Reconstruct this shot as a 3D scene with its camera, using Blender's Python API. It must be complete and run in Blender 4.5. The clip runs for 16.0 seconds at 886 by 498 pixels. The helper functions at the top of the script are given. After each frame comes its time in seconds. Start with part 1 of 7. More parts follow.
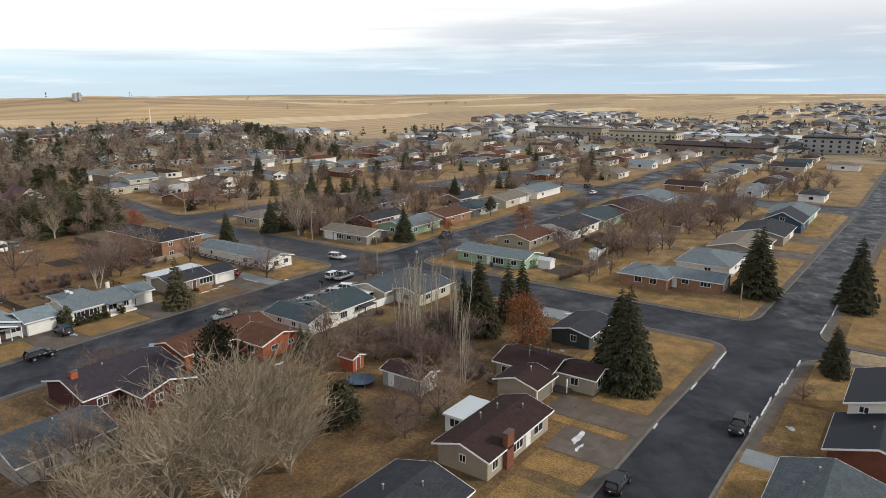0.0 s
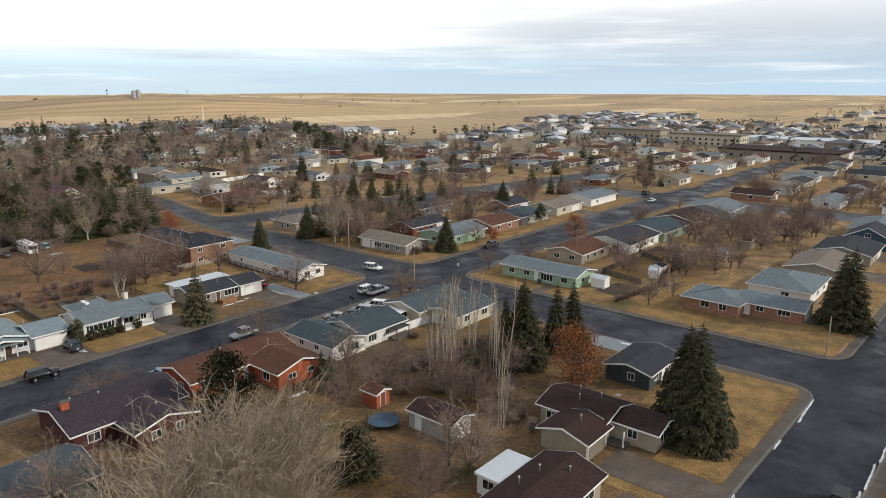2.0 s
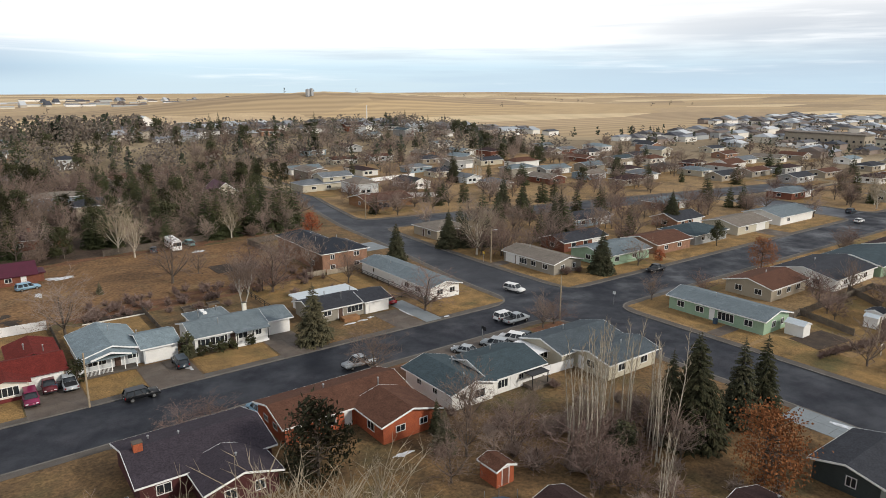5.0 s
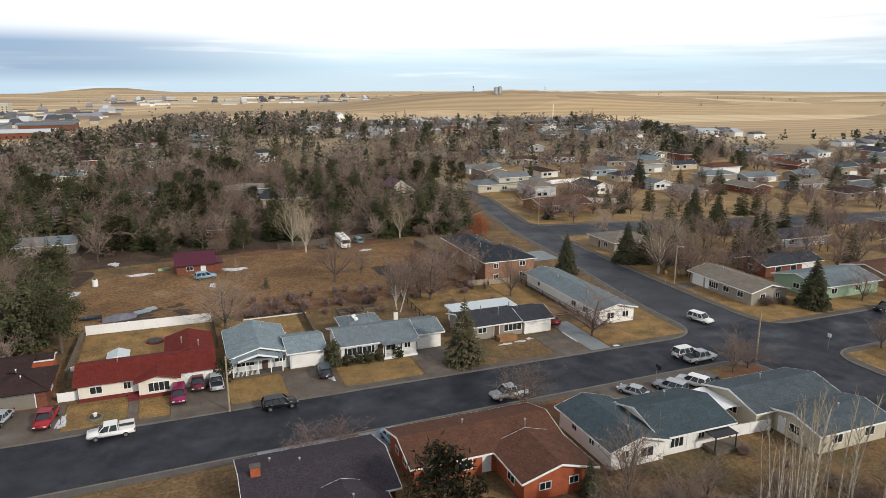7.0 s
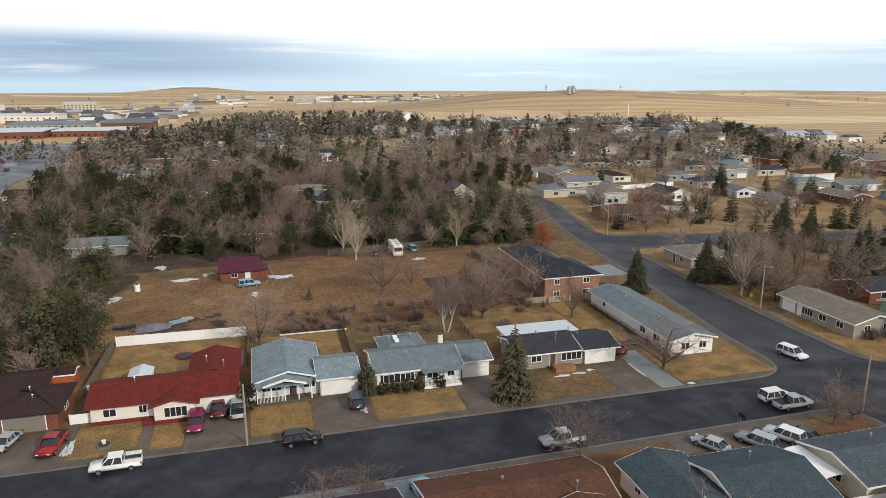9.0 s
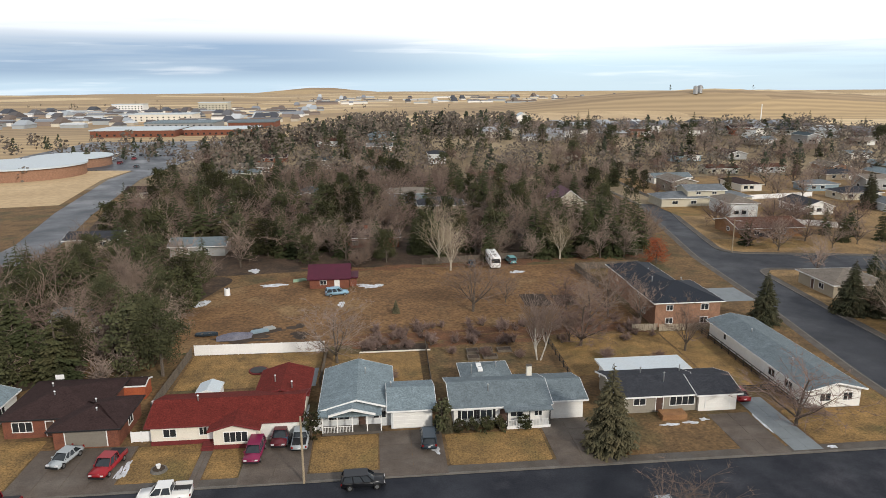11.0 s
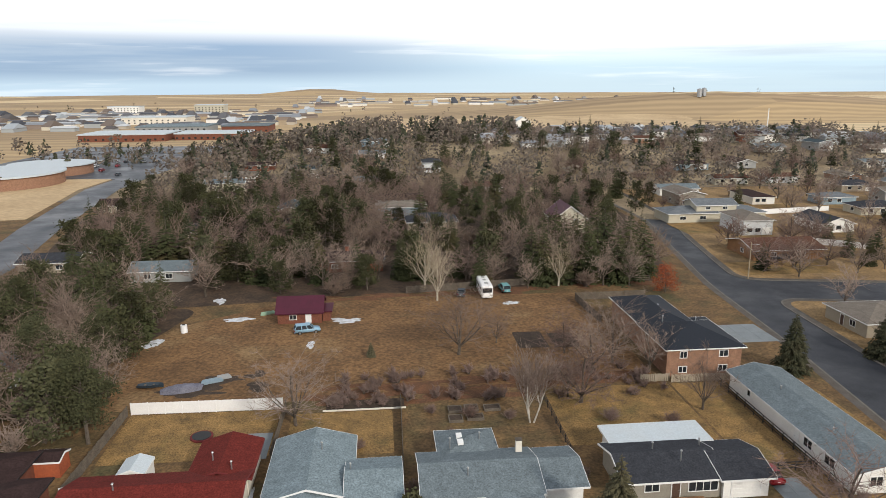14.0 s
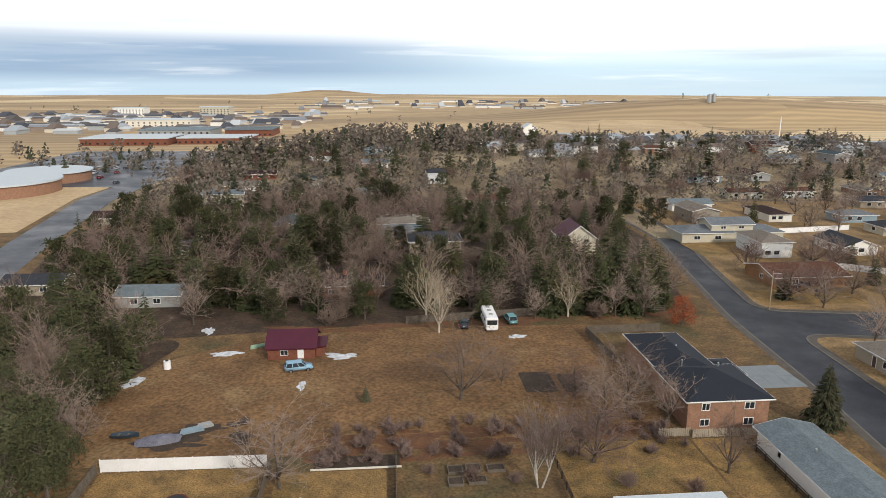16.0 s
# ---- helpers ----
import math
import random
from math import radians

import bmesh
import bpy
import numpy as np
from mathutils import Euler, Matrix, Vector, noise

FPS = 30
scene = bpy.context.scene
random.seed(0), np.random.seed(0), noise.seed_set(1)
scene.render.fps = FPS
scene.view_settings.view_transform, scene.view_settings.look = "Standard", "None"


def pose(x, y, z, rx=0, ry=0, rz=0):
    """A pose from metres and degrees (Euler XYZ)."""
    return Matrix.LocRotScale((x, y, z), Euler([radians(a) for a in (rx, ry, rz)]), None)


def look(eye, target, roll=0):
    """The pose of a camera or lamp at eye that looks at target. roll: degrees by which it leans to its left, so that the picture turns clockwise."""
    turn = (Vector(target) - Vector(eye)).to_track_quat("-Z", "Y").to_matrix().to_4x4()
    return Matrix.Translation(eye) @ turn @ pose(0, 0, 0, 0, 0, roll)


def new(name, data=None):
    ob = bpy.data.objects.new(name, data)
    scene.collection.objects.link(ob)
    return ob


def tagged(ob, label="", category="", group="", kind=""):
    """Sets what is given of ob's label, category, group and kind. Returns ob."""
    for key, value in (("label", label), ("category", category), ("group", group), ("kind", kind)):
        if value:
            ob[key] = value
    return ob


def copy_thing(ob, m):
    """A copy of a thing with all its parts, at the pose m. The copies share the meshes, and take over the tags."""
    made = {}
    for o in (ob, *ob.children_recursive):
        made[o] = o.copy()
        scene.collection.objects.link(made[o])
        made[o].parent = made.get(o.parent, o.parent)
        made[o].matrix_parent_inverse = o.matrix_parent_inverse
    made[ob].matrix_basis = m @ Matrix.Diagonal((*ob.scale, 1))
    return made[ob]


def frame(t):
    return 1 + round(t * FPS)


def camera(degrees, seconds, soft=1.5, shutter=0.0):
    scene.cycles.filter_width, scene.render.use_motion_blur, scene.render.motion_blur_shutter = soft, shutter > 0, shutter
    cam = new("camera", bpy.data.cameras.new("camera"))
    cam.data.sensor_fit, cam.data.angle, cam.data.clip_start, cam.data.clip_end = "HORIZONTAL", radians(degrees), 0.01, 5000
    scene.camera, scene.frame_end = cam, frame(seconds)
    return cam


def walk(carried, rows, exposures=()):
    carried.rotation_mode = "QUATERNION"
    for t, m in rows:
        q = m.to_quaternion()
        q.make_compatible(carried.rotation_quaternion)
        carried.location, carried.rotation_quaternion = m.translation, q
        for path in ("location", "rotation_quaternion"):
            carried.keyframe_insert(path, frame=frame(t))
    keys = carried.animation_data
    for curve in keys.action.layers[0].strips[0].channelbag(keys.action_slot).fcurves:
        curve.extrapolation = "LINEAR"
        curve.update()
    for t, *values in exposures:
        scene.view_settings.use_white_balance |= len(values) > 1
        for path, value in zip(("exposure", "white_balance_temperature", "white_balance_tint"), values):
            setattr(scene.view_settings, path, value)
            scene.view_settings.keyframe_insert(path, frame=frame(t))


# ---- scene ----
cam = camera(65.7, 16.0, soft=0.6)
PATH = [
    (0, (-44.638, -30.058, 45.659), (-43.06, -28.92, 45.195), -0.3),
    (0.5, (-41.398, -28.377, 45.634), (-39.823, -27.235, 45.17), -0.2),
    (1, (-38.199, -26.642, 45.656), (-36.65, -25.466, 45.192), -0.1),
    (1.5, (-34.939, -24.825, 45.623), (-33.39, -23.647, 45.159), -0.1),
    (2, (-31.863, -22.733, 45.629), (-30.375, -21.48, 45.163), -0.0),
    (2.5, (-28.773, -20.851, 45.695), (-27.29, -19.593, 45.227), -0.0),
    (3, (-25.845, -18.681, 45.596), (-24.361, -17.424, 45.129), 0.1),
    (3.5, (-22.986, -16.525, 45.46), (-21.502, -15.269, 44.993), 0.2),
    (4, (-20.303, -13.775, 45.139), (-19.053, -12.286, 44.673), -0.1),
    (4.5, (-17.436, -11.578, 44.971), (-16.267, -10.024, 44.505), -0.2),
    (5, (-14.859, -9.177, 44.912), (-13.701, -7.615, 44.444), 0.0),
    (5.2, (-13.954, -8.11, 44.883), (-12.991, -6.42, 44.416), -0.2),
    (7.3, (-4.277, 2.221, 44.476), (-3.578, 4.034, 44.004), -0.1),
    (7.5, (-3.449, 3.259, 44.438), (-2.752, 5.074, 43.966), -0.1),
    (8, (-1.758, 6.015, 44.416), (-1.105, 7.845, 43.943), -0.0),
    (8.5, (0.039, 8.791, 44.366), (0.621, 10.645, 43.891), -0.1),
    (9, (1.593, 11.567, 44.253), (2.101, 13.442, 43.78), -0.1),
    (9.5, (3.331, 14.242, 44.215), (3.788, 16.131, 43.742), -0.2),
    (10, (4.657, 16.898, 44.279), (4.905, 18.826, 43.807), -0.4),
    (10.2, (5.271, 17.927, 44.336), (5.466, 19.86, 43.864), -0.5),
    (12.5, (10.271, 30.787, 44.02), (10.453, 32.722, 43.548), -0.3),
    (13, (10.996, 33.515, 44.627), (11.178, 35.451, 44.155), -0.3),
    (13.5, (11.767, 36.246, 45.304), (11.948, 38.182, 44.835), -0.3),
    (14, (12.544, 39.021, 46.12), (12.725, 40.956, 45.651), -0.3),
    (14.5, (12.998, 41.66, 46.938), (13.18, 43.596, 46.472), -0.2),
    (15, (13.409, 44.115, 47.799), (13.592, 46.052, 47.334), -0.1),
    (15.5, (13.956, 46.473, 48.741), (14.139, 48.409, 48.276), -0.0),
    (16, (14.085, 48.908, 49.564), (14.25, 50.846, 49.098), 0.1),
]
walk(cam, [(t, look(eye, target, roll)) for t, eye, target, roll in PATH],
     exposures=((0, 0.08), (8, 0.13), (16, 0.16)))

# ---- world, sun ----
def build_world():
    w = bpy.data.worlds.new("sky")
    scene.world = w
    w.use_nodes = True
    nt = w.node_tree
    n, l = nt.nodes, nt.links
    n.clear()
    out = n.new("ShaderNodeOutputWorld")
    bg = n.new("ShaderNodeBackground")
    sky = n.new("ShaderNodeTexSky")
    sky.sky_type, sky.sun_disc = "NISHITA", False
    sky.sun_elevation, sky.sun_rotation = radians(SUN_EL), radians(SUN_AZ)
    tc = n.new("ShaderNodeTexCoord")

    def cloud(scale, loc, sc, detail, lo, hi):
        mp = n.new("ShaderNodeMapping")
        mp.inputs["Scale"].default_value, mp.inputs["Location"].default_value = sc, loc
        nz = n.new("ShaderNodeTexNoise")
        nz.inputs["Scale"].default_value, nz.inputs["Detail"].default_value = scale, detail
        nz.inputs["Roughness"].default_value = 0.55
        rp = n.new("ShaderNodeMapRange")
        rp.interpolation_type = "SMOOTHSTEP"
        rp.inputs["From Min"].default_value, rp.inputs["From Max"].default_value = lo, hi
        l.new(tc.outputs["Generated"], mp.inputs["Vector"])
        l.new(mp.outputs["Vector"], nz.inputs["Vector"])
        l.new(nz.outputs["Fac"], rp.inputs["Value"])
        return rp.outputs["Result"]

    def mix(a, b, f):
        m = n.new("ShaderNodeMix")
        m.data_type = "RGBA"
        for sock, v in ((m.inputs["A"], a), (m.inputs["B"], b), (m.inputs["Factor"], f)):
            if isinstance(v, (tuple, float)):
                sock.default_value = v
            else:
                l.new(v, sock)
        return m.outputs["Result"]

    def ramp(z, stops):
        r = n.new("ShaderNodeValToRGB")
        el = r.color_ramp.elements
        el[0].position, el[0].color = stops[0]
        el[1].position, el[1].color = stops[-1]
        for p, c in stops[1:-1]:
            e = el.new(p)
            e.color = c
        l.new(z, r.inputs["Fac"])
        return r.outputs["Color"]

    sep = n.new("ShaderNodeSeparateXYZ")
    l.new(tc.outputs["Generated"], sep.inputs["Vector"])
    # height over the horizon, 0.0 to 0.25
    mr = n.new("ShaderNodeMapRange")
    mr.inputs["From Min"].default_value, mr.inputs["From Max"].default_value = 0.0, 0.25
    l.new(sep.outputs["Z"], mr.inputs["Value"])
    scaled = n.new("ShaderNodeMix")
    scaled.data_type, scaled.blend_type = "RGBA", "MULTIPLY"
    scaled.inputs["Factor"].default_value = 1.0
    l.new(sky.outputs["Color"], scaled.inputs["A"])
    scaled.inputs["B"].default_value = (0.1, 0.1, 0.1, 1)
    base = ramp(mr.outputs["Result"], SKY_STOPS)
    base = mix(base, scaled.outputs["Result"], 0.1)
    dark = ramp(mr.outputs["Result"], SKY_DARK)
    grey = ramp(mr.outputs["Result"], SKY_GREY)

    def toward(ax, ay, lo, hi):
        d = n.new("ShaderNodeVectorMath")
        d.operation = "DOT_PRODUCT"
        d.inputs[1].default_value = (ax, ay, 0)
        l.new(tc.outputs["Generated"], d.inputs[0])
        r = n.new("ShaderNodeMapRange")
        r.interpolation_type = "SMOOTHSTEP"
        r.inputs["From Min"].default_value, r.inputs["From Max"].default_value = lo, hi
        l.new(d.outputs["Value"], r.inputs["Value"])
        return r.outputs["Result"]

    def times(a, b):
        x = n.new("ShaderNodeMath")
        x.operation = "MULTIPLY"
        for k, v in enumerate((a, b)):
            if isinstance(v, float):
                x.inputs[k].default_value = v
            else:
                l.new(v, x.inputs[k])
        return x.outputs["Value"]

    # a blue-grey bank of cloud in the north-west, a grey one in the east, torn edges and wisps
    bank = cloud(1.3, (3.1, 0.4, 0.2), (1.0, 1.0, 9.0), 6.0, 0.24, 0.44)
    col = mix(base, dark, times(bank, toward(-0.53, 0.85, 0.66, 0.95)))
    bank2 = cloud(1.1, (1.4, 0.9, 2.2), (1.0, 1.0, 11.0), 6.0, 0.33, 0.5)
    col = mix(col, grey, times(bank2, toward(0.97, 0.22, 0.80, 0.97)))
    streak = cloud(1.8, (5.1, 0.7, 1.2), (1.0, 1.0, 20.0), 7.0, 0.50, 0.66)
    col = mix(col, grey, times(streak, 0.55))
    wisps = cloud(3.2, (0.3, 2.2, 5.0), (1.0, 1.0, 18.0), 8.0, 0.52, 0.75)
    col = mix(col, (1.2, 1.2, 1.19, 1), times(wisps, 0.5))
    l.new(col, bg.inputs["Color"])
    bg.inputs["Strength"].default_value = SKY_STRENGTH
    l.new(bg.outputs["Background"], out.inputs["Surface"])


SUN_EL, SUN_AZ = 28, 150
SKY_STRENGTH = 1.0
SKY_STOPS = [(0.0, (0.66, 0.82, 0.92, 1)), (0.09, (0.66, 0.85, 0.98, 1)), (0.17, (0.90, 1.02, 1.08, 1)),
             (0.24, (1.25, 1.25, 1.24, 1)), (0.6, (1.1, 1.1, 1.1, 1)), (1.0, (0.62, 0.64, 0.68, 1))]
SKY_DARK = [(0.0, (0.56, 0.71, 0.83, 1)), (0.07, (0.34, 0.46, 0.61, 1)), (0.20, (0.33, 0.46, 0.63, 1)), (0.27, (0.85, 0.90, 0.96, 1)),
            (0.4, (1.15, 1.15, 1.15, 1)), (1.0, (0.6, 0.62, 0.66, 1))]
SKY_GREY = [(0.0, (0.54, 0.69, 0.82, 1)), (0.12, (0.52, 0.63, 0.74, 1)), (0.28, (0.64, 0.69, 0.75, 1)), (0.45, (0.9, 0.91, 0.93, 1)), (1.0, (0.6, 0.62, 0.66, 1))]
build_world()
sun = new("sun", bpy.data.lights.new("sun", "SUN"))
sun.data.energy, sun.data.angle, sun.data.color = 2.5, radians(6), (1.0, 0.93, 0.82)
_a, _e = radians(SUN_AZ), radians(SUN_EL)
sun.matrix_world = look((math.sin(_a) * math.cos(_e) * 100, math.cos(_a) * math.cos(_e) * 100, math.sin(_e) * 100), (0, 0, 0))


# ---- materials ----
def material(name, color, rough=0.85, second=None, scale=0.6, amount=0.5, grain=9.0, grain_amount=0.25, bump=0.0,
             metallic=0.0, spec=0.3, third=None, third_scale=0.08, third_range=(0.5, 0.62), vary=0.0, rough_vary=0.0, bump_scale=None):
    m = bpy.data.materials.new(name)
    m.use_nodes = True
    nt = m.node_tree
    n, l = nt.nodes, nt.links
    b = n["Principled BSDF"]
    b.inputs["Roughness"].default_value, b.inputs["Metallic"].default_value = rough, metallic
    b.inputs["Specular IOR Level"].default_value = spec if rough > 0.35 else 0.5
    geo = n.new("ShaderNodeNewGeometry")

    def noise_of(s, detail=5.0):
        t = n.new("ShaderNodeTexNoise")
        t.inputs["Scale"].default_value, t.inputs["Detail"].default_value = s, detail
        t.inputs["Roughness"].default_value = 0.6
        l.new(geo.outputs["Position"], t.inputs["Vector"])
        return t.outputs["Fac"]

    def span(v, lo, hi, a=0.0, z=1.0):
        r = n.new("ShaderNodeMapRange")
        for k, val in (("From Min", lo), ("From Max", hi), ("To Min", a), ("To Max", z)):
            r.inputs[k].default_value = val
        l.new(v, r.inputs["Value"])
        return r.outputs["Result"]

    def mixc(a, c, f, blend="MIX"):
        x = n.new("ShaderNodeMix")
        x.data_type, x.blend_type = "RGBA", blend
        for sock, v in ((x.inputs["A"], a), (x.inputs["B"], c), (x.inputs["Factor"], f)):
            if isinstance(v, (tuple, float)):
                sock.default_value = v
            else:
                l.new(v, sock)
        return x.outputs["Result"]

    c4 = (*color, 1.0)
    s4 = (*(second or tuple(v * 0.62 for v in color)), 1.0)
    big = span(noise_of(scale), 0.35, 0.68, 0.0, amount)
    col = mixc(c4, s4, big)
    if third:
        col = mixc(col, (*third, 1.0), span(noise_of(third_scale, 6.0), *third_range))
    fine = noise_of(grain, 3.0)
    g = span(fine, 0.3, 0.7, 1.0 - grain_amount, 1.0 + grain_amount)
    gm = n.new("ShaderNodeMix")
    gm.data_type, gm.blend_type = "RGBA", "MULTIPLY"
    gm.inputs["Factor"].default_value = 1.0
    l.new(col, gm.inputs["A"])
    l.new(g, gm.inputs["B"])
    col = gm.outputs["Result"]
    if vary:
        info = n.new("ShaderNodeObjectInfo")
        hs = n.new("ShaderNodeHueSaturation")
        l.new(span(info.outputs["Random"], 0, 1, 1 - vary, 1 + vary), hs.inputs["Value"])
        l.new(span(info.outputs["Random"], 0, 1, 1 + vary * 0.4, 1 - vary * 0.4), hs.inputs["Saturation"])
        l.new(col, hs.inputs["Color"])
        col = hs.outputs["Color"]
    l.new(col, b.inputs["Base Color"])
    if rough_vary:
        l.new(span(noise_of(scale * 0.7), 0.35, 0.65, rough - rough_vary, rough + rough_vary), b.inputs["Roughness"])
    if bump:
        bp = n.new("ShaderNodeBump")
        bp.inputs["Strength"].default_value, bp.inputs["Distance"].default_value = min(1.0, bump), 0.05
        l.new(noise_of(bump_scale, 3.0) if bump_scale else fine, bp.inputs["Height"])
        l.new(bp.outputs["Normal"], b.inputs["Normal"])
    return m


def shingle(name, color, second=None):
    return material(name, color, 0.9, second or tuple(v * 0.68 for v in color), 0.9, 0.7, 5.0, 0.35, bump=0.5, spec=0.15,
                    third=tuple(min(1, v * 1.18) for v in color), third_scale=0.5, third_range=(0.55, 0.75))


M = {}
M["ground"] = material("dry_ground", (0.235, 0.178, 0.11), 0.95, (0.155, 0.118, 0.074), 0.05, 0.8, 0.9, 0.3,
                       third=(0.31, 0.243, 0.155), third_scale=0.013, third_range=(0.5, 0.6))
M["lawn"] = material("dormant_lawn", (0.285, 0.172, 0.064), 0.95, (0.125, 0.082, 0.036), 0.3, 0.95, 4.5, 0.5, bump=0.8,
                     third=(0.10, 0.088, 0.034), third_scale=0.085, third_range=(0.53, 0.72))
M["yard"] = material("backyard_grass", (0.185, 0.112, 0.05), 0.95, (0.085, 0.055, 0.029), 0.22, 0.95, 2.5, 0.42, bump=0.8,
                     third=(0.07, 0.066, 0.03), third_scale=0.07, third_range=(0.5, 0.7))
M["suburb"] = material("pale_dormant_grass", (0.30, 0.195, 0.09), 0.95, (0.17, 0.11, 0.055), 0.12, 0.95, 2.2, 0.4, bump=0.8,
                       third=(0.11, 0.078, 0.044), third_scale=0.06, third_range=(0.54, 0.7))
M["field"] = material("field_grass", (0.20, 0.112, 0.05), 0.95, (0.10, 0.056, 0.027), 0.12, 0.95, 1.6, 0.45, bump=0.8,
                      third=(0.27, 0.175, 0.085), third_scale=0.06, third_range=(0.54, 0.72))
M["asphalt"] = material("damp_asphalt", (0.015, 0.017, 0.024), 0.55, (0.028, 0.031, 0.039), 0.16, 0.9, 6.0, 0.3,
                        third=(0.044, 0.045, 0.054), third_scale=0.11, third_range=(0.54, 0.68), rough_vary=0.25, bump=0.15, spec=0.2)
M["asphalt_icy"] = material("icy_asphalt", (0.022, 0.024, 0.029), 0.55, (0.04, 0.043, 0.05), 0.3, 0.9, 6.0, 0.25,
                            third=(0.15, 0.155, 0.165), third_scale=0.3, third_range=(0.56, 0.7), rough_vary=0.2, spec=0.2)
# mid and far asphalt: bluish sky sheen painted into a paler base colour
M["asphalt_mid"] = material("damp_worn_asphalt_sheen_tint", (0.050, 0.053, 0.062), 0.6, (0.036, 0.039, 0.046), 0.15, 0.9, 5.0, 0.2, rough_vary=0.15, spec=0.18)
M["asphalt_far"] = material("wet_asphalt_sheen_tint", (0.075, 0.085, 0.10), 0.45, (0.045, 0.05, 0.06), 0.08, 0.9, 3.0, 0.2, rough_vary=0.15)
M["concrete"] = material("old_concrete", (0.105, 0.09, 0.076), 0.8, (0.07, 0.06, 0.051), 0.5, 0.8, 7.0, 0.2, rough_vary=0.15,
                         third=(0.09, 0.085, 0.08), third_scale=0.22, third_range=(0.52, 0.7))
M["kerb"] = material("kerb_concrete", (0.165, 0.152, 0.135), 0.85, (0.10, 0.092, 0.082), 0.5, 0.8, 7.0, 0.2)
M["drive"] = material("driveway_concrete", (0.122, 0.098, 0.08), 0.75, (0.075, 0.06, 0.05), 0.4, 0.9, 6.0, 0.22, rough_vary=0.15,
                      third=(0.15, 0.128, 0.108), third_scale=0.18, third_range=(0.5, 0.7))
M["slab_grey"] = material("pale_concrete_slab", (0.21, 0.235, 0.25), 0.6, (0.16, 0.18, 0.19), 0.5, 0.7, 7.0, 0.12)
M["snow"] = material("old_snow", (0.66, 0.69, 0.74), 0.8, (0.36, 0.36, 0.36), 1.1, 0.9, 5.0, 0.12, bump=0.6)
M["soil"] = material("garden_soil", (0.07, 0.05, 0.036), 0.95, (0.04, 0.03, 0.024), 0.5, 0.9, 4.0, 0.35, bump=0.8)
M["leafmulch"] = material("red_leaf_mulch", (0.165, 0.078, 0.04), 0.95, (0.085, 0.045, 0.026), 0.4, 0.9, 5.0, 0.4, bump=0.8)
M["litter"] = material("leaf_litter", (0.085, 0.055, 0.036), 0.95, (0.035, 0.026, 0.019), 0.2, 0.9, 2.0, 0.4, bump=0.8)
# straw brightened in albedo to stand in for sunlight on the far fields
M["straw"] = material("straw_field_sunlit_tint", (0.55, 0.41, 0.245), 0.95, (0.40, 0.285, 0.165), 0.02, 0.9, 0.4, 0.15)
M["white"] = material("white_siding", (0.80, 0.79, 0.76), 0.65, (0.66, 0.65, 0.62), 0.5, 0.5, 6.0, 0.06)
M["cream"] = material("cream_siding", (0.72, 0.68, 0.60), 0.7, (0.6, 0.56, 0.48), 0.5, 0.5, 6.0, 0.06)
M["trim"] = material("white_trim", (0.80, 0.80, 0.79), 0.55, (0.68, 0.68, 0.67), 0.8, 0.5, 9.0, 0.06)
M["palegrey"] = material("pale_grey_siding", (0.60, 0.62, 0.63), 0.7, (0.5, 0.52, 0.53), 0.5, 0.5, 6.0, 0.06)
M["tan"] = material("tan_siding", (0.36, 0.31, 0.24), 0.75, (0.28, 0.24, 0.18), 0.5, 0.6, 6.0, 0.1)
M["taupe"] = material("taupe_siding", (0.29, 0.265, 0.22), 0.75, (0.22, 0.20, 0.17), 0.5, 0.6, 6.0, 0.1)
M["beige"] = material("beige_siding", (0.52, 0.48, 0.38), 0.75, (0.42, 0.38, 0.30), 0.5, 0.6, 6.0, 0.08)
M["greyside"] = material("grey_siding", (0.34, 0.345, 0.34), 0.75, (0.26, 0.265, 0.26), 0.5, 0.6, 6.0, 0.08)
M["darkgreen"] = material("dark_green_siding", (0.055, 0.07, 0.07), 0.75, (0.04, 0.05, 0.05), 0.5, 0.6, 6.0, 0.1)
M["green"] = material("sage_green_siding", (0.30, 0.42, 0.30), 0.75, (0.23, 0.34, 0.24), 0.5, 0.6, 6.0, 0.08)
M["blueside"] = material("blue_siding", (0.25, 0.33, 0.38), 0.75, (0.19, 0.25, 0.3), 0.5, 0.6, 6.0, 0.08)
M["navy"] = material("navy_siding", (0.05, 0.085, 0.13), 0.75, (0.035, 0.06, 0.09), 0.5, 0.6, 6.0, 0.08)
M["brick"] = material("orange_red_brick", (0.40, 0.105, 0.045), 0.85, (0.28, 0.075, 0.04), 1.2, 0.8, 9.0, 0.3, bump=0.3)
M["brick2"] = material("brown_brick", (0.31, 0.175, 0.115), 0.85, (0.21, 0.115, 0.075), 1.2, 0.8, 9.0, 0.3, bump=0.3)
M["brick3"] = material("dull_red_brick", (0.20, 0.075, 0.045), 0.85, (0.13, 0.05, 0.035), 1.2, 0.8, 9.0, 0.3, bump=0.3)
M["redpaint"] = material("maroon_painted_base", (0.16, 0.028, 0.028), 0.8, (0.10, 0.02, 0.02), 0.8, 0.6, 6.0, 0.15)
M["maroon"] = material("maroon_siding", (0.085, 0.028, 0.028), 0.8, (0.055, 0.02, 0.02), 0.5, 0.6, 6.0, 0.1)
M["r_slate"] = shingle("blue_grey_shingles", (0.15, 0.182, 0.20))
M["r_grey"] = shingle("grey_shingles", (0.15, 0.165, 0.18))
M["r_blue"] = shingle("pale_blue_shingles", (0.195, 0.245, 0.27))
M["r_dark"] = shingle("charcoal_shingles", (0.042, 0.045, 0.054))
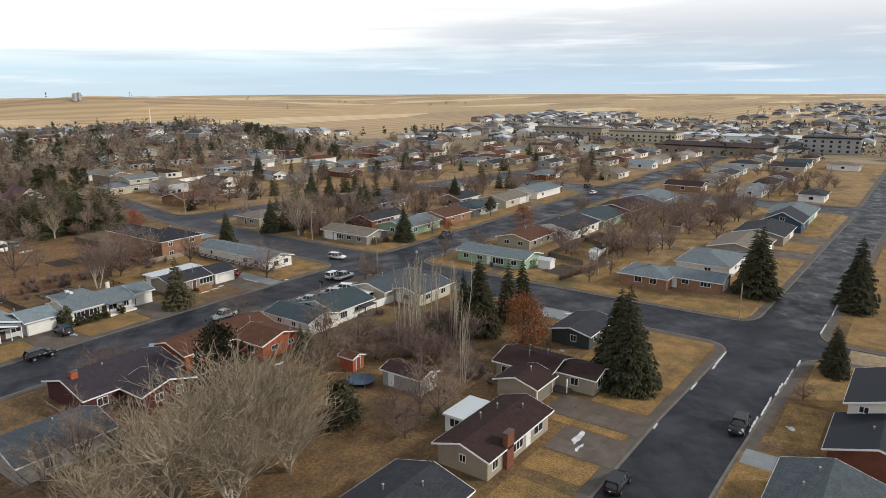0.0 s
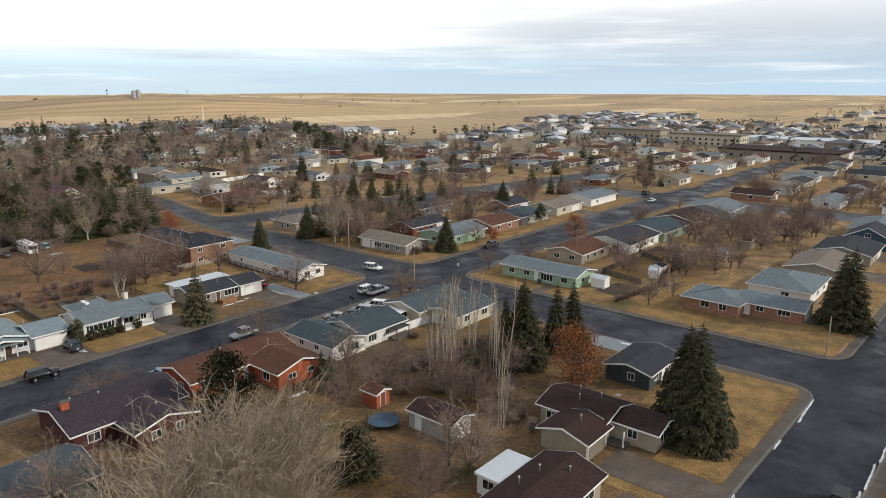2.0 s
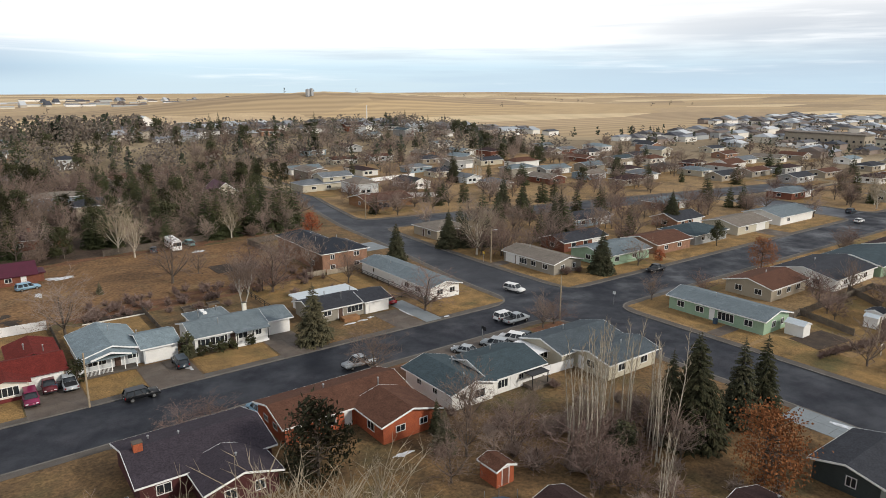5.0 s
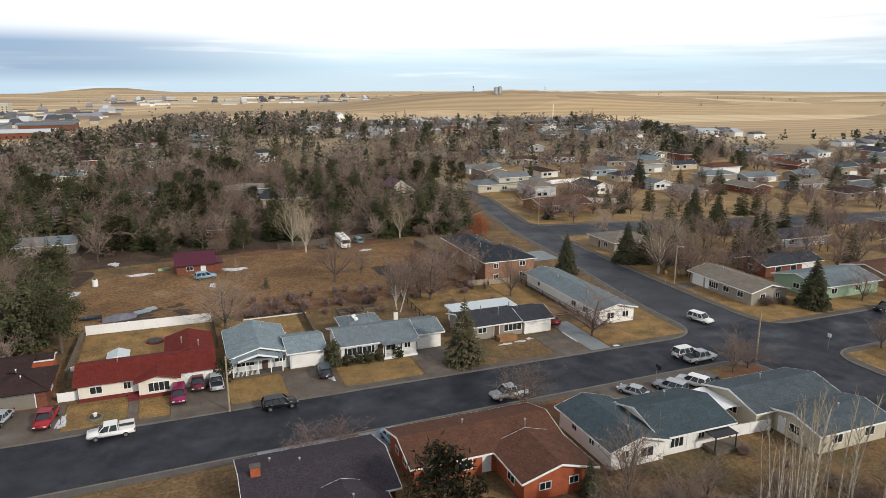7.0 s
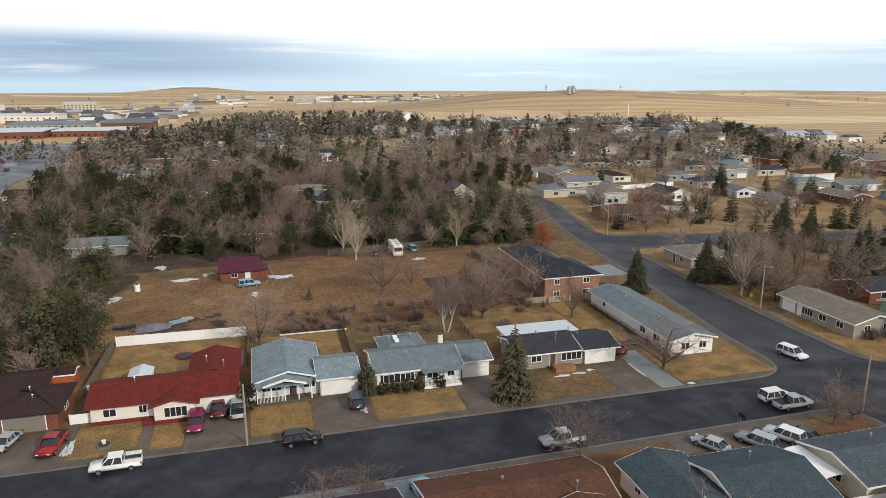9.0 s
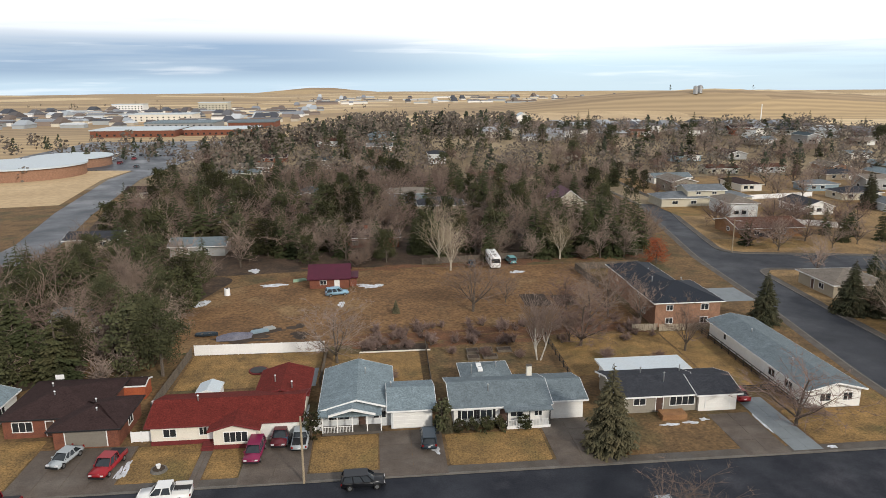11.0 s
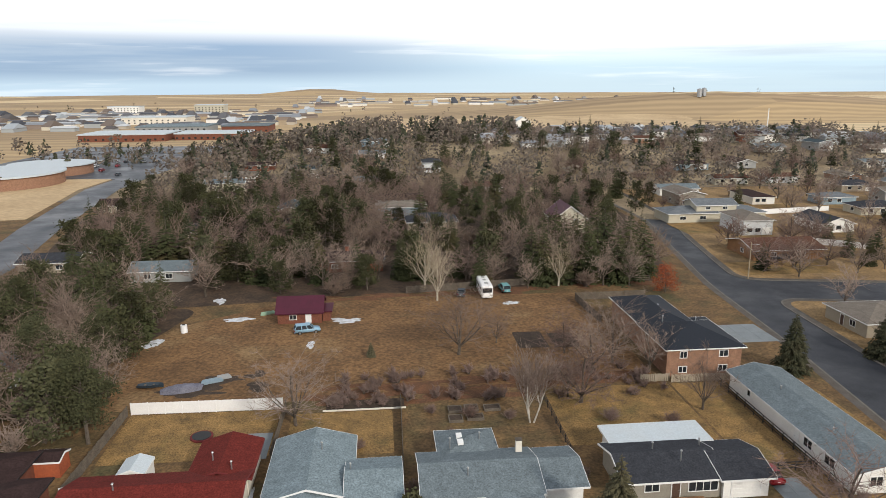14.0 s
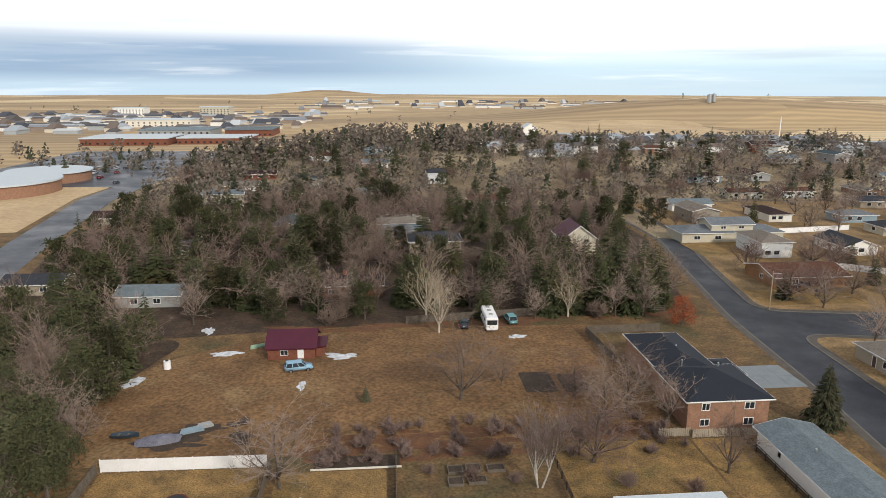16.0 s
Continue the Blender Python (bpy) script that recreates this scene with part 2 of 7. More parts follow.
M["r_navy"] = material("dark_blue_metal_roof", (0.014, 0.018, 0.026), 0.75, (0.016, 0.02, 0.03), 0.5, 0.6, 4.0, 0.15)
M["r_teal"] = shingle("dark_teal_shingles", (0.052, 0.074, 0.086))
M["r_red"] = shingle("dark_red_shingles", (0.135, 0.023, 0.018))
M["r_plum"] = shingle("dark_plum_shingles", (0.048, 0.04, 0.05))
M["r_gloom"] = shingle("dark_slate_shingles", (0.075, 0.092, 0.105))
M["r_brown"] = shingle("brown_shingles", (0.105, 0.05, 0.033))
M["r_choc"] = shingle("chocolate_shingles", (0.042, 0.025, 0.024))
M["r_maroon"] = material("maroon_metal_roof", (0.075, 0.012, 0.028), 0.55, (0.05, 0.01, 0.02), 0.5, 0.6, 5.0, 0.15)
M["r_tan"] = shingle("taupe_shingles", (0.19, 0.165, 0.14))
M["r_white"] = material("white_flat_roof", (0.50, 0.56, 0.60), 0.6, (0.5, 0.54, 0.56), 0.4, 0.7, 5.0, 0.1)
M["glass"] = material("window_glass", (0.02, 0.025, 0.03), 0.08, (0.03, 0.035, 0.04), 0.6, 0.5, 3.0, 0.1)
M["door"] = material("painted_door", (0.10, 0.06, 0.045), 0.6)
M["garage_white"] = material("white_garage_door", (0.78, 0.77, 0.74), 0.55, (0.68, 0.67, 0.65), 0.6, 0.5, 5.0, 0.05)
M["garage_taupe"] = material("taupe_garage_door", (0.21, 0.19, 0.16), 0.6, (0.17, 0.15, 0.13), 0.6, 0.5, 5.0, 0.05)
M["metal"] = material("galvanised_metal", (0.45, 0.46, 0.47), 0.4, (0.35, 0.36, 0.37), 1.0, 0.5, 6.0, 0.1, metallic=0.8)
M["black"] = material("black_metal", (0.02, 0.02, 0.022), 0.5)
M["wood"] = material("weathered_wood", (0.15, 0.125, 0.10), 0.9, (0.09, 0.075, 0.06), 0.9, 0.8, 8.0, 0.3)
M["pole"] = material("wooden_pole", (0.36, 0.29, 0.20), 0.9, (0.25, 0.2, 0.14), 0.9, 0.8, 8.0, 0.25)
M["cedar"] = material("cedar_boards", (0.30, 0.16, 0.075), 0.85, (0.20, 0.10, 0.05), 0.9, 0.8, 8.0, 0.25)
M["vinyl"] = material("white_vinyl", (0.82, 0.82, 0.82), 0.45, (0.72, 0.72, 0.72), 0.6, 0.5, 5.0, 0.05)
M["bark"] = material("grey_brown_bark", (0.12, 0.098, 0.078), 0.95, (0.075, 0.06, 0.05), 0.8, 0.8, 5.0, 0.3, vary=0.15)
M["bark_pale"] = material("pale_bark", (0.52, 0.47, 0.39), 0.95, (0.28, 0.24, 0.19), 0.8, 0.8, 5.0, 0.3)
M["bark_white"] = material("birch_bark", (0.5, 0.47, 0.42), 0.9, (0.3, 0.28, 0.25), 1.5, 0.8, 6.0, 0.3)
M["twig"] = material("bare_twigs", (0.27, 0.203, 0.165), 0.95, (0.165, 0.12, 0.098), 0.25, 0.8, 3.0, 0.3, vary=0.25)
M["twig_red"] = material("reddish_twigs", (0.215, 0.148, 0.125), 0.95, (0.13, 0.088, 0.075), 0.3, 0.8, 3.0, 0.3, vary=0.2)
M["twig_pale"] = material("pale_yellow_twigs", (0.36, 0.30, 0.215), 0.95, (0.20, 0.16, 0.115), 0.3, 0.8, 3.0, 0.3, vary=0.1)
# the lighter second tone paints lit highlights over the boughs by noise
M["spruce"] = material("spruce_needles", (0.022, 0.027, 0.013), 0.95, (0.074, 0.068, 0.034), 1.1, 0.9, 5.0, 0.55, vary=0.25,
                       third=(0.04, 0.031, 0.016), third_scale=0.4, third_range=(0.52, 0.72))
M["blue_spruce"] = material("blue_spruce_needles", (0.068, 0.066, 0.038), 0.95, (0.13, 0.108, 0.06), 0.7, 0.8, 4.0, 0.4, vary=0.2)
M["spruce_wood"] = material("wood_spruce_needles", (0.036, 0.044, 0.021), 0.95, (0.066, 0.070, 0.032), 0.12, 0.9, 4.0, 0.45, spec=0.1,
                            third=(0.09, 0.072, 0.036), third_scale=0.09, third_range=(0.5, 0.7))
M["pine"] = material("pine_needles", (0.042, 0.046, 0.020), 0.95, (0.075, 0.072, 0.032), 0.6, 0.8, 4.0, 0.45, vary=0.25)
M["rust"] = material("dry_rust_leaves", (0.24, 0.095, 0.036), 0.9, (0.15, 0.06, 0.026), 0.8, 0.8, 4.0, 0.4, vary=0.15)
M["redleaf"] = material("dry_red_leaves", (0.36, 0.09, 0.03), 0.9, (0.14, 0.04, 0.02), 0.8, 0.8, 4.0, 0.4)
M["yellow_sign"] = material("yellow_sign", (0.75, 0.5, 0.02), 0.5)
M["tarp"] = material("grey_violet_tarpaulin", (0.15, 0.15, 0.19), 0.6, (0.09, 0.09, 0.12), 1.2, 0.8, 5.0, 0.2)
M["wet"] = material("icy_wet_asphalt", (0.055, 0.06, 0.068), 0.22, (0.09, 0.095, 0.1), 0.8, 0.8, 3.0, 0.3, rough_vary=0.1)
M["tyre"] = material("tyre_rubber", (0.018, 0.018, 0.018), 0.85)
M["rim"] = material("alloy_rim", (0.4, 0.41, 0.42), 0.35, metallic=0.8)
M["lamp_red"] = material("red_tail_lens", (0.25, 0.01, 0.01), 0.25)
M["lamp_clear"] = material("clear_lens", (0.7, 0.7, 0.72), 0.15)


# ---- mesh helpers ----
def part(name, bm, mat, parent=None, label="", smooth=False):
    me = bpy.data.meshes.new(name)
    bm.to_mesh(me)
    bm.free()
    if smooth:
        me.shade_smooth()
    me.materials.append(mat)
    ob = new(name, me)
    ob.parent = parent
    return tagged(ob, label) if label else ob


def pydata(name, verts, faces, mat, parent=None, label=""):
    me = bpy.data.meshes.new(name)
    me.from_pydata(verts, [], faces)
    me.materials.append(mat)
    ob = new(name, me)
    ob.parent = parent
    return tagged(ob, label) if label else ob


def thing(name, x, y, z, label, category, group="", kind=""):
    e = new(name)
    e.empty_display_size = 0.2
    e.location = (x, y, z)
    return tagged(e, label, category, group, kind)


def box(bm, x0, y0, z0, x1, y1, z1):
    v = [bm.verts.new(p) for p in ((x0, y0, z0), (x1, y0, z0), (x1, y1, z0), (x0, y1, z0), (x0, y0, z1), (x1, y0, z1), (x1, y1, z1), (x0, y1, z1))]
    for f in ((3, 2, 1, 0), (4, 5, 6, 7), (0, 1, 5, 4), (1, 2, 6, 5), (2, 3, 7, 6), (3, 0, 4, 7)):
        bm.faces.new([v[i] for i in f])
    return bm


def boxes(*some):
    bm = bmesh.new()
    for b in some:
        box(bm, *b)
    return bm


def extrude_profile(bm, pts, axis, a, b):
    """A closed profile (u, z) carried along x or y from a to b."""
    place = (lambda u, z, s: (s, u, z)) if axis == "x" else (lambda u, z, s: (u, s, z))
    lo = [bm.verts.new(place(u, z, a)) for u, z in pts]
    hi = [bm.verts.new(place(u, z, b)) for u, z in pts]
    n = len(pts)
    bm.faces.new(lo)
    bm.faces.new(list(reversed(hi)))
    for i in range(n):
        j = (i + 1) % n
        bm.faces.new((lo[i], hi[i], hi[j], lo[j]))
    bmesh.ops.recalc_face_normals(bm, faces=bm.faces[:])
    return bm


def cyl(bm, x, y, z0, z1, r0, r1=None, n=10):
    r1 = r0 if r1 is None else r1
    lo = [bm.verts.new((x + r0 * math.cos(2 * math.pi * i / n), y + r0 * math.sin(2 * math.pi * i / n), z0)) for i in range(n)]
    hi = [bm.verts.new((x + r1 * math.cos(2 * math.pi * i / n), y + r1 * math.sin(2 * math.pi * i / n), z1)) for i in range(n)]
    for i in range(n):
        bm.faces.new((lo[i], lo[(i + 1) % n], hi[(i + 1) % n], hi[i]))
    bm.faces.new(hi)
    bm.faces.new(list(reversed(lo)))
    return bm


def outline(points, radius):
    """A rectangle's or polygon's corners rounded off."""
    out, n = [], len(points)
    for i in range(n):
        p, a, b = Vector(points[i]), Vector(points[i - 1]), Vector(points[(i + 1) % n])
        r = min(radius, (a - p).length * 0.45, (b - p).length * 0.45)
        u, v = (a - p).normalized() * r, (b - p).normalized() * r
        for k in range(7):
            s = k / 6
            out.append(tuple(p + u * (1 - s) ** 2 + v * s ** 2))
    return out


def slab(name, pts, z0, z1, mat, label="", kind="structure", category="ground"):
    bm = bmesh.new()
    hi = [bm.verts.new((x, y, z1)) for x, y in pts]
    lo = [bm.verts.new((x, y, z0)) for x, y in pts]
    bm.faces.new(hi)
    for i in range(len(pts)):
        j = (i + 1) % len(pts)
        bm.faces.new((lo[i], lo[j], hi[j], hi[i]))
    bmesh.ops.recalc_face_normals(bm, faces=bm.faces[:])
    bmesh.ops.triangulate(bm, faces=bm.faces[:])
    return tagged(part(name, bm, mat), label, category, "", kind)


def ring(name, outer, inner, z0, z1, mat, label):
    bm = bmesh.new()
    o1 = [bm.verts.new((x, y, z1)) for x, y in outer]
    i1 = [bm.verts.new((x, y, z1)) for x, y in inner]
    o0 = [bm.verts.new((x, y, z0)) for x, y in outer]
    n = len(outer)
    for k in range(n):
        j = (k + 1) % n
        bm.faces.new((o1[k], o1[j], i1[j], i1[k]))
        bm.faces.new((o0[k], o0[j], o1[j], o1[k]))
    bmesh.ops.recalc_face_normals(bm, faces=bm.faces[:])
    return tagged(part(name, bm, mat), label, "pavement", "", "structure")


def blob(cx, cy, rx, ry, seed, n=26, rough=0.35):
    r = random.Random(seed)
    ph = [r.uniform(0, 6.28) for _ in range(5)]
    pts = []
    for i in range(n):
        a = 2 * math.pi * i / n
        k = 1 + rough * sum(math.sin((j + 2) * a + ph[j]) / (j + 1.5) for j in range(5))
        pts.append((cx + rx * k * math.cos(a), cy + ry * k * math.sin(a)))
    return pts


# ---- the land ----
def land(x, y):
    d = math.hypot(x - 50, y - 80)
    z = -18 * max(0.0, (d - 700) / 4200) ** 1.3 if d > 700 else 0.0
    u = min(1.0, max(0.0, (y - 338) / 120)) * min(1.0, max(0.0, (x + 95) / 110)) * min(1.0, max(0.0, (430 - x) / 160))
    z += 11 * u * u * (3 - 2 * u) * (1 - 0.45 * min(1.0, max(0.0, (y - 470) / 160)) - 0.4 * min(1.0, max(0.0, (y - 700) / 400)))
    for hx, hy, sx, sy, h in HILLS:
        z += h * math.exp(-((x - hx) / sx) ** 2 - ((y - hy) / sy) ** 2)
    return z


HILLS = [(430, 985, 210, 105, 24), (660, 1030, 240, 120, 19), (930, 1120, 300, 150, 13), (230, 1150, 200, 150, 9),
         (-900, 2600, 500, 300, 18), (-300, 3900, 260, 200, 42), (2600, 1300, 500, 400, 14), (3600, -500, 500, 220, 60), (2500, 3000, 900, 500, 12),
         (-2500, 3500, 900, 500, 16), (900, 3200, 900, 300, 12)]


def build_land():
    m = M["ground"]
    nt = m.node_tree
    n, l = nt.nodes, nt.links
    b = n["Principled BSDF"]
    near = b.inputs["Base Color"].links[0].from_socket
    geo = n.new("ShaderNodeNewGeometry")
    mp = n.new("ShaderNodeMapping")
    mp.inputs["Scale"].default_value = (0.0035, 0.011, 0.01)
    mp.inputs["Rotation"].default_value = (0, 0, 0.35)
    l.new(geo.outputs["Position"], mp.inputs["Vector"])
    vor = n.new("ShaderNodeTexVoronoi")
    vor.inputs["Scale"].default_value = 0.8
    l.new(mp.outputs["Vector"], vor.inputs["Vector"])
    rp = n.new("ShaderNodeValToRGB")
    rp.color_ramp.interpolation = "CONSTANT"
    el = rp.color_ramp.elements
    # far field colours, painted pale as if the sun reached them
    el[0].color, el[1].position, el[1].color = (0.50, 0.36, 0.20, 1), 0.84, (0.36, 0.26, 0.155, 1)
    for p, c in ((0.22, (0.44, 0.32, 0.185, 1)), (0.42, (0.66, 0.51, 0.31, 1)), (0.58, (0.47, 0.34, 0.20, 1)), (0.72, (0.40, 0.29, 0.175, 1))):
        e = el.new(p)
        e.color = c
    sp = n.new("ShaderNodeSeparateColor")
    l.new(vor.outputs["Color"], sp.inputs["Color"])
    l.new(sp.outputs["Red"], rp.inputs["Fac"])
    # strips of stubble
    wv = n.new("ShaderNodeTexWave")
    wv.inputs["Scale"].default_value, wv.inputs["Distortion"].default_value = 0.012, 2.5
    wv.bands_direction = "Y"
    l.new(geo.outputs["Position"], wv.inputs["Vector"])
    st = n.new("ShaderNodeMix")
    st.data_type, st.blend_type = "RGBA", "MULTIPLY"
    st.inputs["Factor"].default_value = 0.25
    l.new(rp.outputs["Color"], st.inputs["A"])
    l.new(wv.outputs["Color"], st.inputs["B"])
    ln = n.new("ShaderNodeVectorMath")
    ln.operation = "DISTANCE"
    ln.inputs[1].default_value = (120, 60, 0)
    l.new(geo.outputs["Position"], ln.inputs[0])
    mr = n.new("ShaderNodeMapRange")
    mr.inputs["From Min"].default_value, mr.inputs["From Max"].default_value = 430, 520
    l.new(ln.outputs["Value"], mr.inputs["Value"])
    mx = n.new("ShaderNodeMix")
    mx.data_type = "RGBA"
    l.new(mr.outputs["Result"], mx.inputs["Factor"])
    l.new(near, mx.inputs["A"])
    l.new(st.outputs["Result"], mx.inputs["B"])
    l.new(mx.outputs["Result"], b.inputs["Base Color"])
    verts, faces = [(50, 80, 0)], []
    radii = [8 * (4900 / 8) ** (i / 119) for i in range(120)]
    seg = 180
    for r in radii:
        for k in range(seg):
            a = 2 * math.pi * k / seg
            x, y = 50 + r * math.cos(a), 80 + r * math.sin(a)
            verts.append((x, y, land(x, y)))
    for k in range(seg):
        faces.append((0, 1 + k, 1 + (k + 1) % seg))
    for i in range(len(radii) - 1):
        o = 1 + i * seg
        for k in range(seg):
            j = (k + 1) % seg
            faces.append((o + k, o + seg + k, o + seg + j, o + j))
    g = pydata("ground", verts, faces, m)
    g.data.shade_smooth()
    tagged(g, "dry brown winter ground running out to straw-coloured prairie fields", "ground", "", "structure")


build_land()


# ---- streets and blocks ----
def rect(x0, y0, x1, y1):
    return [(x0, y0), (x1, y0), (x1, y1), (x0, y1)]


def street(pts, mat="asphalt", label="dark damp asphalt residential street with paler patches", z=0.03):
    return slab("road", pts, -0.2, z, M[mat], label, "structure", "road")


street(rect(-260, 76, 420, 96))
# side street: paler mix, its sheen is in the colour
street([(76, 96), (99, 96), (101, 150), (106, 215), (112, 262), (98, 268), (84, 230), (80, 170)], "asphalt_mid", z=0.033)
street(rect(76, 4, 99, 76), z=0.033)
street(rect(-200, -22, 99, 4), z=0.036)
street(rect(99, -30, 420, 4), "asphalt_icy", "worn asphalt street with icy wet patches", z=0.036)
# lane and next crossing: sky sheen painted in, paler than the near streets
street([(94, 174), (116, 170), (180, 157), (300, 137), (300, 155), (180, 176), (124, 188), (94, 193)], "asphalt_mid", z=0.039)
street(rect(232, 4, 254, 76), "asphalt_far", "wet asphalt street with pale sheen painted into its colour", z=0.042)
street(rect(232, 96, 254, 140), "asphalt_far", "wet asphalt street with pale sheen painted into its colour", z=0.042)


def inset(pts, d):
    """A polygon drawn in by d, its corners run counter-clockwise."""
    out, n = [], len(pts)
    for i in range(n):
        p, a, b = Vector(pts[i]), Vector(pts[i - 1]), Vector(pts[(i + 1) % n])
        u, v = (p - a).normalized(), (b - p).normalized()
        na, nb = Vector((-u.y, u.x)), Vector((-v.y, v.x))
        out.append(tuple(p + (na + nb) * (d / (1 + na.dot(nb)))))
    return out


def block(pts, corner=7.0, mat="yard", walk_width=1.4):
    """A raised block: kerb, pavement and grass."""
    rings = [outline(inset(pts, d), max(1.0, corner - d)) for d in (0, 0.35, 0.35 + walk_width)]
    ring("kerb", rings[0], rings[1], -0.05, 0.15, M["kerb"], "worn concrete kerb along the block")
    ring("pavement", rings[1], rings[2], 0.0, 0.165, M["concrete"], "damp concrete pavement along the kerb")
    slab("lawn", rings[2], 0.0, 0.15, M[mat], "dormant brown winter grass across the block")


def lane(x):
    """The middle of the slanting lane off the side street."""
    return 182 - 0.19 * (x - 97)


block([(-240, 93.0), (80.3, 93.0), (80.8, 112), (86.2, 152), (89.2, 186), (97, 228), (104, 262), (104, 330), (-240, 330)])
block([(-240, -2.8), (44, -3.3), (79.8, -4.6), (79.8, 82.0), (28, 81.1), (-40, 79.3), (-240, 79.0)], 6.0)
block([(94.8, 91.8), (235, 91.8), (235, 148), (180, 159.5), (116, 171.5), (97.2, 175.4), (95.4, 145), (94.4, 112)], mat="suburb")
block([(93.4, -5.2), (126, -6.3), (235, -9.0), (235, 78.8), (94.0, 78.8)], 6.0, "suburb")
block([(-180, -90), (82, -90), (82, -15.9), (54, -14.5), (36, -14.0), (-180, -13.2)])
block([(89, -120), (420, -120), (420, -27), (199, -19), (89, -16.2)])
block([(97.0, 189.6), (124, 184.6), (180, 173), (300, 152), (300, 335), (116, 335), (112, 262), (105.4, 236), (99.8, 206)], mat="suburb")
block(rect(251, 92, 420, 136), mat="suburb")
block(rect(251, -9, 420, 78.8), mat="suburb")


# ---- houses ----
HOUSES = []


def wing_meshes(h, wing, wall, roof, trim, o):
    """One wing: walls with gables, roof and fascia. wing: x0, y0, x1, y1, eave height, ridge axis ('x', 'y', 'hx', 'hy' hipped, 'f' flat), pitch."""
    x0, y0, x1, y1, ht, axis, pitch = wing
    cx, cy = h.location.x, h.location.y
    x0, x1, y0, y1 = x0 - cx, x1 - cx, y0 - cy, y1 - cy
    th = 0.2
    if axis in ("x", "y"):
        a0, a1, b0, b1 = (x0, x1, y0, y1) if axis == "x" else (y0, y1, x0, x1)
        mid, half = (b0 + b1) / 2, (b1 - b0) / 2
        bm = bmesh.new()
        extrude_profile(bm, [(b0, -0.3), (b1, -0.3), (b1, ht), (mid, ht + pitch * half), (b0, ht)], axis, a0, a1)
        part("wall", bm, wall, h)
        e = o
        zt = ht - pitch * e
        bm = bmesh.new()
        extrude_profile(bm, [(b0 - e, zt + th), (mid, ht + pitch * half + th), (b1 + e, zt + th), (b1 + e, zt + 0.02), (mid, ht + pitch * half + 0.02), (b0 - e, zt + 0.02)],
                        axis, a0 - o, a1 + o)
        part("roof", bm, roof, h)
        bm = bmesh.new()
        g = 0.05
        for s in (a0 - o - g, a1 + o):
            extrude_profile(bm, [(b0 - e, zt + th), (mid, ht + pitch * half + th), (b1 + e, zt + th), (b1 + e, zt - 0.04), (mid, ht + pitch * half - 0.04), (b0 - e, zt - 0.04)],
                            axis, s, s + g)
        for b in (b0 - e - g, b1 + e):
            extrude_profile(bm, [(b, zt - 0.03), (b + g, zt - 0.03), (b + g, zt + th - 0.02), (b, zt + th - 0.02)], axis, a0 - o, a1 + o)
        part("fascia", bm, trim, h)
    elif axis in ("hx", "hy"):
        part("wall", boxes((x0, y0, -0.3, x1, y1, ht)), wall, h)
        X0, X1, Y0, Y1 = x0 - o, x1 + o, y0 - o, y1 + o
        half = (Y1 - Y0) / 2 if axis == "hx" else (X1 - X0) / 2
        rz = ht + 0.12 + pitch * half
        if axis == "hx":
            r0, r1 = (X0 + half, (Y0 + Y1) / 2, rz), (X1 - half, (Y0 + Y1) / 2, rz)
            fs = ((0, 1, 5, 4), (1, 2, 5), (2, 3, 4, 5), (3, 0, 4))
        else:
            r0, r1 = ((X0 + X1) / 2, Y0 + half, rz), ((X0 + X1) / 2, Y1 - half, rz)
            fs = ((0, 1, 4), (1, 2, 5, 4), (2, 3, 5), (3, 0, 4, 5))
        z = ht + 0.12
        pydata("roof", [(X0, Y0, z), (X1, Y0, z), (X1, Y1, z), (X0, Y1, z), r0, r1], list(fs) + [(3, 2, 1, 0)], roof, h)
        bm = boxes((X0 - 0.04, Y0 - 0.04, ht - 0.06, X1 + 0.04, Y0, ht + 0.13), (X0 - 0.04, Y1, ht - 0.06, X1 + 0.04, Y1 + 0.04, ht + 0.13),
                   (X0 - 0.04, Y0, ht - 0.06, X0, Y1, ht + 0.13), (X1, Y0, ht - 0.06, X1 + 0.04, Y1, ht + 0.13))
        part("fascia", bm, trim, h)
    else:
        part("wall", boxes((x0, y0, -0.3, x1, y1, ht)), wall, h)
        part("roof", boxes((x0 - o, y0 - o, ht + 0.003, x1 + o, y1 + o, ht + 0.22)), roof, h)
        part("fascia", boxes((x0 - o - 0.04, y0 - o - 0.04, ht - 0.05, x1 + o + 0.04, y0 - o, ht + 0.23), (x0 - o - 0.04, y1 + o, ht - 0.05, x1 + o + 0.04, y1 + o + 0.04, ht + 0.23),
                             (x0 - o - 0.04, y0 - o, ht - 0.05, x0 - o, y1 + o, ht + 0.23), (x1 + o, y0 - o, ht - 0.05, x1 + o + 0.04, y1 + o, ht + 0.23)), trim, h)


def on_face(side, plane, u0, u1, z0, z1, d0, d1):
    """A box on a wall: side S, N, W, E; plane its coordinate; u along it; d0 to d1 outwards."""
    if side in "SN":
        s = -1 if side == "S" else 1
        a, b = sorted((plane + s * d0, plane + s * d1))
        return (u0, a, z0, u1, b, z1)
    s = -1 if side == "W" else 1
    a, b = sorted((plane + s * d0, plane + s * d1))
    return (a, u0, z0, b, u1, z1)


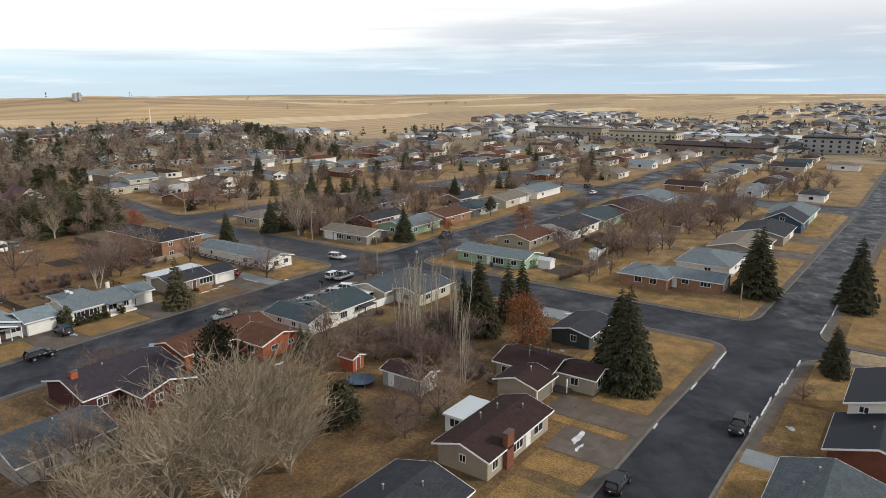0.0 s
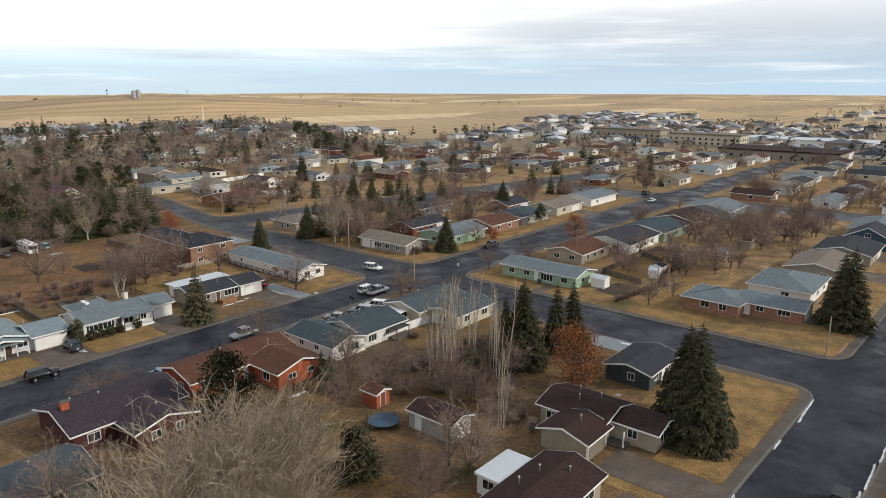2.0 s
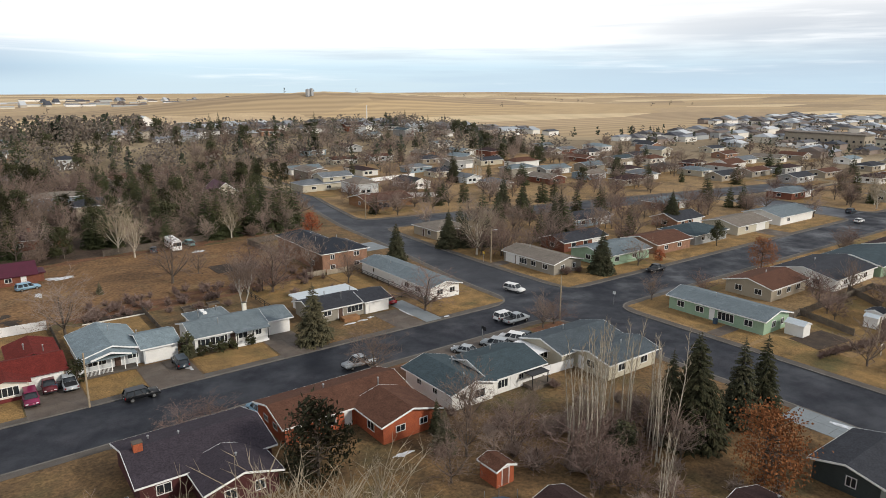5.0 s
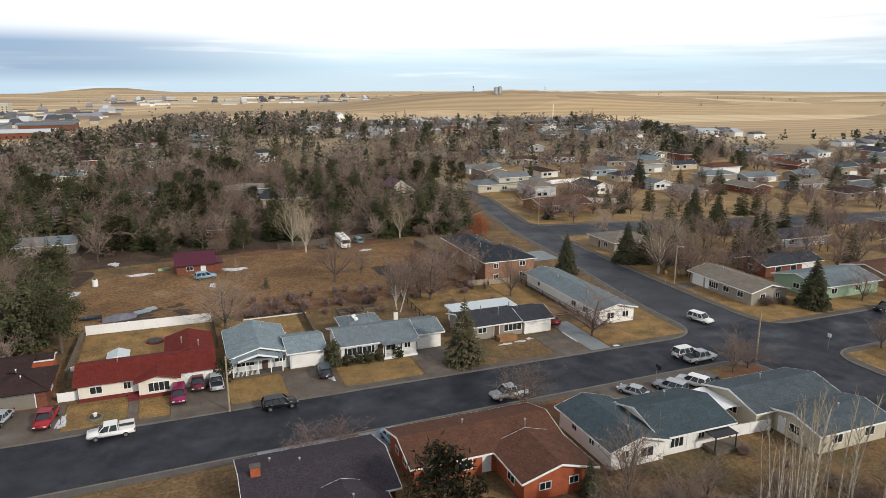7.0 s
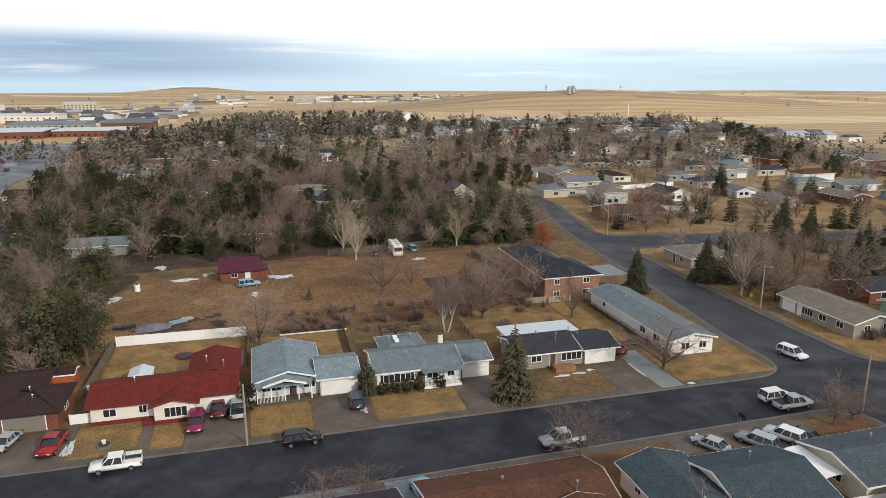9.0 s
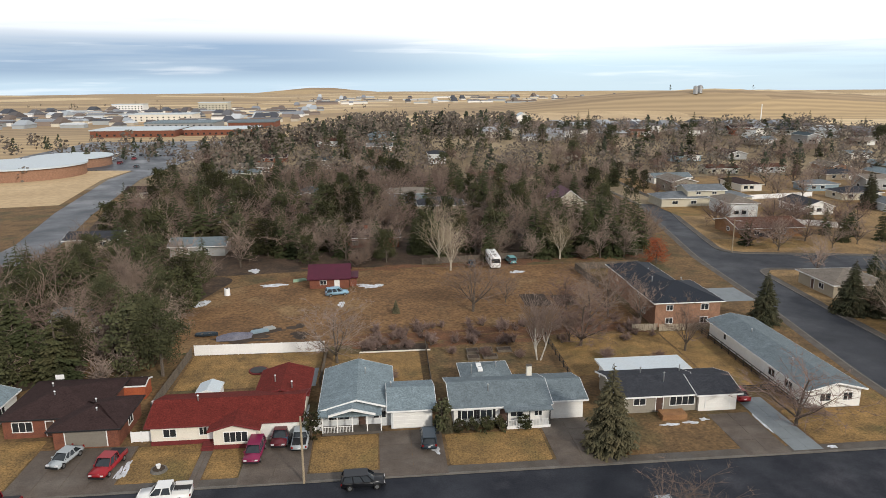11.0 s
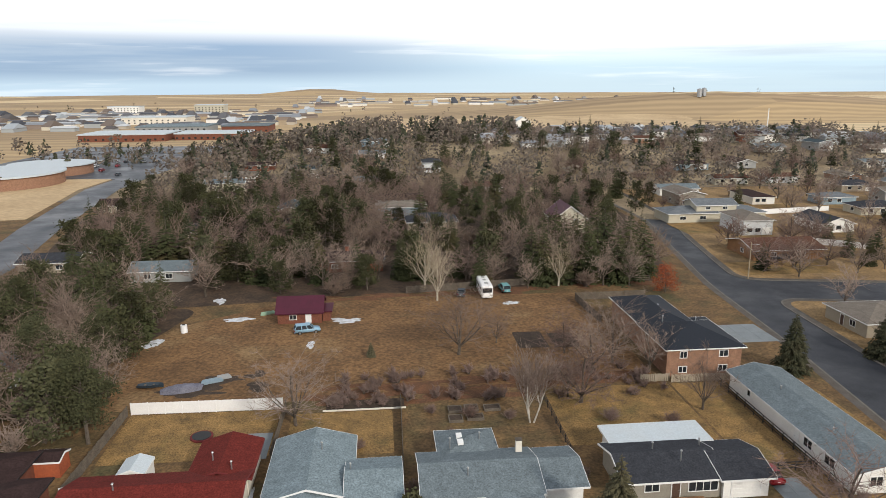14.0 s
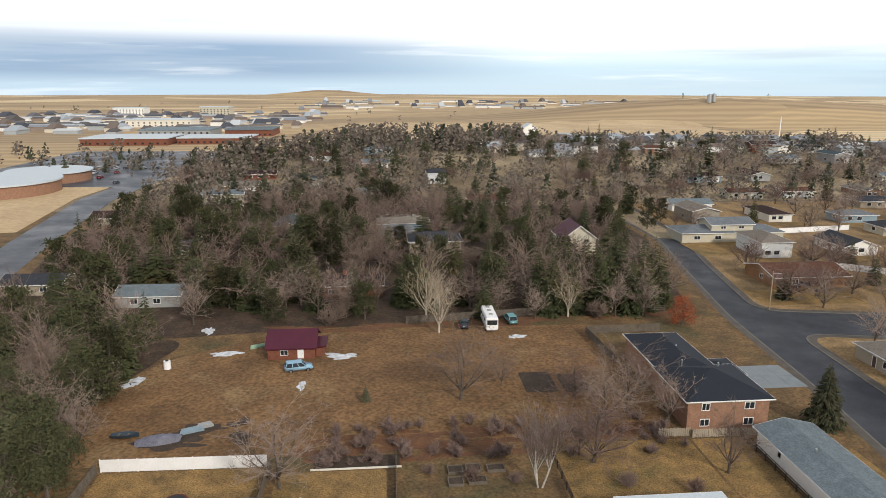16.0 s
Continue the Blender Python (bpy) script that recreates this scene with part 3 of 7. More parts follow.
def window_on(h, side, plane, u, w, z, ht, trim, bars=1, shutters=None):
    c = h.location
    plane -= c.y if side in "SN" else c.x
    u -= c.x if side in "SN" else c.y
    u0, u1, t = u - w / 2, u + w / 2, 0.09
    fr = bmesh.new()
    rings = []
    for d in (-0.05, 0.06):
        for g in (t, 0.0):
            c0, c1 = on_face(side, plane, u0 - g, u1 + g, z - g, z + ht + g, d, d)[:3], on_face(side, plane, u0 - g, u1 + g, z - g, z + ht + g, d, d)[3:]
            if side in "SN":
                q = ((c0[0], c0[1], c0[2]), (c1[0], c0[1], c0[2]), (c1[0], c0[1], c1[2]), (c0[0], c0[1], c1[2]))
            else:
                q = ((c0[0], c0[1], c0[2]), (c0[0], c1[1], c0[2]), (c0[0], c1[1], c1[2]), (c0[0], c0[1], c1[2]))
            rings.append([fr.verts.new(p) for p in q])
    for a, b in ((0, 1), (2, 3), (0, 2), (1, 3)):
        for k in range(4):
            j = (k + 1) % 4
            fr.faces.new((rings[a][k], rings[a][j], rings[b][j], rings[b][k]))
    bmesh.ops.recalc_face_normals(fr, faces=fr.faces[:])
    f = part("window", fr, trim, h)
    for k in range(1, bars + 1 if h.get("group", "") == "" else 1):
        m = u0 + w * k / (bars + 1)
        part("mullion", boxes(on_face(side, plane, m - 0.035, m + 0.035, z, z + ht, 0.013, 0.05)), trim, f)
    part("pane", boxes(on_face(side, plane, u0, u1, z, z + ht, -0.04, 0.012)), M["glass"], f)
    if shutters:
        for s0, s1 in ((u0 - t - 0.4, u0 - t - 0.02), (u1 + t + 0.02, u1 + t + 0.4)):
            part("shutter", boxes(on_face(side, plane, s0, s1, z - 0.05, z + ht + 0.05, -0.02, 0.04)), shutters, f)


def door_on(h, side, plane, u, w, ht, mat, z=0.15, trim=None):
    c = h.location
    plane -= c.y if side in "SN" else c.x
    u -= c.x if side in "SN" else c.y
    d = part("door", boxes(on_face(side, plane, u - w / 2, u + w / 2, z, z + ht, -0.05, 0.03)), mat, h)
    part("door_frame", boxes(on_face(side, plane, u - w / 2 - 0.1, u - w / 2, z, z + ht + 0.1, -0.05, 0.05), on_face(side, plane, u + w / 2, u + w / 2 + 0.1, z, z + ht + 0.1, -0.05, 0.05),
                             on_face(side, plane, u - w / 2, u + w / 2, z + ht, z + ht + 0.1, -0.05, 0.05)), trim or M["trim"], d)
    part("handle", boxes(on_face(side, plane, u + w / 2 - 0.16, u + w / 2 - 0.1, z + 0.95, z + 1.05, 0.03, 0.09)), M["metal"], d)


def garage_on(h, side, plane, u, w, mat, ht=2.15, z=0.12):
    c = h.location
    plane -= c.y if side in "SN" else c.x
    u -= c.x if side in "SN" else c.y
    d = part("garage_door", boxes(on_face(side, plane, u - w / 2, u + w / 2, z, z + ht, -0.05, 0.015)), mat, h)
    if h.get("group", "") == "":
        for k in range(4):
            part("panel", boxes(on_face(side, plane, u - w / 2 + 0.02, u + w / 2 - 0.02, z + k * ht / 4 + 0.02, z + (k + 1) * ht / 4 - 0.02, 0.016, 0.04)), mat, d)
    part("door_frame", boxes(on_face(side, plane, u - w / 2 - 0.12, u - w / 2, z, z + ht + 0.12, -0.05, 0.045), on_face(side, plane, u + w / 2, u + w / 2 + 0.12, z, z + ht + 0.12, -0.05, 0.045),
                             on_face(side, plane, u - w / 2, u + w / 2, z + ht, z + ht + 0.12, -0.05, 0.045)), M["trim"], d)


def roof_pipe(h, x, y, z, r=0.09, ht=0.6, mat=None, cap=False):
    bm = cyl(bmesh.new(), x - h.location.x, y - h.location.y, z - 0.8, z + ht, r, n=8)
    if cap:
        cyl(bm, x - h.location.x, y - h.location.y, z + ht, z + ht + 0.12, r * 1.8, r * 1.2, n=8)
    part("vent_pipe", bm, mat or M["metal"], h)


def chimney_on(h, x, y, z0, z1, w=0.9, d=0.6, mat=None):
    x, y = x - h.location.x, y - h.location.y
    c = part("chimney", boxes((x - w / 2, y - d / 2, z0, x + w / 2, y + d / 2, z1)), mat or M["brick"], h)
    part("cap", boxes((x - w / 2 - 0.06, y - d / 2 - 0.06, z1 + 0.003, x + w / 2 + 0.06, y + d / 2 + 0.06, z1 + 0.12)), M["concrete"], c)


def house(label, wings, wall, roof, trim="trim", o=0.55, windows=(), doors=(), garages=(), pipes=(), group="", category="house", base=0.15, name="house"):
    xs = [w[0] for w in wings] + [w[2] for w in wings]
    ys = [w[1] for w in wings] + [w[3] for w in wings]
    mx, my = (min(xs) + max(xs)) / 2, (min(ys) + max(ys)) / 2
    h = thing(name, mx, my, base + land(mx, my) * (my > 335), label, category, group)
    HOUSES.extend(w[:4] for w in wings)
    for w in wings:
        w, wm = (w[:7], M[w[7]]) if len(w) > 7 else (w, M[wall])
        wing_meshes(h, w, wm, M[roof], M[trim], o)
    for side, plane, u, w, z, ht, *more in windows:
        window_on(h, side, plane, u, w, z, ht, M["trim"], more[0] if more else 1, M["black"] if len(more) > 1 else None)
    for side, plane, u, *more in doors:
        door_on(h, side, plane, u, 0.95, 2.05, M[more[0]] if more else M["door"])
    for side, plane, u, w, *more in garages:
        garage_on(h, side, plane, u, w, M[more[0]] if more else M["garage_white"])
    for x, y, z in pipes:
        roof_pipe(h, x, y, z, cap=True)
    return h


W1 = (1.5, 1.0, 1.1)


def win(side, plane, u, w=1.5, z=1.0, ht=1.1, bars=1, *more):
    return (side, plane, u, w, z, ht, bars, *more)


# row north of the street
h = house("long white house with a pale blue-grey roof", [(65.6, 104.0, 73.4, 132.5, 2.75, "y", 0.24)], "white", "r_slate",
          windows=[win("S", 104, 68.2, 1.5), win("S", 104, 71.5, 1.3), win("W", 65.6, 108.5, 1.8), win("W", 65.6, 112.8, 1.6), win("W", 65.6, 127, 0.7, 1.3, 0.9, 0), win("E", 73.4, 110), win("E", 73.4, 118), win("E", 73.4, 126)],
          doors=[("W", 65.6, 115.2, "trim")], pipes=[(68.5, 124, 3.5), (68.2, 112, 3.4)])
h = house("tan ranch house with a charcoal roof and metal patio cover", [(39.2, 105.2, 50.4, 113.2, 2.6, "x", 0.27, "taupe"), (50.4, 104.8, 55.8, 112.4, 2.6, "x", 0.27, "white"), (40.5, 113.3, 52.5, 117.4, 2.55, "f", 0)],
          "white", "r_dark", windows=[win("S", 105.2, 42.2, 1.6, 1.2, 0.9), win("S", 105.2, 48.2, 3.4, 0.95, 1.2, 3), win("E", 55.8, 108, 0.8)],
          doors=[("S", 105.2, 45.0)], garages=[("S", 104.8, 53.1, 3.4)], pipes=[(46.4, 107.5, 4.1), (44, 110, 3.9), (50, 110.5, 3.8)])
for k in h.children:
    if k.name.startswith("roof") and max(v.co.y for v in k.data.vertices) > 6.5:
        k.data.materials[0] = M["r_white"]
h = house("white ranch house with black shutters and a blue-grey shingle roof", [(16.6, 104.2, 29.2, 113.0, 2.75, "x", 0.30), (29.2, 104.9, 34.2, 112.6, 2.8, "x", 0.26), (19.2, 112.0, 25.6, 118.2, 2.6, "hy", 0.30)],
          "white", "r_slate", windows=[win("S", 104.2, 18.4, 1.5, 1.0, 1.15, 1, 1), win("S", 104.2, 20.9, 1.5, 1.0, 1.15, 1, 1), win("S", 104.2, 25.0, 1.6, 1.0, 1.2), win("S", 104.2, 27.9, 1.0, 1.0, 1.2)],
          doors=[("S", 104.2, 23.2)], garages=[("S", 104.9, 31.8, 4.2)], pipes=[(21.5, 106.6, 4.0), (20.2, 113.5, 3.9), (24, 115, 3.6)])
chimney_on(h, 28.2, 111.6, 2.5, 4.9, 0.7, 0.6, M["cream"])
part("skylight", boxes((21.2 - h.location.x, 113.6 - h.location.y, 3.42, 21.9 - h.location.x, 114.6 - h.location.y, 3.75)), M["trim"], h)
part("skylight", boxes((21.2 - h.location.x, 115.1 - h.location.y, 3.42, 21.9 - h.location.x, 116.1 - h.location.y, 3.75)), M["trim"], h)
HOUSE_B = h
h = house("white house with a pale blue shingle roof and railed front porch", [(-0.5, 105.4, 8.4, 118.0, 2.75, "y", 0.28), (8.4, 104.4, 13.8, 112.4, 2.75, "x", 0.27)],
          "palegrey", "r_blue", windows=[win("S", 105.4, 1.6, 2.6, 1.2, 0.9, 3), win("S", 103.9, 0, 0.1, 1, 0.1, 0)][:1] + [win("S", 105.4, 6.9, 1.6, 1.2, 0.9), win("N", 118, 3, 1.6), win("W", -0.5, 111, 1.4)],
          doors=[("S", 105.4, 4.6)], garages=[("S", 104.4, 11.1, 4.7)], pipes=[(5.0, 113.5, 4.2), (8.5, 109, 3.9)])
HOUSE_A = h
h = house("white stucco house with a dark red shingle roof and maroon base", [(-21.6, 103.3, -3.3, 111.6, 2.75, "x", 0.30), (-13.6, 101.6, -8.4, 107.5, 2.7, "y", 0.27), (-9.6, 110.5, -3.2, 118.6, 2.7, "y", 0.30)],
          "cream", "r_red", trim="redpaint", windows=[win("S", 103.3, -19.3, 1.5, 1.1, 1.0), win("S", 103.3, -15.2, 0.9, 1.2, 1.0), win("S", 101.6, -10.9, 2.8, 0.9, 1.3, 3), win("W", -21.6, 107.5)],
          doors=[("S", 103.3, -14.2, "trim")], garages=[("S", 103.3, -5.8, 4.3)], pipes=[(-16.5, 107, 4.2), (-7.5, 113, 3.9), (-5, 111, 3.8)])
part("base", boxes((-21.66 - h.location.x, 103.22 - h.location.y, -0.2, -13.66 - h.location.x, 103.3 - h.location.y, 0.55), (-13.66 - h.location.x, 101.52 - h.location.y, -0.2, -8.34 - h.location.x, 101.6 - h.location.y, 0.55)), M["redpaint"], h)
part("steps", boxes((-15.2 - h.location.x, 101.9 - h.location.y, -0.15, -13.7 - h.location.x, 103.2 - h.location.y, 0.35), (-15.2 - h.location.x, 101.3 - h.location.y, -0.15, -13.7 - h.location.x, 101.9 - h.location.y, 0.15)), M["redpaint"], h)
h = house("brick house with a dark brown shingle roof and taupe garage door", [(-41.0, 107.0, -29.5, 118.0, 2.7, "hx", 0.27), (-33.4, 103.6, -25.6, 112.0, 2.6, "hx", 0.27)],
          "brick3", "r_choc", trim="black", windows=[win("S", 107, -38.6, 2.4, 0.9, 1.3, 2), win("E", -25.6, 108), win("W", -41, 112)],
          doors=[("S", 107, -35.2)], garages=[("S", 103.6, -29.5, 4.9, "garage_taupe")], pipes=[(-37.5, 114, 3.8), (-36, 111, 3.9), (-30, 109, 3.5), (-29, 106.5, 3.4)])
h = house("white detached garage with a pale blue roof", [(-51.5, 108.2, -43.6, 116.0, 2.6, "y", 0.28)], "white", "r_blue", garages=[("S", 108.2, -47.5, 4.8)], windows=[win("E", -43.6, 112)])

# two-storey brick house behind
h = house("two-storey brown brick house with a dark blue metal roof", [(57.6, 137.6, 70.0, 149.6, 4.6, "hx", 0.36), (58.0, 147.0, 67.0, 165.0, 4.5, "hy", 0.36), (66.0, 150.0, 72.5, 156.0, 2.9, "hx", 0.30)],
          "brick2", "r_navy", trim="trim", windows=[win("S", 137.6, 60.3, 1.1, 3.1, 1.0), win("S", 137.6, 67, 1.4, 3.1, 1.0), win("S", 137.6, 60.3, 1.3, 0.6, 1.0), win("S", 137.6, 67, 1.4, 0.6, 1.0), win("W", 57.6, 143), win("W", 57.6, 146, 1.4, 3.1), win("E", 70, 143, 1.5, 3.1), win("E", 70, 143)],
          pipes=[(61, 148, 6.0), (63, 155, 5.7), (66, 146, 6.2)])
# purple-roofed cabin in the field
h = house("small cabin with a maroon metal roof in the dry field", [(-8.0, 169.4, 0.6, 177.0, 2.3, "x", 0.55), (0.7, 170.5, 2.2, 175.0, 2.0, "f", 0)], "brick3", "r_maroon", trim="r_maroon", windows=[win("S", 169.4, -5, 1.3, 0.9, 0.9), win("E", 0.6, 176, 0.9, 0.9, 0.9)], doors=[("S", 169.4, -2, "trim")], category="cabin", o=0.4)

# row south of the street
h = house("white house with a dark slate shingle roof and L-shaped plan", [(38.7, 60.9, 46.2, 72.6, 2.7, "y", 0.28), (46.2, 61.4, 56.8, 71.4, 2.7, "x", 0.28)],
          "white", "r_teal", windows=[win("S", 60.9, 40.6, 1.0, 1.3, 0.9), win("S", 60.9, 43.7, 1.8, 0.9, 1.2), win("S", 61.4, 48.5, 1.9, 0.9, 1.2, 2), win("S", 61.4, 52.2, 0.9, 1.3, 0.8), win("S", 61.4, 54.6, 0.9, 1.3, 0.8), win("W", 38.7, 65, 1.0, 1.3, 0.8), win("W", 38.7, 69, 1.0, 1.3, 0.8)],
          doors=[("S", 61.4, 50.6, "trim")], pipes=[(44, 68, 4.0), (52, 68.5, 3.9), (42, 62.5, 3.8)])
h = house("orange-red brick house with a brown shingle roof", [(16.0, 65.9, 34.6, 74.8, 2.75, "x", 0.28), (26.2, 58.9, 34.8, 66.5, 2.75, "y", 0.28)],
          "brick", "r_brown", windows=[win("S", 65.9, 18.2, 1.2), win("S", 65.9, 22.4, 1.4, 1.0, 1.2), win("S", 58.9, 28.8, 1.3, 1.2, 0.8), win("S", 58.9, 32.4, 1.1, 1.2, 0.8), win("W", 26.2, 62.0, 1.6, 0.9, 1.2), win("W", 16.0, 69, 1.2, 1.2, 0.7), win("W", 16.0, 72, 1.2, 1.2, 0.7), win("E", 34.8, 62)],
          doors=[("S", 65.9, 25.0, "trim")], pipes=[(31, 68, 4.1), (24, 71, 3.9)])
h = house("house with a dark plum shingle roof and maroon siding", [(-2.0, 63.0, 13.0, 74.0, 2.8, "x", 0.28), (3.5, 57.5, 11.5, 64.0, 2.7, "y", 0.28)], "maroon", "r_plum",
          windows=[win("S", 57.5, 6.0, 1.2), win("S", 57.5, 9.3, 1.0), win("S", 63, 0.5)], pipes=[(4, 69, 4.1), (8, 61, 3.6), (1, 71, 3.6)])
chimney_on(h, -0.8, 68, 3, 5.3, 1.0, 0.8, M["brick"])
h = house("cream corner house with a slate grey roof", [(61.6, 62.0, 76.0, 71.0, 2.8, "x", 0.27), (64.5, 54.8, 76.0, 62.5, 2.7, "x", 0.24)], "beige", "r_gloom",
          windows=[win("W", 61.6, 66), win("S", 54.8, 67.5, 1.6), win("S", 54.8, 73, 1.6), win("W", 64.5, 58.5)], doors=[("W", 64.5, 60.5, "trim")], pipes=[(68, 68, 4.0), (71, 58, 3.6)])
h = house("grey house with a green garden-side gable behind bare trees", [(-15.5, 52.0, -4.0, 61.0, 2.8, "x", 0.30)], "greyside", "r_gloom", windows=[win("S", 52, -12), win("S", 52, -8), win("E", -4, 56)], doors=[("S", 52, -10, "trim")], pipes=[(-9, 57, 4.0)])

# the block's inner yards and the houses on the southern street
h = house("grey shed with a brown gable roof and white doors", [(30.6, 28.5, 34.8, 35.9, 2.6, "y", 0.30)], "greyside", "r_choc", category="shed", name="shed", garages=[("S", 28.5, 33.2, 2.4)], doors=[("W", 30.6, 34.2, "trim")], o=0.35)
h = house("little red wooden shed with a brown roof", [(31.4, 43.0, 34.0, 46.0, 2.2, "y", 0.35)], "brick", "r_brown", category="shed", name="shed", doors=[("S", 43, 32.7, "brick3")], o=0.25)
h = house("tan house with a chocolate shingle roof and two front gables", [(43.4, 13.6, 51.0, 23.0, 2.8, "y", 0.28), (37.8, 12.9, 43.4, 19.4, 2.7, "x", 0.30), (45.6, 7.3, 50.9, 14.2, 2.7, "y", 0.28)], "tan", "r_choc",
          windows=[win("S", 7.3, 48.3, 2.6, 0.8, 1.4, 2), win("W", 43.4, 21.2, 1.6), win("W", 45.6, 10.5, 1.2), win("E", 50.9, 10)], doors=[("S", 13.6, 44.6, "trim")], garages=[("S", 12.9, 40.6, 4.6, "garage_taupe")],
          pipes=[(46, 18.5, 4.0), (41, 15.5, 3.8), (48.5, 16.5, 3.8), (49, 20, 3.7)])
p = thing("porch", 44.6, 11.9, 0.15, "concrete entrance step with a white post", "porch")
part("step", boxes((-1.0, -1.2, -0.05, 0.9, 1.65, 0.3)), M["concrete"], p)
part("post", boxes((-0.95, -1.15, 0.3, -0.8, -1.0, 2.5)), M["trim"], p)
t = thing("satellite_dish", 50.0, 14.8, 3.9, "small grey satellite dish on the brown roof", "satellite dish")
part("bowl", cyl(bmesh.new(), 0, 0, 0.25, 0.4, 0.15, 0.45, 14), M["greyside"], t)
part("mast", cyl(bmesh.new(), 0, 0, -0.6, 0.25, 0.04, n=6), M["metal"], t)
h = house("cream house with a plum-brown shingle roof and brick chimney", [(17.05, 8.15, 32.45, 15.4, 2.8, "x", 0.30)], "tan", "r_choc",
          windows=[win("S", 8.15, 18.7, 1.2, 0.9, 1.3), win("S", 8.15, 24.2, 2.4, 0.9, 1.3, 2), win("W", 17.05, 11.7, 0.8, 1.4, 0.9), win("S", 8.15, 29.6, 2.4, 0.9, 1.2)], doors=[("S", 8.15, 26.9, "trim")], pipes=[(24, 13.6, 3.8), (27.5, 13.2, 3.8), (29.5, 10.5, 3.7)])
chimney_on(h, 21.4, 7.9, 0, 4.6, 1.6, 0.7, M["brick3"])
h = house("white flat-roofed garden room behind the brown house", [(24.2, 16.1, 30.4, 19.4, 2.4, "f", 0)], "white", "r_white", category="outbuilding", name="outbuilding", windows=[win("W", 24.2, 17.8)], o=0.2)
h = house("house with a dark grey shingle roof beside the street", [(-6.0, 6.5, 10.5, 16.5, 2.8, "x", 0.28)], "tan", "r_dark", windows=[win("S", 6.5, -2), win("S", 6.5, 6), win("E", 10.5, 12)], pipes=[(4, 13, 4.0), (7, 10, 3.9)])
h = house("dark green house with a charcoal roof under the spruces", [(62.4, 15.6, 73.0, 22.8, 2.6, "x", 0.24)], "darkgreen", "r_dark", windows=[win("W", 62.4, 18.6, 1.0), win("S", 15.6, 65, 1.2), win("S", 15.6, 70.5, 1.8)], doors=[("S", 15.6, 67.6, "trim")])
h = house("cream two-storey house with a low navy-roofed wing across the southern street", [(43.0, -34.0, 53.4, -23.8, 2.8, "x", 0.3, "brick3"), (53.4, -36.0, 66.0, -24.7, 4.9, "x", 0.3)], "cream", "r_navy",
          windows=[win("N", -24.7, 57, 1.6, 3.2), win("N", -24.7, 62, 1.6, 3.2), win("W", 53.4, -26.5, 1.0, 3.9, 0.8), win("N", -23.8, 46.5), win("N", -23.8, 50.5)], doors=[("N", -23.8, 48.5, "trim")], garages=[("N", -24.7, 60, 4.6)], pipes=[(48, -28, 4.1)])
h = house("house with a dark grey roof across the southern street", [(26.0, -30.0, 37.0, -20.1, 2.8, "x", 0.3)], "brick3", "r_gloom", windows=[win("N", -20.1, 29), win("N", -20.1, 34)], pipes=[(30, -23, 4.0), (34, -24, 4.1)])

# east of the crossing
h = house("sage green ranch house with a slate roof on the corner lot", [(102.6, 51.0, 111.4, 71.2, 2.75, "y", 0.25)], "green", "r_slate",
          windows=[win("W", 102.6, 68.5, 1.5), win("W", 102.6, 64.2, 1.6), win("W", 102.6, 58.6, 3.2, 0.7, 1.5, 3, ), win("W", 102.6, 54), win("S", 51, 106, 1.2), win("S", 51, 109, 1.0)], doors=[("W", 102.6, 61.5, "trim")], pipes=[(106, 63, 3.9)])
h = house("white arched garden shed beside the green house", [(107.0, 46.0, 109.6, 49.4, 2.1, "y", 0.45)], "white", "r_white", category="shed", name="shed", o=0.12)
h = house("tan ranch house with a brown shingle roof and white trim", [(122.8, 60.6, 137.4, 71.0, 2.75, "x", 0.25)], "tan", "r_brown", windows=[win("W", 122.8, 63.5), win("W", 122.8, 68), win("S", 60.6, 126), win("S", 60.6, 130), win("S", 60.6, 134, 1.6)], pipes=[(130, 66, 4)])
h = house("blue-grey ranch house with a charcoal roof", [(141.0, 56.0, 160.5, 70.0, 2.75, "x", 0.22)], "white", "r_dark", windows=[win("W", 141, 60), win("S", 56, 146), win("S", 56, 151), win("S", 56, 156, 1.6)], pipes=[(150, 65, 4)])
h = house("sage house with a grey-green roof beside the street", [(162.0, 55.0, 180.0, 69.0, 2.75, "x", 0.22)], "green", "r_teal", windows=[win("S", 55, 166), win("S", 55, 172), win("W", 162, 60)])
h = house("brown-roofed ranch house behind bare trees", [(184.0, 54.0, 202.0, 68.0, 2.75, "x", 0.24)], "brick3", "r_choc", windows=[win("S", 54, 190), win("S", 54, 196), win("W", 184, 60)])
h = house("pale blue house at the next crossing", [(210.5, 52.0, 229.0, 68.0, 2.75, "x", 0.24)], "blueside", "r_slate", windows=[win("S", 52, 215), win("S", 52, 222), win("W", 210.5, 60)])
h = house("brick and blue-grey house with a hipped slate roof on the corner", [(105.0, 16.0, 115.5, 27.0, 2.75, "hx", 0.27), (109.0, 5.2, 117.6, 17.5, 2.75, "y", 0.25)], "brick2", "r_slate",
          windows=[win("W", 105, 19, 1.4, 1.3, 1.2), win("W", 105, 22.5, 1.6, 1.3, 1.2), win("W", 109, 8.5, 2.2, 1.4, 1.0, 2), win("W", 109, 13, 1.4, 1.4, 1.0), win("N", 27, 109)], doors=[("W", 109, 15.4, "trim")], garages=[("S", 5.2, 113.3, 4.4)], pipes=[(110, 22, 4.1), (113, 10, 3.8)])
h = house("white-walled house with a pale slate roof behind the brick house", [(123.5, 7.0, 140.0, 19.5, 2.75, "hx", 0.27)], "white", "r_slate", windows=[win("W", 123.5, 12), win("S", 7, 130), win("S", 7, 136)])
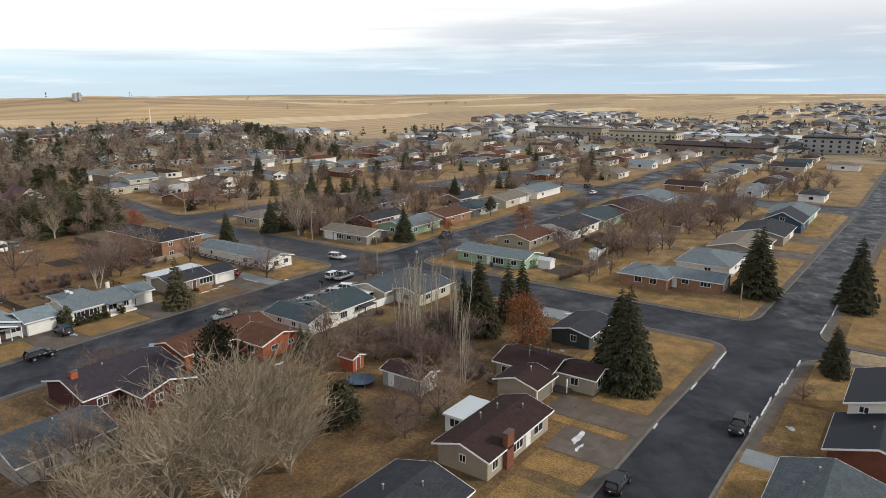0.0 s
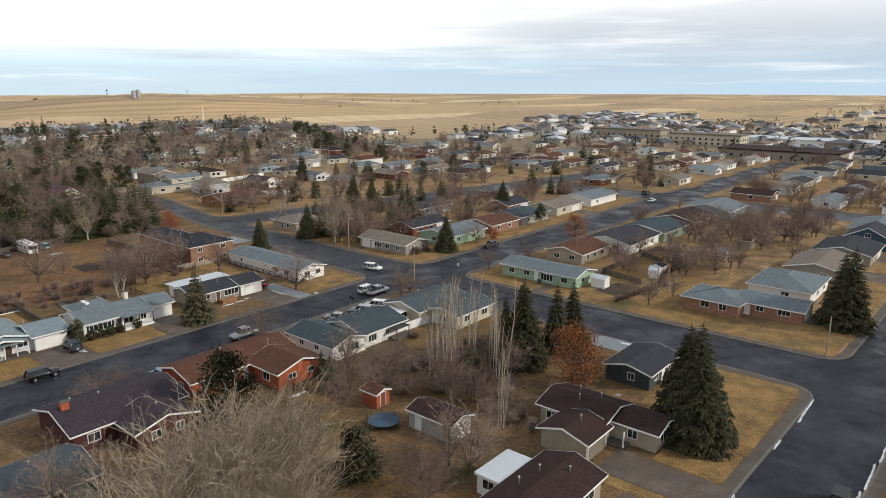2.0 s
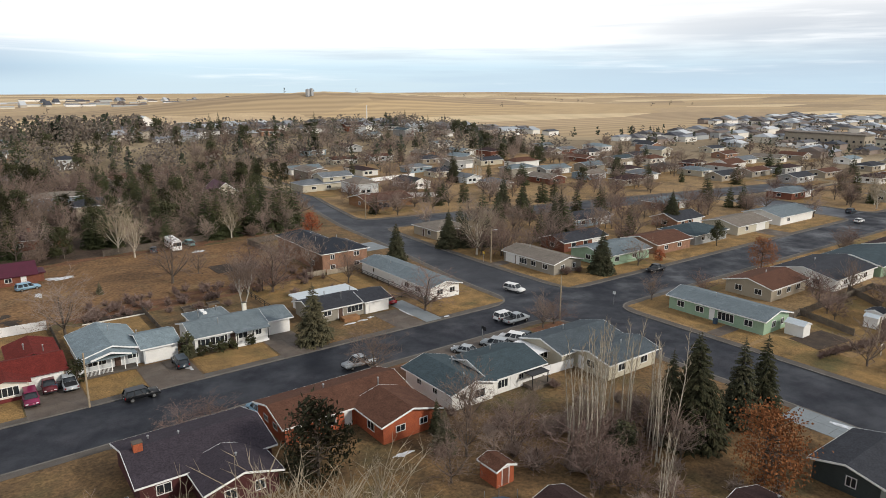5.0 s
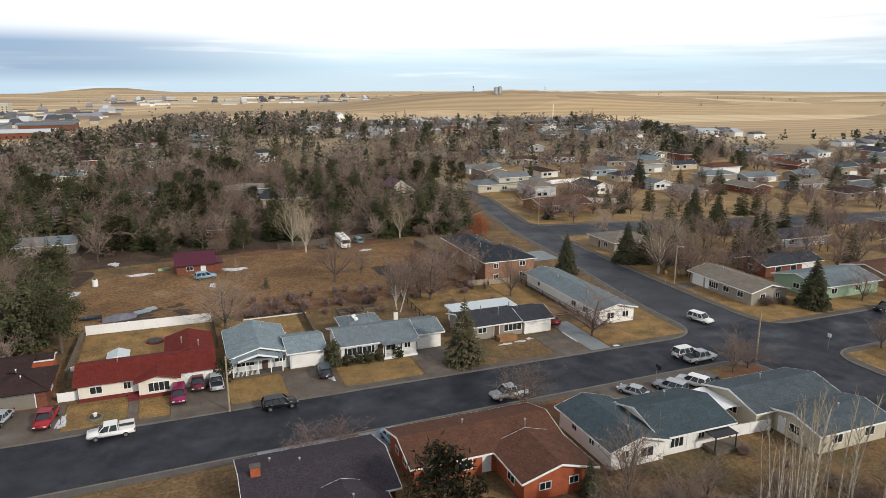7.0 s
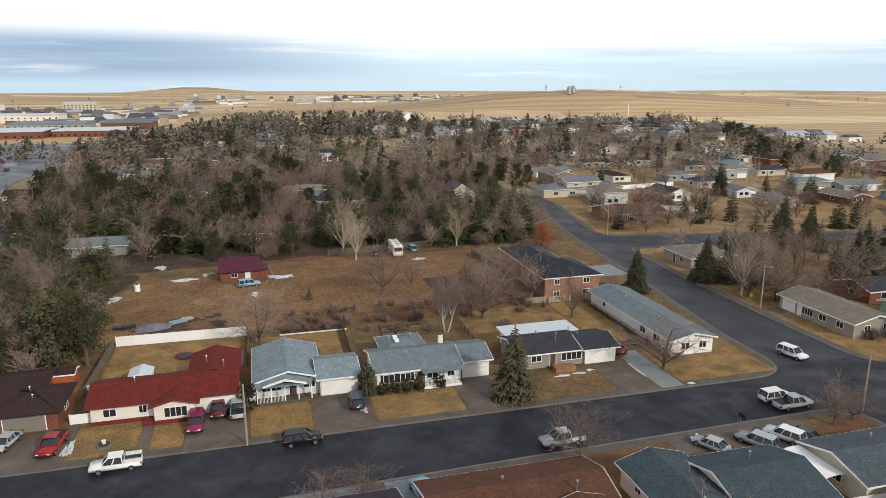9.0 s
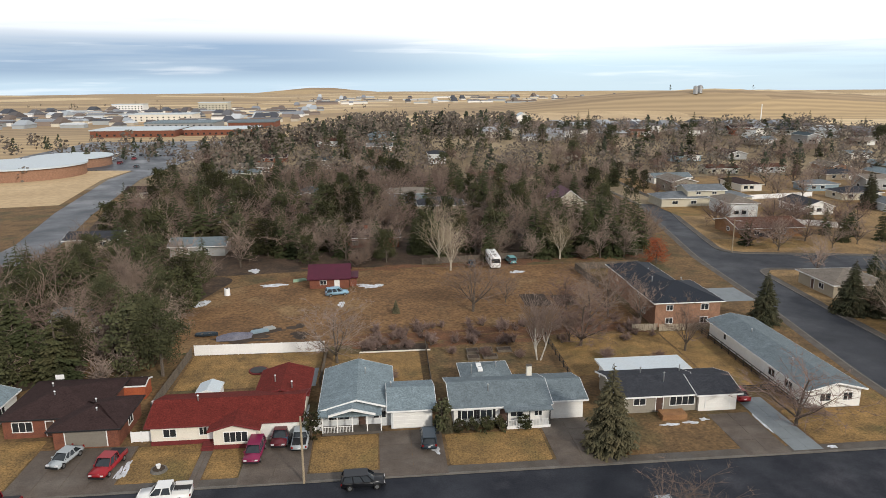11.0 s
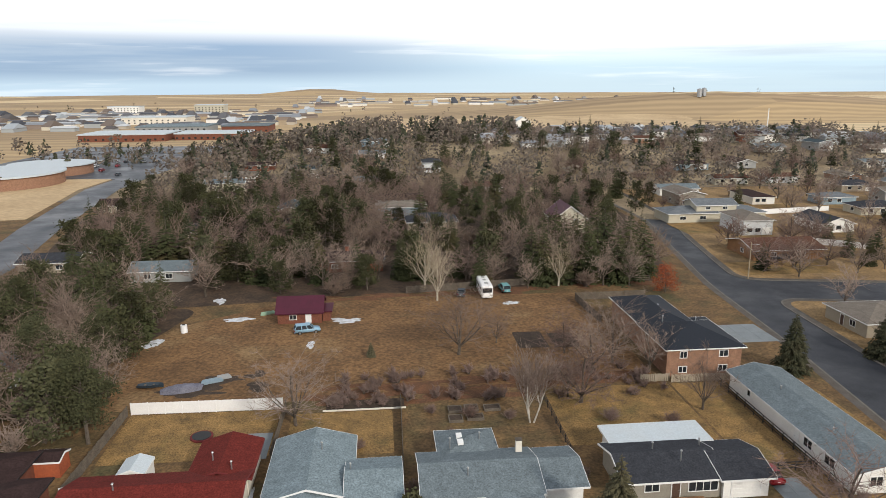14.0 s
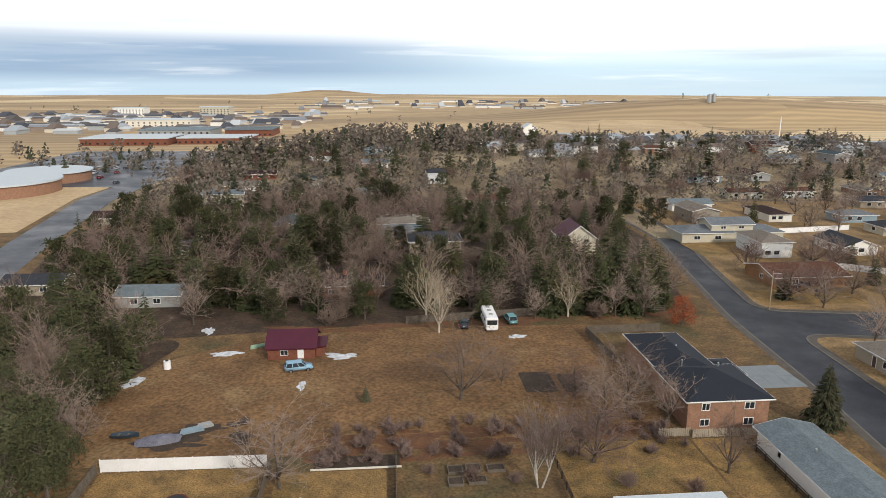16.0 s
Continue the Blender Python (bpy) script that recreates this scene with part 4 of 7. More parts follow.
h = house("taupe ranch house with a brown-grey roof", [(145.0, 4.5, 163.0, 17.5, 2.75, "x", 0.24)], "taupe", "r_tan", windows=[win("W", 145, 9), win("S", 4.5, 150)], garages=[("S", 4.5, 158, 4.8)])
h = house("taupe house with grey roof and white garage", [(168.0, 3.0, 186.0, 16.5, 2.75, "x", 0.24)], "taupe", "r_dark", windows=[win("W", 168, 9), win("S", 3, 173)], garages=[("S", 3, 181, 4.8)])
h = house("navy blue house with white-trimmed gable", [(190.0, 1.8, 203.0, 13.0, 3.4, "x", 0.5)], "navy", "r_navy", windows=[win("W", 190, 7.4, 1.4, 3.5, 1.1), win("W", 190, 5), win("S", 1.8, 196)])
h = house("pale green house with a slate roof", [(206.0, 2.0, 226.0, 15.0, 2.75, "x", 0.24)], "green", "r_slate", windows=[win("W", 206, 8), win("S", 2, 212)], garages=[("S", 2, 221, 4.8)])
# north-east block
h = house("grey ranch house with a taupe roof and white garage door", [(101.0, 102.5, 110.4, 120.5, 2.75, "y", 0.24)], "taupe", "r_tan",
          windows=[win("W", 101, 105.5, 1.5), win("W", 101, 109.5, 1.6), win("W", 101, 113.2, 2.6, 0.8, 1.3, 3), win("S", 102.5, 104, 1.2), win("S", 102.5, 108, 1.0)], doors=[("W", 101, 115.2, "trim")], garages=[("W", 101, 118, 3.2)], pipes=[(105, 115, 4)])
h = house("green-sided house with a slate roof behind a spruce", [(117.0, 100.0, 134.0, 112.0, 2.75, "x", 0.24)], "green", "r_slate", windows=[win("S", 100, 121), win("S", 100, 128), win("W", 117, 106)])
h = house("brick ranch house with a brown roof beside the street", [(138.0, 100.5, 153.0, 112.0, 2.75, "x", 0.24)], "brick2", "r_brown", windows=[win("S", 100.5, 142), win("S", 100.5, 148), win("W", 138, 106)])
h = house("pale house with a sea-green roof", [(156.0, 101.0, 172.0, 113.0, 2.75, "hx", 0.27)], "greyside", "r_teal", windows=[win("S", 101, 160), win("S", 101, 166), win("W", 156, 107)])
h = house("cream house with a taupe roof beside the street", [(178.0, 101.0, 196.0, 113.0, 2.75, "x", 0.24)], "beige", "r_tan", windows=[win("S", 101, 183), win("W", 178, 107)], garages=[("S", 101, 191, 4.8)])
h = house("white house with slate roof and large garage", [(203.0, 101.0, 224.0, 114.0, 2.75, "x", 0.24)], "white", "r_slate", windows=[win("S", 101, 208), win("W", 203, 107)], garages=[("S", 101, 218, 4.8)])
h = house("tan house with a grey-brown roof across the side street", [(101.0, 150.0, 113.0, 162.0, 2.75, "hx", 0.27)], "tan", "r_tan", windows=[win("W", 101, 154), win("S", 150, 107)], doors=[("W", 101, 157)])
h = house("tan split-level house with brown roof near the junction", [(110.5, 206.0, 130.0, 220.0, 2.8, "x", 0.24)], "cedar", "r_brown", windows=[win("S", 206, 116), win("S", 206, 124), win("W", 110.5, 212)])
h = house("large cream house with grey roof and raised middle storey", [(109.0, 257.0, 143.0, 269.0, 3.0, "hx", 0.25), (119.0, 258.0, 133.0, 267.5, 5.6, "x", 0.3)], "beige", "r_grey",
          windows=[win("S", 257, 114, 2.0), win("S", 257, 121, 2.0), win("S", 257, 128, 1.6), win("S", 258, 123, 1.6, 4.2, 0.8), win("S", 258, 129, 1.6, 4.2, 0.8)], garages=[("S", 257, 137, 5.0)])

# houses inside the wood
h = house("low brown-roofed house half hidden by the wood", [(-3.0, 206.8, 13.0, 216.0, 2.8, "hx", 0.3)], "brick3", "r_choc", windows=[win("S", 206.8, 1), win("S", 206.8, 8)])
chimney_on(h, 4, 211.5, 3, 5.6, 0.9, 0.7, M["brick3"])
h = house("two-storey cream house with a maroon roof in the wood", [(66.5, 244.0, 76.5, 256.0, 5.0, "y", 0.75)], "beige", "r_maroon", windows=[win("S", 244, 70), win("S", 244, 73.5, 1.2, 3.6), win("W", 66.5, 250)])
h = house("grey-roofed house with tall chimney in the wood", [(-45.5, 248.0, -35.0, 257.0, 2.8, "x", 0.36)], "cream", "r_dark", windows=[win("S", 248, -42), win("S", 248, -38)])
chimney_on(h, -40.5, 252, 3, 6.2, 0.9, 0.7, M["cream"])
h = house("house with a pale slate roof in the wood", [(-47.0, 202.5, -33.0, 211.0, 2.8, "x", 0.32)], "greyside", "r_slate", windows=[win("S", 202.5, -43), win("S", 202.5, -38)])
h = house("two-storey house with a charcoal roof in the wood", [(21.0, 244.0, 36.0, 254.0, 4.8, "hx", 0.36)], "tan", "r_dark", windows=[win("S", 244, 25), win("S", 244, 31), win("S", 244, 25, 1.4, 3.4), win("S", 244, 31, 1.4, 3.4)])
h = house("white cottage among pines beside the field", [(-52.0, 146.5, -44.5, 153.0, 2.6, "x", 0.35)], "white", "r_slate", windows=[win("E", -44.5, 149.5, 2.0), win("S", 146.5, -48)])
h = house("dark-roofed house in the western wood", [(-80.0, 176.0, -66.0, 185.0, 2.8, "x", 0.3)], "cream", "r_choc", windows=[win("S", 176, -75), win("S", 176, -70)])
h = house("brown-roofed house in the western wood", [(-78.0, 214.0, -64.0, 223.0, 2.8, "x", 0.3)], "tan", "r_dark", windows=[win("S", 214, -73), win("S", 214, -68)])


# ---- trees ----
def tubes(segs, sides=3):
    """Thin tapered tubes: rows of p0, p1, r0, r1."""
    verts, faces = [], []
    for p0, p1, r0, r1 in segs:
        d = p1 - p0
        if d.length < 1e-5:
            continue
        u = d.orthogonal().normalized()
        v = d.normalized().cross(u)
        o = len(verts)
        if r1 < 0.011:
            for k in range(sides):
                a = 2 * math.pi * k / sides
                verts.append(p0 + u * (r0 * math.cos(a)) + v * (r0 * math.sin(a)))
            verts.append(p1)
            faces.extend((o + k, o + (k + 1) % sides, o + sides) for k in range(sides))
            continue
        for p, r in ((p0, r0), (p1, r1)):
            for k in range(sides):
                a = 2 * math.pi * k / sides
                verts.append(p + u * (r * math.cos(a)) + v * (r * math.sin(a)))
        for k in range(sides):
            j = (k + 1) % sides
            faces.append((o + k, o + j, o + sides + j, o + sides + k))
    return verts, faces


FAT = [1.0]
JIT = [0.1]
TWIG = [2]


def branch(rng, segs, twigs, p, d, length, r, depth, spread, up, kids):
    """Grows one limb and what sprouts from it."""
    n = 3 if depth < 2 else 2 if depth < 3 else 1
    r = max(r, (0.0, 0.05, 0.036, 0.026, 0.021)[depth] * FAT[0])
    q = p.copy()
    for i in range(n):
        d = (d + Vector((rng.gauss(0, JIT[0]), rng.gauss(0, JIT[0]), rng.gauss(0, JIT[0] * 0.5) + up * 0.16))).normalized()
        e = q + d * (length / n)
        r2 = r * (0.82 if depth < 3 else 0.7) if depth < 4 else 0.01
        (segs if depth < 2 else twigs).append((q, e, r, r2))
        q, r = e, r2
        if depth < 4:
            for _ in range(kids[depth] * (TWIG[0] if depth == 3 else 1)):
                side = Vector((rng.gauss(0, 1), rng.gauss(0, 1), rng.gauss(0.15, 0.5))).normalized()
                nd = (d * (1 - spread) + side * spread).normalized()
                branch(rng, segs, twigs, q, nd, length * rng.uniform(0.5, 0.75), r * rng.uniform(0.5, 0.68), depth + 1, spread, up, kids)


def bare_tree(name, seed, height, trunk_part, spread, up, kids, bark, twig, label, r=None, stems=1, fan=0.3):
    rng = random.Random(seed)
    segs, twigs = [], []
    for s in range(stems):
        lean = Vector((math.cos(6.28 * s / stems) * fan, math.sin(6.28 * s / stems) * fan, 1 - 0.45 * (s % 2) * (fan > 0.5))).normalized() if stems > 1 else Vector((rng.gauss(0, 0.05), rng.gauss(0, 0.05), 1)).normalized()
        rr = r or height * 0.018
        base = Vector((rng.gauss(0, 0.15), rng.gauss(0, 0.15), -0.2)) if stems > 1 else Vector((0, 0, -0.2))
        top = base + lean * height * trunk_part
        segs.append((base, top, rr * 1.25, rr))
        for k in range(kids[4]):
            a = 2 * math.pi * (k + rng.random() * 0.7) / kids[4]
            d = Vector((math.cos(a) * spread, math.sin(a) * spread, 1 - spread * 0.6)).normalized()
            branch(rng, segs, twigs, top - lean * height * trunk_part * rng.uniform(0, 0.3), d, height * (1 - trunk_part) * rng.uniform(0.42, 0.6), rr * 0.55, 1, spread, up, kids)
        branch(rng, segs, twigs, top, lean, height * (1 - trunk_part) * 0.55, rr * 0.8, 1, spread * 0.8, up, kids)
    t = thing(name, 0, 0, -500, label, "tree")
    pydata("trunk", *tubes(segs, 6), bark, t)
    pydata("crown", *tubes(twigs, 3), twig, t)
    return t


def spruce_tree(name, seed, height, radius, whorls, arms, mat, label, tip=0.04, droop=0.3, bottom=0.06, steps=(0.45, 0.68, 0.9), fat=1.0):
    rng = random.Random(seed)
    verts, faces = [], []

    def leaf(p, d, side, ln, w, sag):
        """A drooping needle spray, folded along its middle."""
        o = len(verts)
        m = p + d * ln * 0.55 + Vector((0, 0, -sag * 0.35))
        e = p + d * ln + Vector((0, 0, -sag))
        verts.extend((p, m + side * w + Vector((0, 0, -0.5 * w)), e, m - side * w + Vector((0, 0, -0.5 * w)), m + Vector((0, 0, 0.3 * w))))
        faces.extend(((o, o + 1, o + 4), (o + 1, o + 2, o + 4), (o + 2, o + 3, o + 4), (o + 3, o, o + 4)))

    for i in range(whorls):
        f = i / (whorls - 1)
        z = height * (bottom + (0.97 - bottom) * f)
        rad = radius * ((1 - f) ** 0.8 + tip) * rng.uniform(0.82, 1.12)
        n = max(4, int(arms * (1 - f * 0.6)))
        for k in range(n):
            a = 2 * math.pi * (k + rng.random() * 0.9) / n + i * 1.3
            d = Vector((math.cos(a), math.sin(a), rng.uniform(-0.12, 0.16)))
            side = Vector((-math.sin(a), math.cos(a), 0))
            ln = rad * rng.uniform(0.72, 1.12)
            p = Vector((0, 0, z + rng.uniform(-0.3, 0.3)))
            leaf(p, d, side, ln, (ln * 0.1 + 0.06) * min(1.0, fat + 0.1), ln * droop)
            for s in steps:
                q = p + d * ln * s + Vector((0, 0, -ln * droop * s * 0.6))
                for sg in (-1, 1):
                    dd = (d * 0.75 + side * sg * rng.uniform(0.45, 0.9)).normalized()
                    leaf(q, dd, Vector((-dd.y, dd.x, 0)), ln * rng.uniform(0.2, 0.36) * fat, (ln * 0.07 + 0.055) * fat, ln * 0.14)
    t = thing(name, 0, 0, -500, label, "tree")
    pydata("trunk", *tubes([(Vector((0, 0, -0.2)), Vector((0, 0, height * 0.5)), height * 0.016 + 0.05, height * 0.012), (Vector((0, 0, height * 0.5)), Vector((0, 0, height)), height * 0.012, 0.02)], 6), M["bark"], t)
    pydata("crown", verts, faces, mat, t)
    return t


def clump_tree(name, seed, height, radius, n, mat, label, low=0.35, leaf=0.5, flat=0.8, bark="bark", clumps=22):
    """A trunk with limbs and tufts of small leaves at their ends."""
    rng = random.Random(seed)
    segs, verts, faces = [(Vector((0, 0, -0.2)), Vector((0, 0, height * 0.85)), height * 0.02 + 0.03, height * 0.008)], [], []
    for c in range(clumps):
        f = rng.uniform(low, 0.97)
        a = rng.uniform(0, 6.28)
        rr = radius * math.sqrt(max(0.05, 1 - ((f - low) / (1 - low) * 1.5 - 0.45) ** 2)) * rng.uniform(0.35, 0.9)
        p = Vector((math.cos(a) * rr, math.sin(a) * rr, height * f))
        segs.append((Vector((0, 0, height * f * 0.82)), p, height * 0.006 + 0.015, 0.02))
        cr = radius * rng.uniform(0.24, 0.42)
        for _ in range(n // clumps):
            v = Vector((rng.gauss(0, 0.5), rng.gauss(0, 0.5), rng.gauss(0, 0.5) * flat)) * cr + p
            u = Vector((rng.gauss(0, 1), rng.gauss(0, 1), rng.gauss(0, 1))).normalized() * leaf * rng.uniform(0.5, 1)
            w = u.orthogonal().normalized() * leaf * rng.uniform(0.35, 0.7)
            o = len(verts)
            verts.extend((v - u, v + w * 0.8, v + u, v - w))
            faces.append((o, o + 1, o + 2, o + 3))
    t = thing(name, 0, 0, -500, label, "tree")
    pydata("trunk", *tubes(segs, 5), M[bark], t)
    pydata("crown", verts, faces, mat, t)
    return t


def poplar_tree(name, seed, height, label):
    """Several pale stems that run straight up, with steep thin side shoots."""
    r = random.Random(seed)
    segs, twigs = [], []
    t = thing(name, 0, 0, -500, label, "tree")
    for k in range(4):
        segs = []
        p = Vector((r.gauss(0, 0.7), r.gauss(0, 0.7), -0.2))
        d = Vector((r.gauss(0, 0.06), r.gauss(0, 0.06), 1)).normalized()
        n, rad, hh = 14, 0.15, height * r.uniform(0.7, 1.0)
        for i in range(n):
            d = (d + Vector((r.gauss(0, 0.025), r.gauss(0, 0.025), 0.05))).normalized()
            q = p + d * hh / n
            segs.append((p, q, rad, rad * 0.9))
            p, rad = q, max(0.035, rad * 0.9)
            if i > 2:
                for _ in range(2):
                    a = r.uniform(0, 6.28)
                    w = r.uniform(0.35, 0.6)
                    e = p + Vector((math.cos(a) * w, math.sin(a) * w, 1)).normalized() * r.uniform(0.9, 2.4) * (1.15 - i / n * 0.6)
                    twigs.append((p, e, 0.035, 0.01))
                    for _ in range(3):
                        f, a2 = p.lerp(e, r.uniform(0.25, 0.8)), a + r.gauss(0, 0.9)
                        twigs.append((f, f + Vector((math.cos(a2) * 0.5, math.sin(a2) * 0.5, 1)).normalized() * r.uniform(0.5, 1.2), 0.022, 0.01))
        pydata("trunk", *tubes(segs, 6), M["bark_pale"], t)
    pydata("crown", *tubes(twigs, 3), M["twig_pale"], t)
    return t


def grove(name, n, area, kinds, lo, hi, label, seed, ok=None, z=0.15):
    """A joined stand of trees that nobody could count."""
    r = random.Random(seed)
    packs = {}
    for k in set(kinds):
        for c in T[k].children:
            me = c.data
            co = np.empty(len(me.vertices) * 3, np.float32)
            me.vertices.foreach_get("co", co)
            li = np.empty(len(me.loops), np.int32)
            me.loops.foreach_get("vertex_index", li)
            lt = np.empty(len(me.polygons), np.int32)
            me.polygons.foreach_get("loop_total", lt)
            packs.setdefault(k, []).append((co.reshape(-1, 3), li, lt, me.materials[0]))
    out, made, tries = {}, 0, 0
    while made < n and tries < n * 8:
        tries += 1
        x, y = area(r)
        if ok and not ok(x, y):
            continue
        made += 1
        s, a, w = r.uniform(lo, hi), r.uniform(0, 6.28), r.uniform(0.85, 1.2)
        rot = np.array([[math.cos(a) * s * w, -math.sin(a) * s * w, 0], [math.sin(a) * s * w, math.cos(a) * s * w, 0], [0, 0, s]], np.float32)
        for co, li, lt, mat in packs[r.choice(kinds)]:
            o = out.setdefault(mat, [[], [], [], 0])
            o[0].append(co @ rot.T + np.array((x, y, z + land(x, y)), np.float32))
            o[1].append(li + o[3])
            o[2].append(lt)
            o[3] += len(co)
    t = thing(name, 0, 0, 0, label, "trees", "", "stuff")
    for mat, (vs, ls, ts, cnt) in out.items():
        v, li, lt = np.concatenate(vs), np.concatenate(ls), np.concatenate(ts)
        me = bpy.data.meshes.new("trees")
        me.vertices.add(len(v))
        me.vertices.foreach_set("co", v.ravel())
        me.loops.add(len(li))
        me.loops.foreach_set("vertex_index", li)
        me.polygons.add(len(lt))
        me.polygons.foreach_set("loop_start", np.concatenate(([0], np.cumsum(lt)[:-1])).astype(np.int32))
        me.update(calc_edges=True)
        me.materials.append(mat)
        ob = new("bark" if "bark" in mat.name else "crowns", me)
        ob.parent = t
        tagged(ob, "", "", "", "stuff")
    return t


def drop_master(t):
    for o in (*t.children_recursive, t):
        bpy.data.objects.remove(o)


def plant(master, x, y, s=1.0, rz=None, z=0.15, label="", group="", wide=1.0):
    rz = planted.uniform(0, 360) if rz is None else rz
    t = copy_thing(master, pose(x, y, z, 0, 0, rz))
    t.scale = (s * wide, s * wide, s)
    return tagged(t, label, "", group)


planted = random.Random(5)
BARE = "leafless deciduous tree with grey-brown twigs"
T = {}
T["bare1"] = bare_tree("bare_tree", 11, 11.5, 0.16, 0.62, 0.5, (0, 2, 2, 3, 6), M["bark"], M["twig"], BARE)
T["bare2"] = bare_tree("bare_tree", 12, 11.5, 0.2, 0.55, 0.8, (0, 2, 2, 3, 6), M["bark"], M["twig"], BARE)
T["bare3"] = bare_tree("bare_tree", 13, 11.0, 0.14, 0.7, 0.35, (0, 2, 2, 3, 7), M["bark"], M["twig_red"], "leafless ornamental tree with reddish-brown twigs")
FAT[0], TWIG[0], JIT[0] = 1.7, 1, 0.17
T["big"] = bare_tree("bare_tree", 21, 16.5, 0.24, 0.52, 0.6, (0, 2, 2, 2, 5), M["bark_pale"], M["twig_pale"], "large spreading leafless tree with pale yellow-brown twigs", stems=5, r=0.2, fan=0.5)
FAT[0], TWIG[0], JIT[0] = 1.0, 2, 0.1
T["pale"] = bare_tree("bare_tree", 22, 13.5, 0.2, 0.5, 0.9, (0, 2, 2, 2, 6), M["bark_pale"], M["twig_pale"], "tall leafless tree with pale bark and forked limbs")
T["birch"] = bare_tree("birch_tree", 23, 9.0, 0.3, 0.4, 1.0, (0, 2, 2, 2, 4), M["bark_white"], M["twig"], "slender birch with white bark and bare twigs", stems=3, r=0.09)
T["poplar"] = poplar_tree("poplar_tree", 31, 18.0, "leafless columnar poplar with pale upright branches")
T["poplar2"] = poplar_tree("poplar_tree", 32, 16.5, "leafless columnar poplar with pale upright branches")
T["shrub"] = bare_tree("bare_shrub", 41, 2.8, 0.05, 0.6, 0.8, (0, 2, 2, 1, 5), M["bark"], M["twig_red"], "leafless garden shrub with reddish twigs", stems=3, r=0.04)
FAT[0], TWIG[0] = 2.3, 1
T["bare_far"] = bare_tree("bare_tree", 71, 11.0, 0.16, 0.6, 0.6, (0, 2, 2, 1, 4), M["bark"], M["twig"], BARE)
T["bare_far2"] = bare_tree("bare_tree", 72, 10.5, 0.16, 0.65, 0.5, (0, 2, 2, 1, 5), M["bark"], M["twig_red"], "leafless tree with reddish-brown twigs")
T["deadbush"] = bare_tree("bare_shrub", 74, 2.6, 0.05, 0.6, 0.7, (0, 2, 1, 1, 3), M["bark"], M["twig_red"], "dead reddish garden bush", stems=2, r=0.03)
T["brush"] = bare_tree("bare_shrub", 73, 4.5, 0.08, 0.6, 0.7, (0, 2, 1, 1, 3), M["bark"], M["twig"], "leafless thicket shrub", stems=3, r=0.05)
T["spruce1"] = spruce_tree("spruce_tree", 51, 12.5, 3.5, 42, 20, M["spruce"], "dark green spruce with drooping boughs", bottom=0.05, steps=(0.3, 0.45, 0.6, 0.75, 0.9), fat=0.72)
T["spruce2"] = spruce_tree("spruce_tree", 52, 12.5, 2.7, 42, 17, M["spruce"], "slender dark green spruce", bottom=0.08, steps=(0.3, 0.45, 0.6, 0.75, 0.9), fat=0.75)
T["full"] = spruce_tree("spruce_tree", 58, 12.8, 3.9, 46, 22, M["spruce"], "full dark spruce with heavy drooping boughs", bottom=0.03, steps=(0.3, 0.45, 0.6, 0.75, 0.9), fat=0.7)
T["blue"] = spruce_tree("spruce_tree", 53, 10.0, 3.0, 40, 18, M["blue_spruce"], "grey-green blue spruce with dense boughs", bottom=0.04, droop=0.2, steps=(0.3, 0.45, 0.6, 0.75, 0.9), fat=0.72)
T["spruce_far"] = spruce_tree("spruce_tree", 54, 13.0, 3.2, 25, 10, M["spruce_wood"], "dark green spruce in the wood", bottom=0.06, steps=(0.5, 0.8), fat=1.25)
T["pine"] = clump_tree("pine_tree", 61, 11.5, 4.0, 7600, M["pine"], "rounded dark green pine with tufted needles", low=0.26, leaf=0.2, clumps=40)
T["pine_far"] = clump_tree("pine_tree", 62, 11.5, 3.4, 1700, M["pine"], "rounded dark green pine in the wood", low=0.12, leaf=0.38, clumps=44)
T["yew"] = clump_tree("juniper_bush", 67, 6.5, 3.0, 3000, M["spruce"], "broad dark evergreen bush reaching to the ground", low=0.05, leaf=0.3, clumps=70)
T["juniper"] = clump_tree("juniper_shrub", 63, 3.4, 0.9, 700, M["pine"], "upright dark juniper beside the house", low=0.1, leaf=0.2, clumps=30)
T["rust"] = clump_tree("oak_tree", 64, 8.5, 4.1, 3600, M["rust"], "oak holding dry rust-brown leaves", low=0.2, leaf=0.19, clumps=60)
T["red"] = clump_tree("oak_tree", 65, 6.5, 3.2, 2000, M["redleaf"], "small tree holding dry red leaves", low=0.12, leaf=0.2, clumps=50)
T["hedge"] = clump_tree("round_bush", 66, 1.5, 0.75, 500, M["pine"], "clipped round evergreen bush beside the house wall", low=0.12, leaf=0.16, flat=1.0, clumps=36)

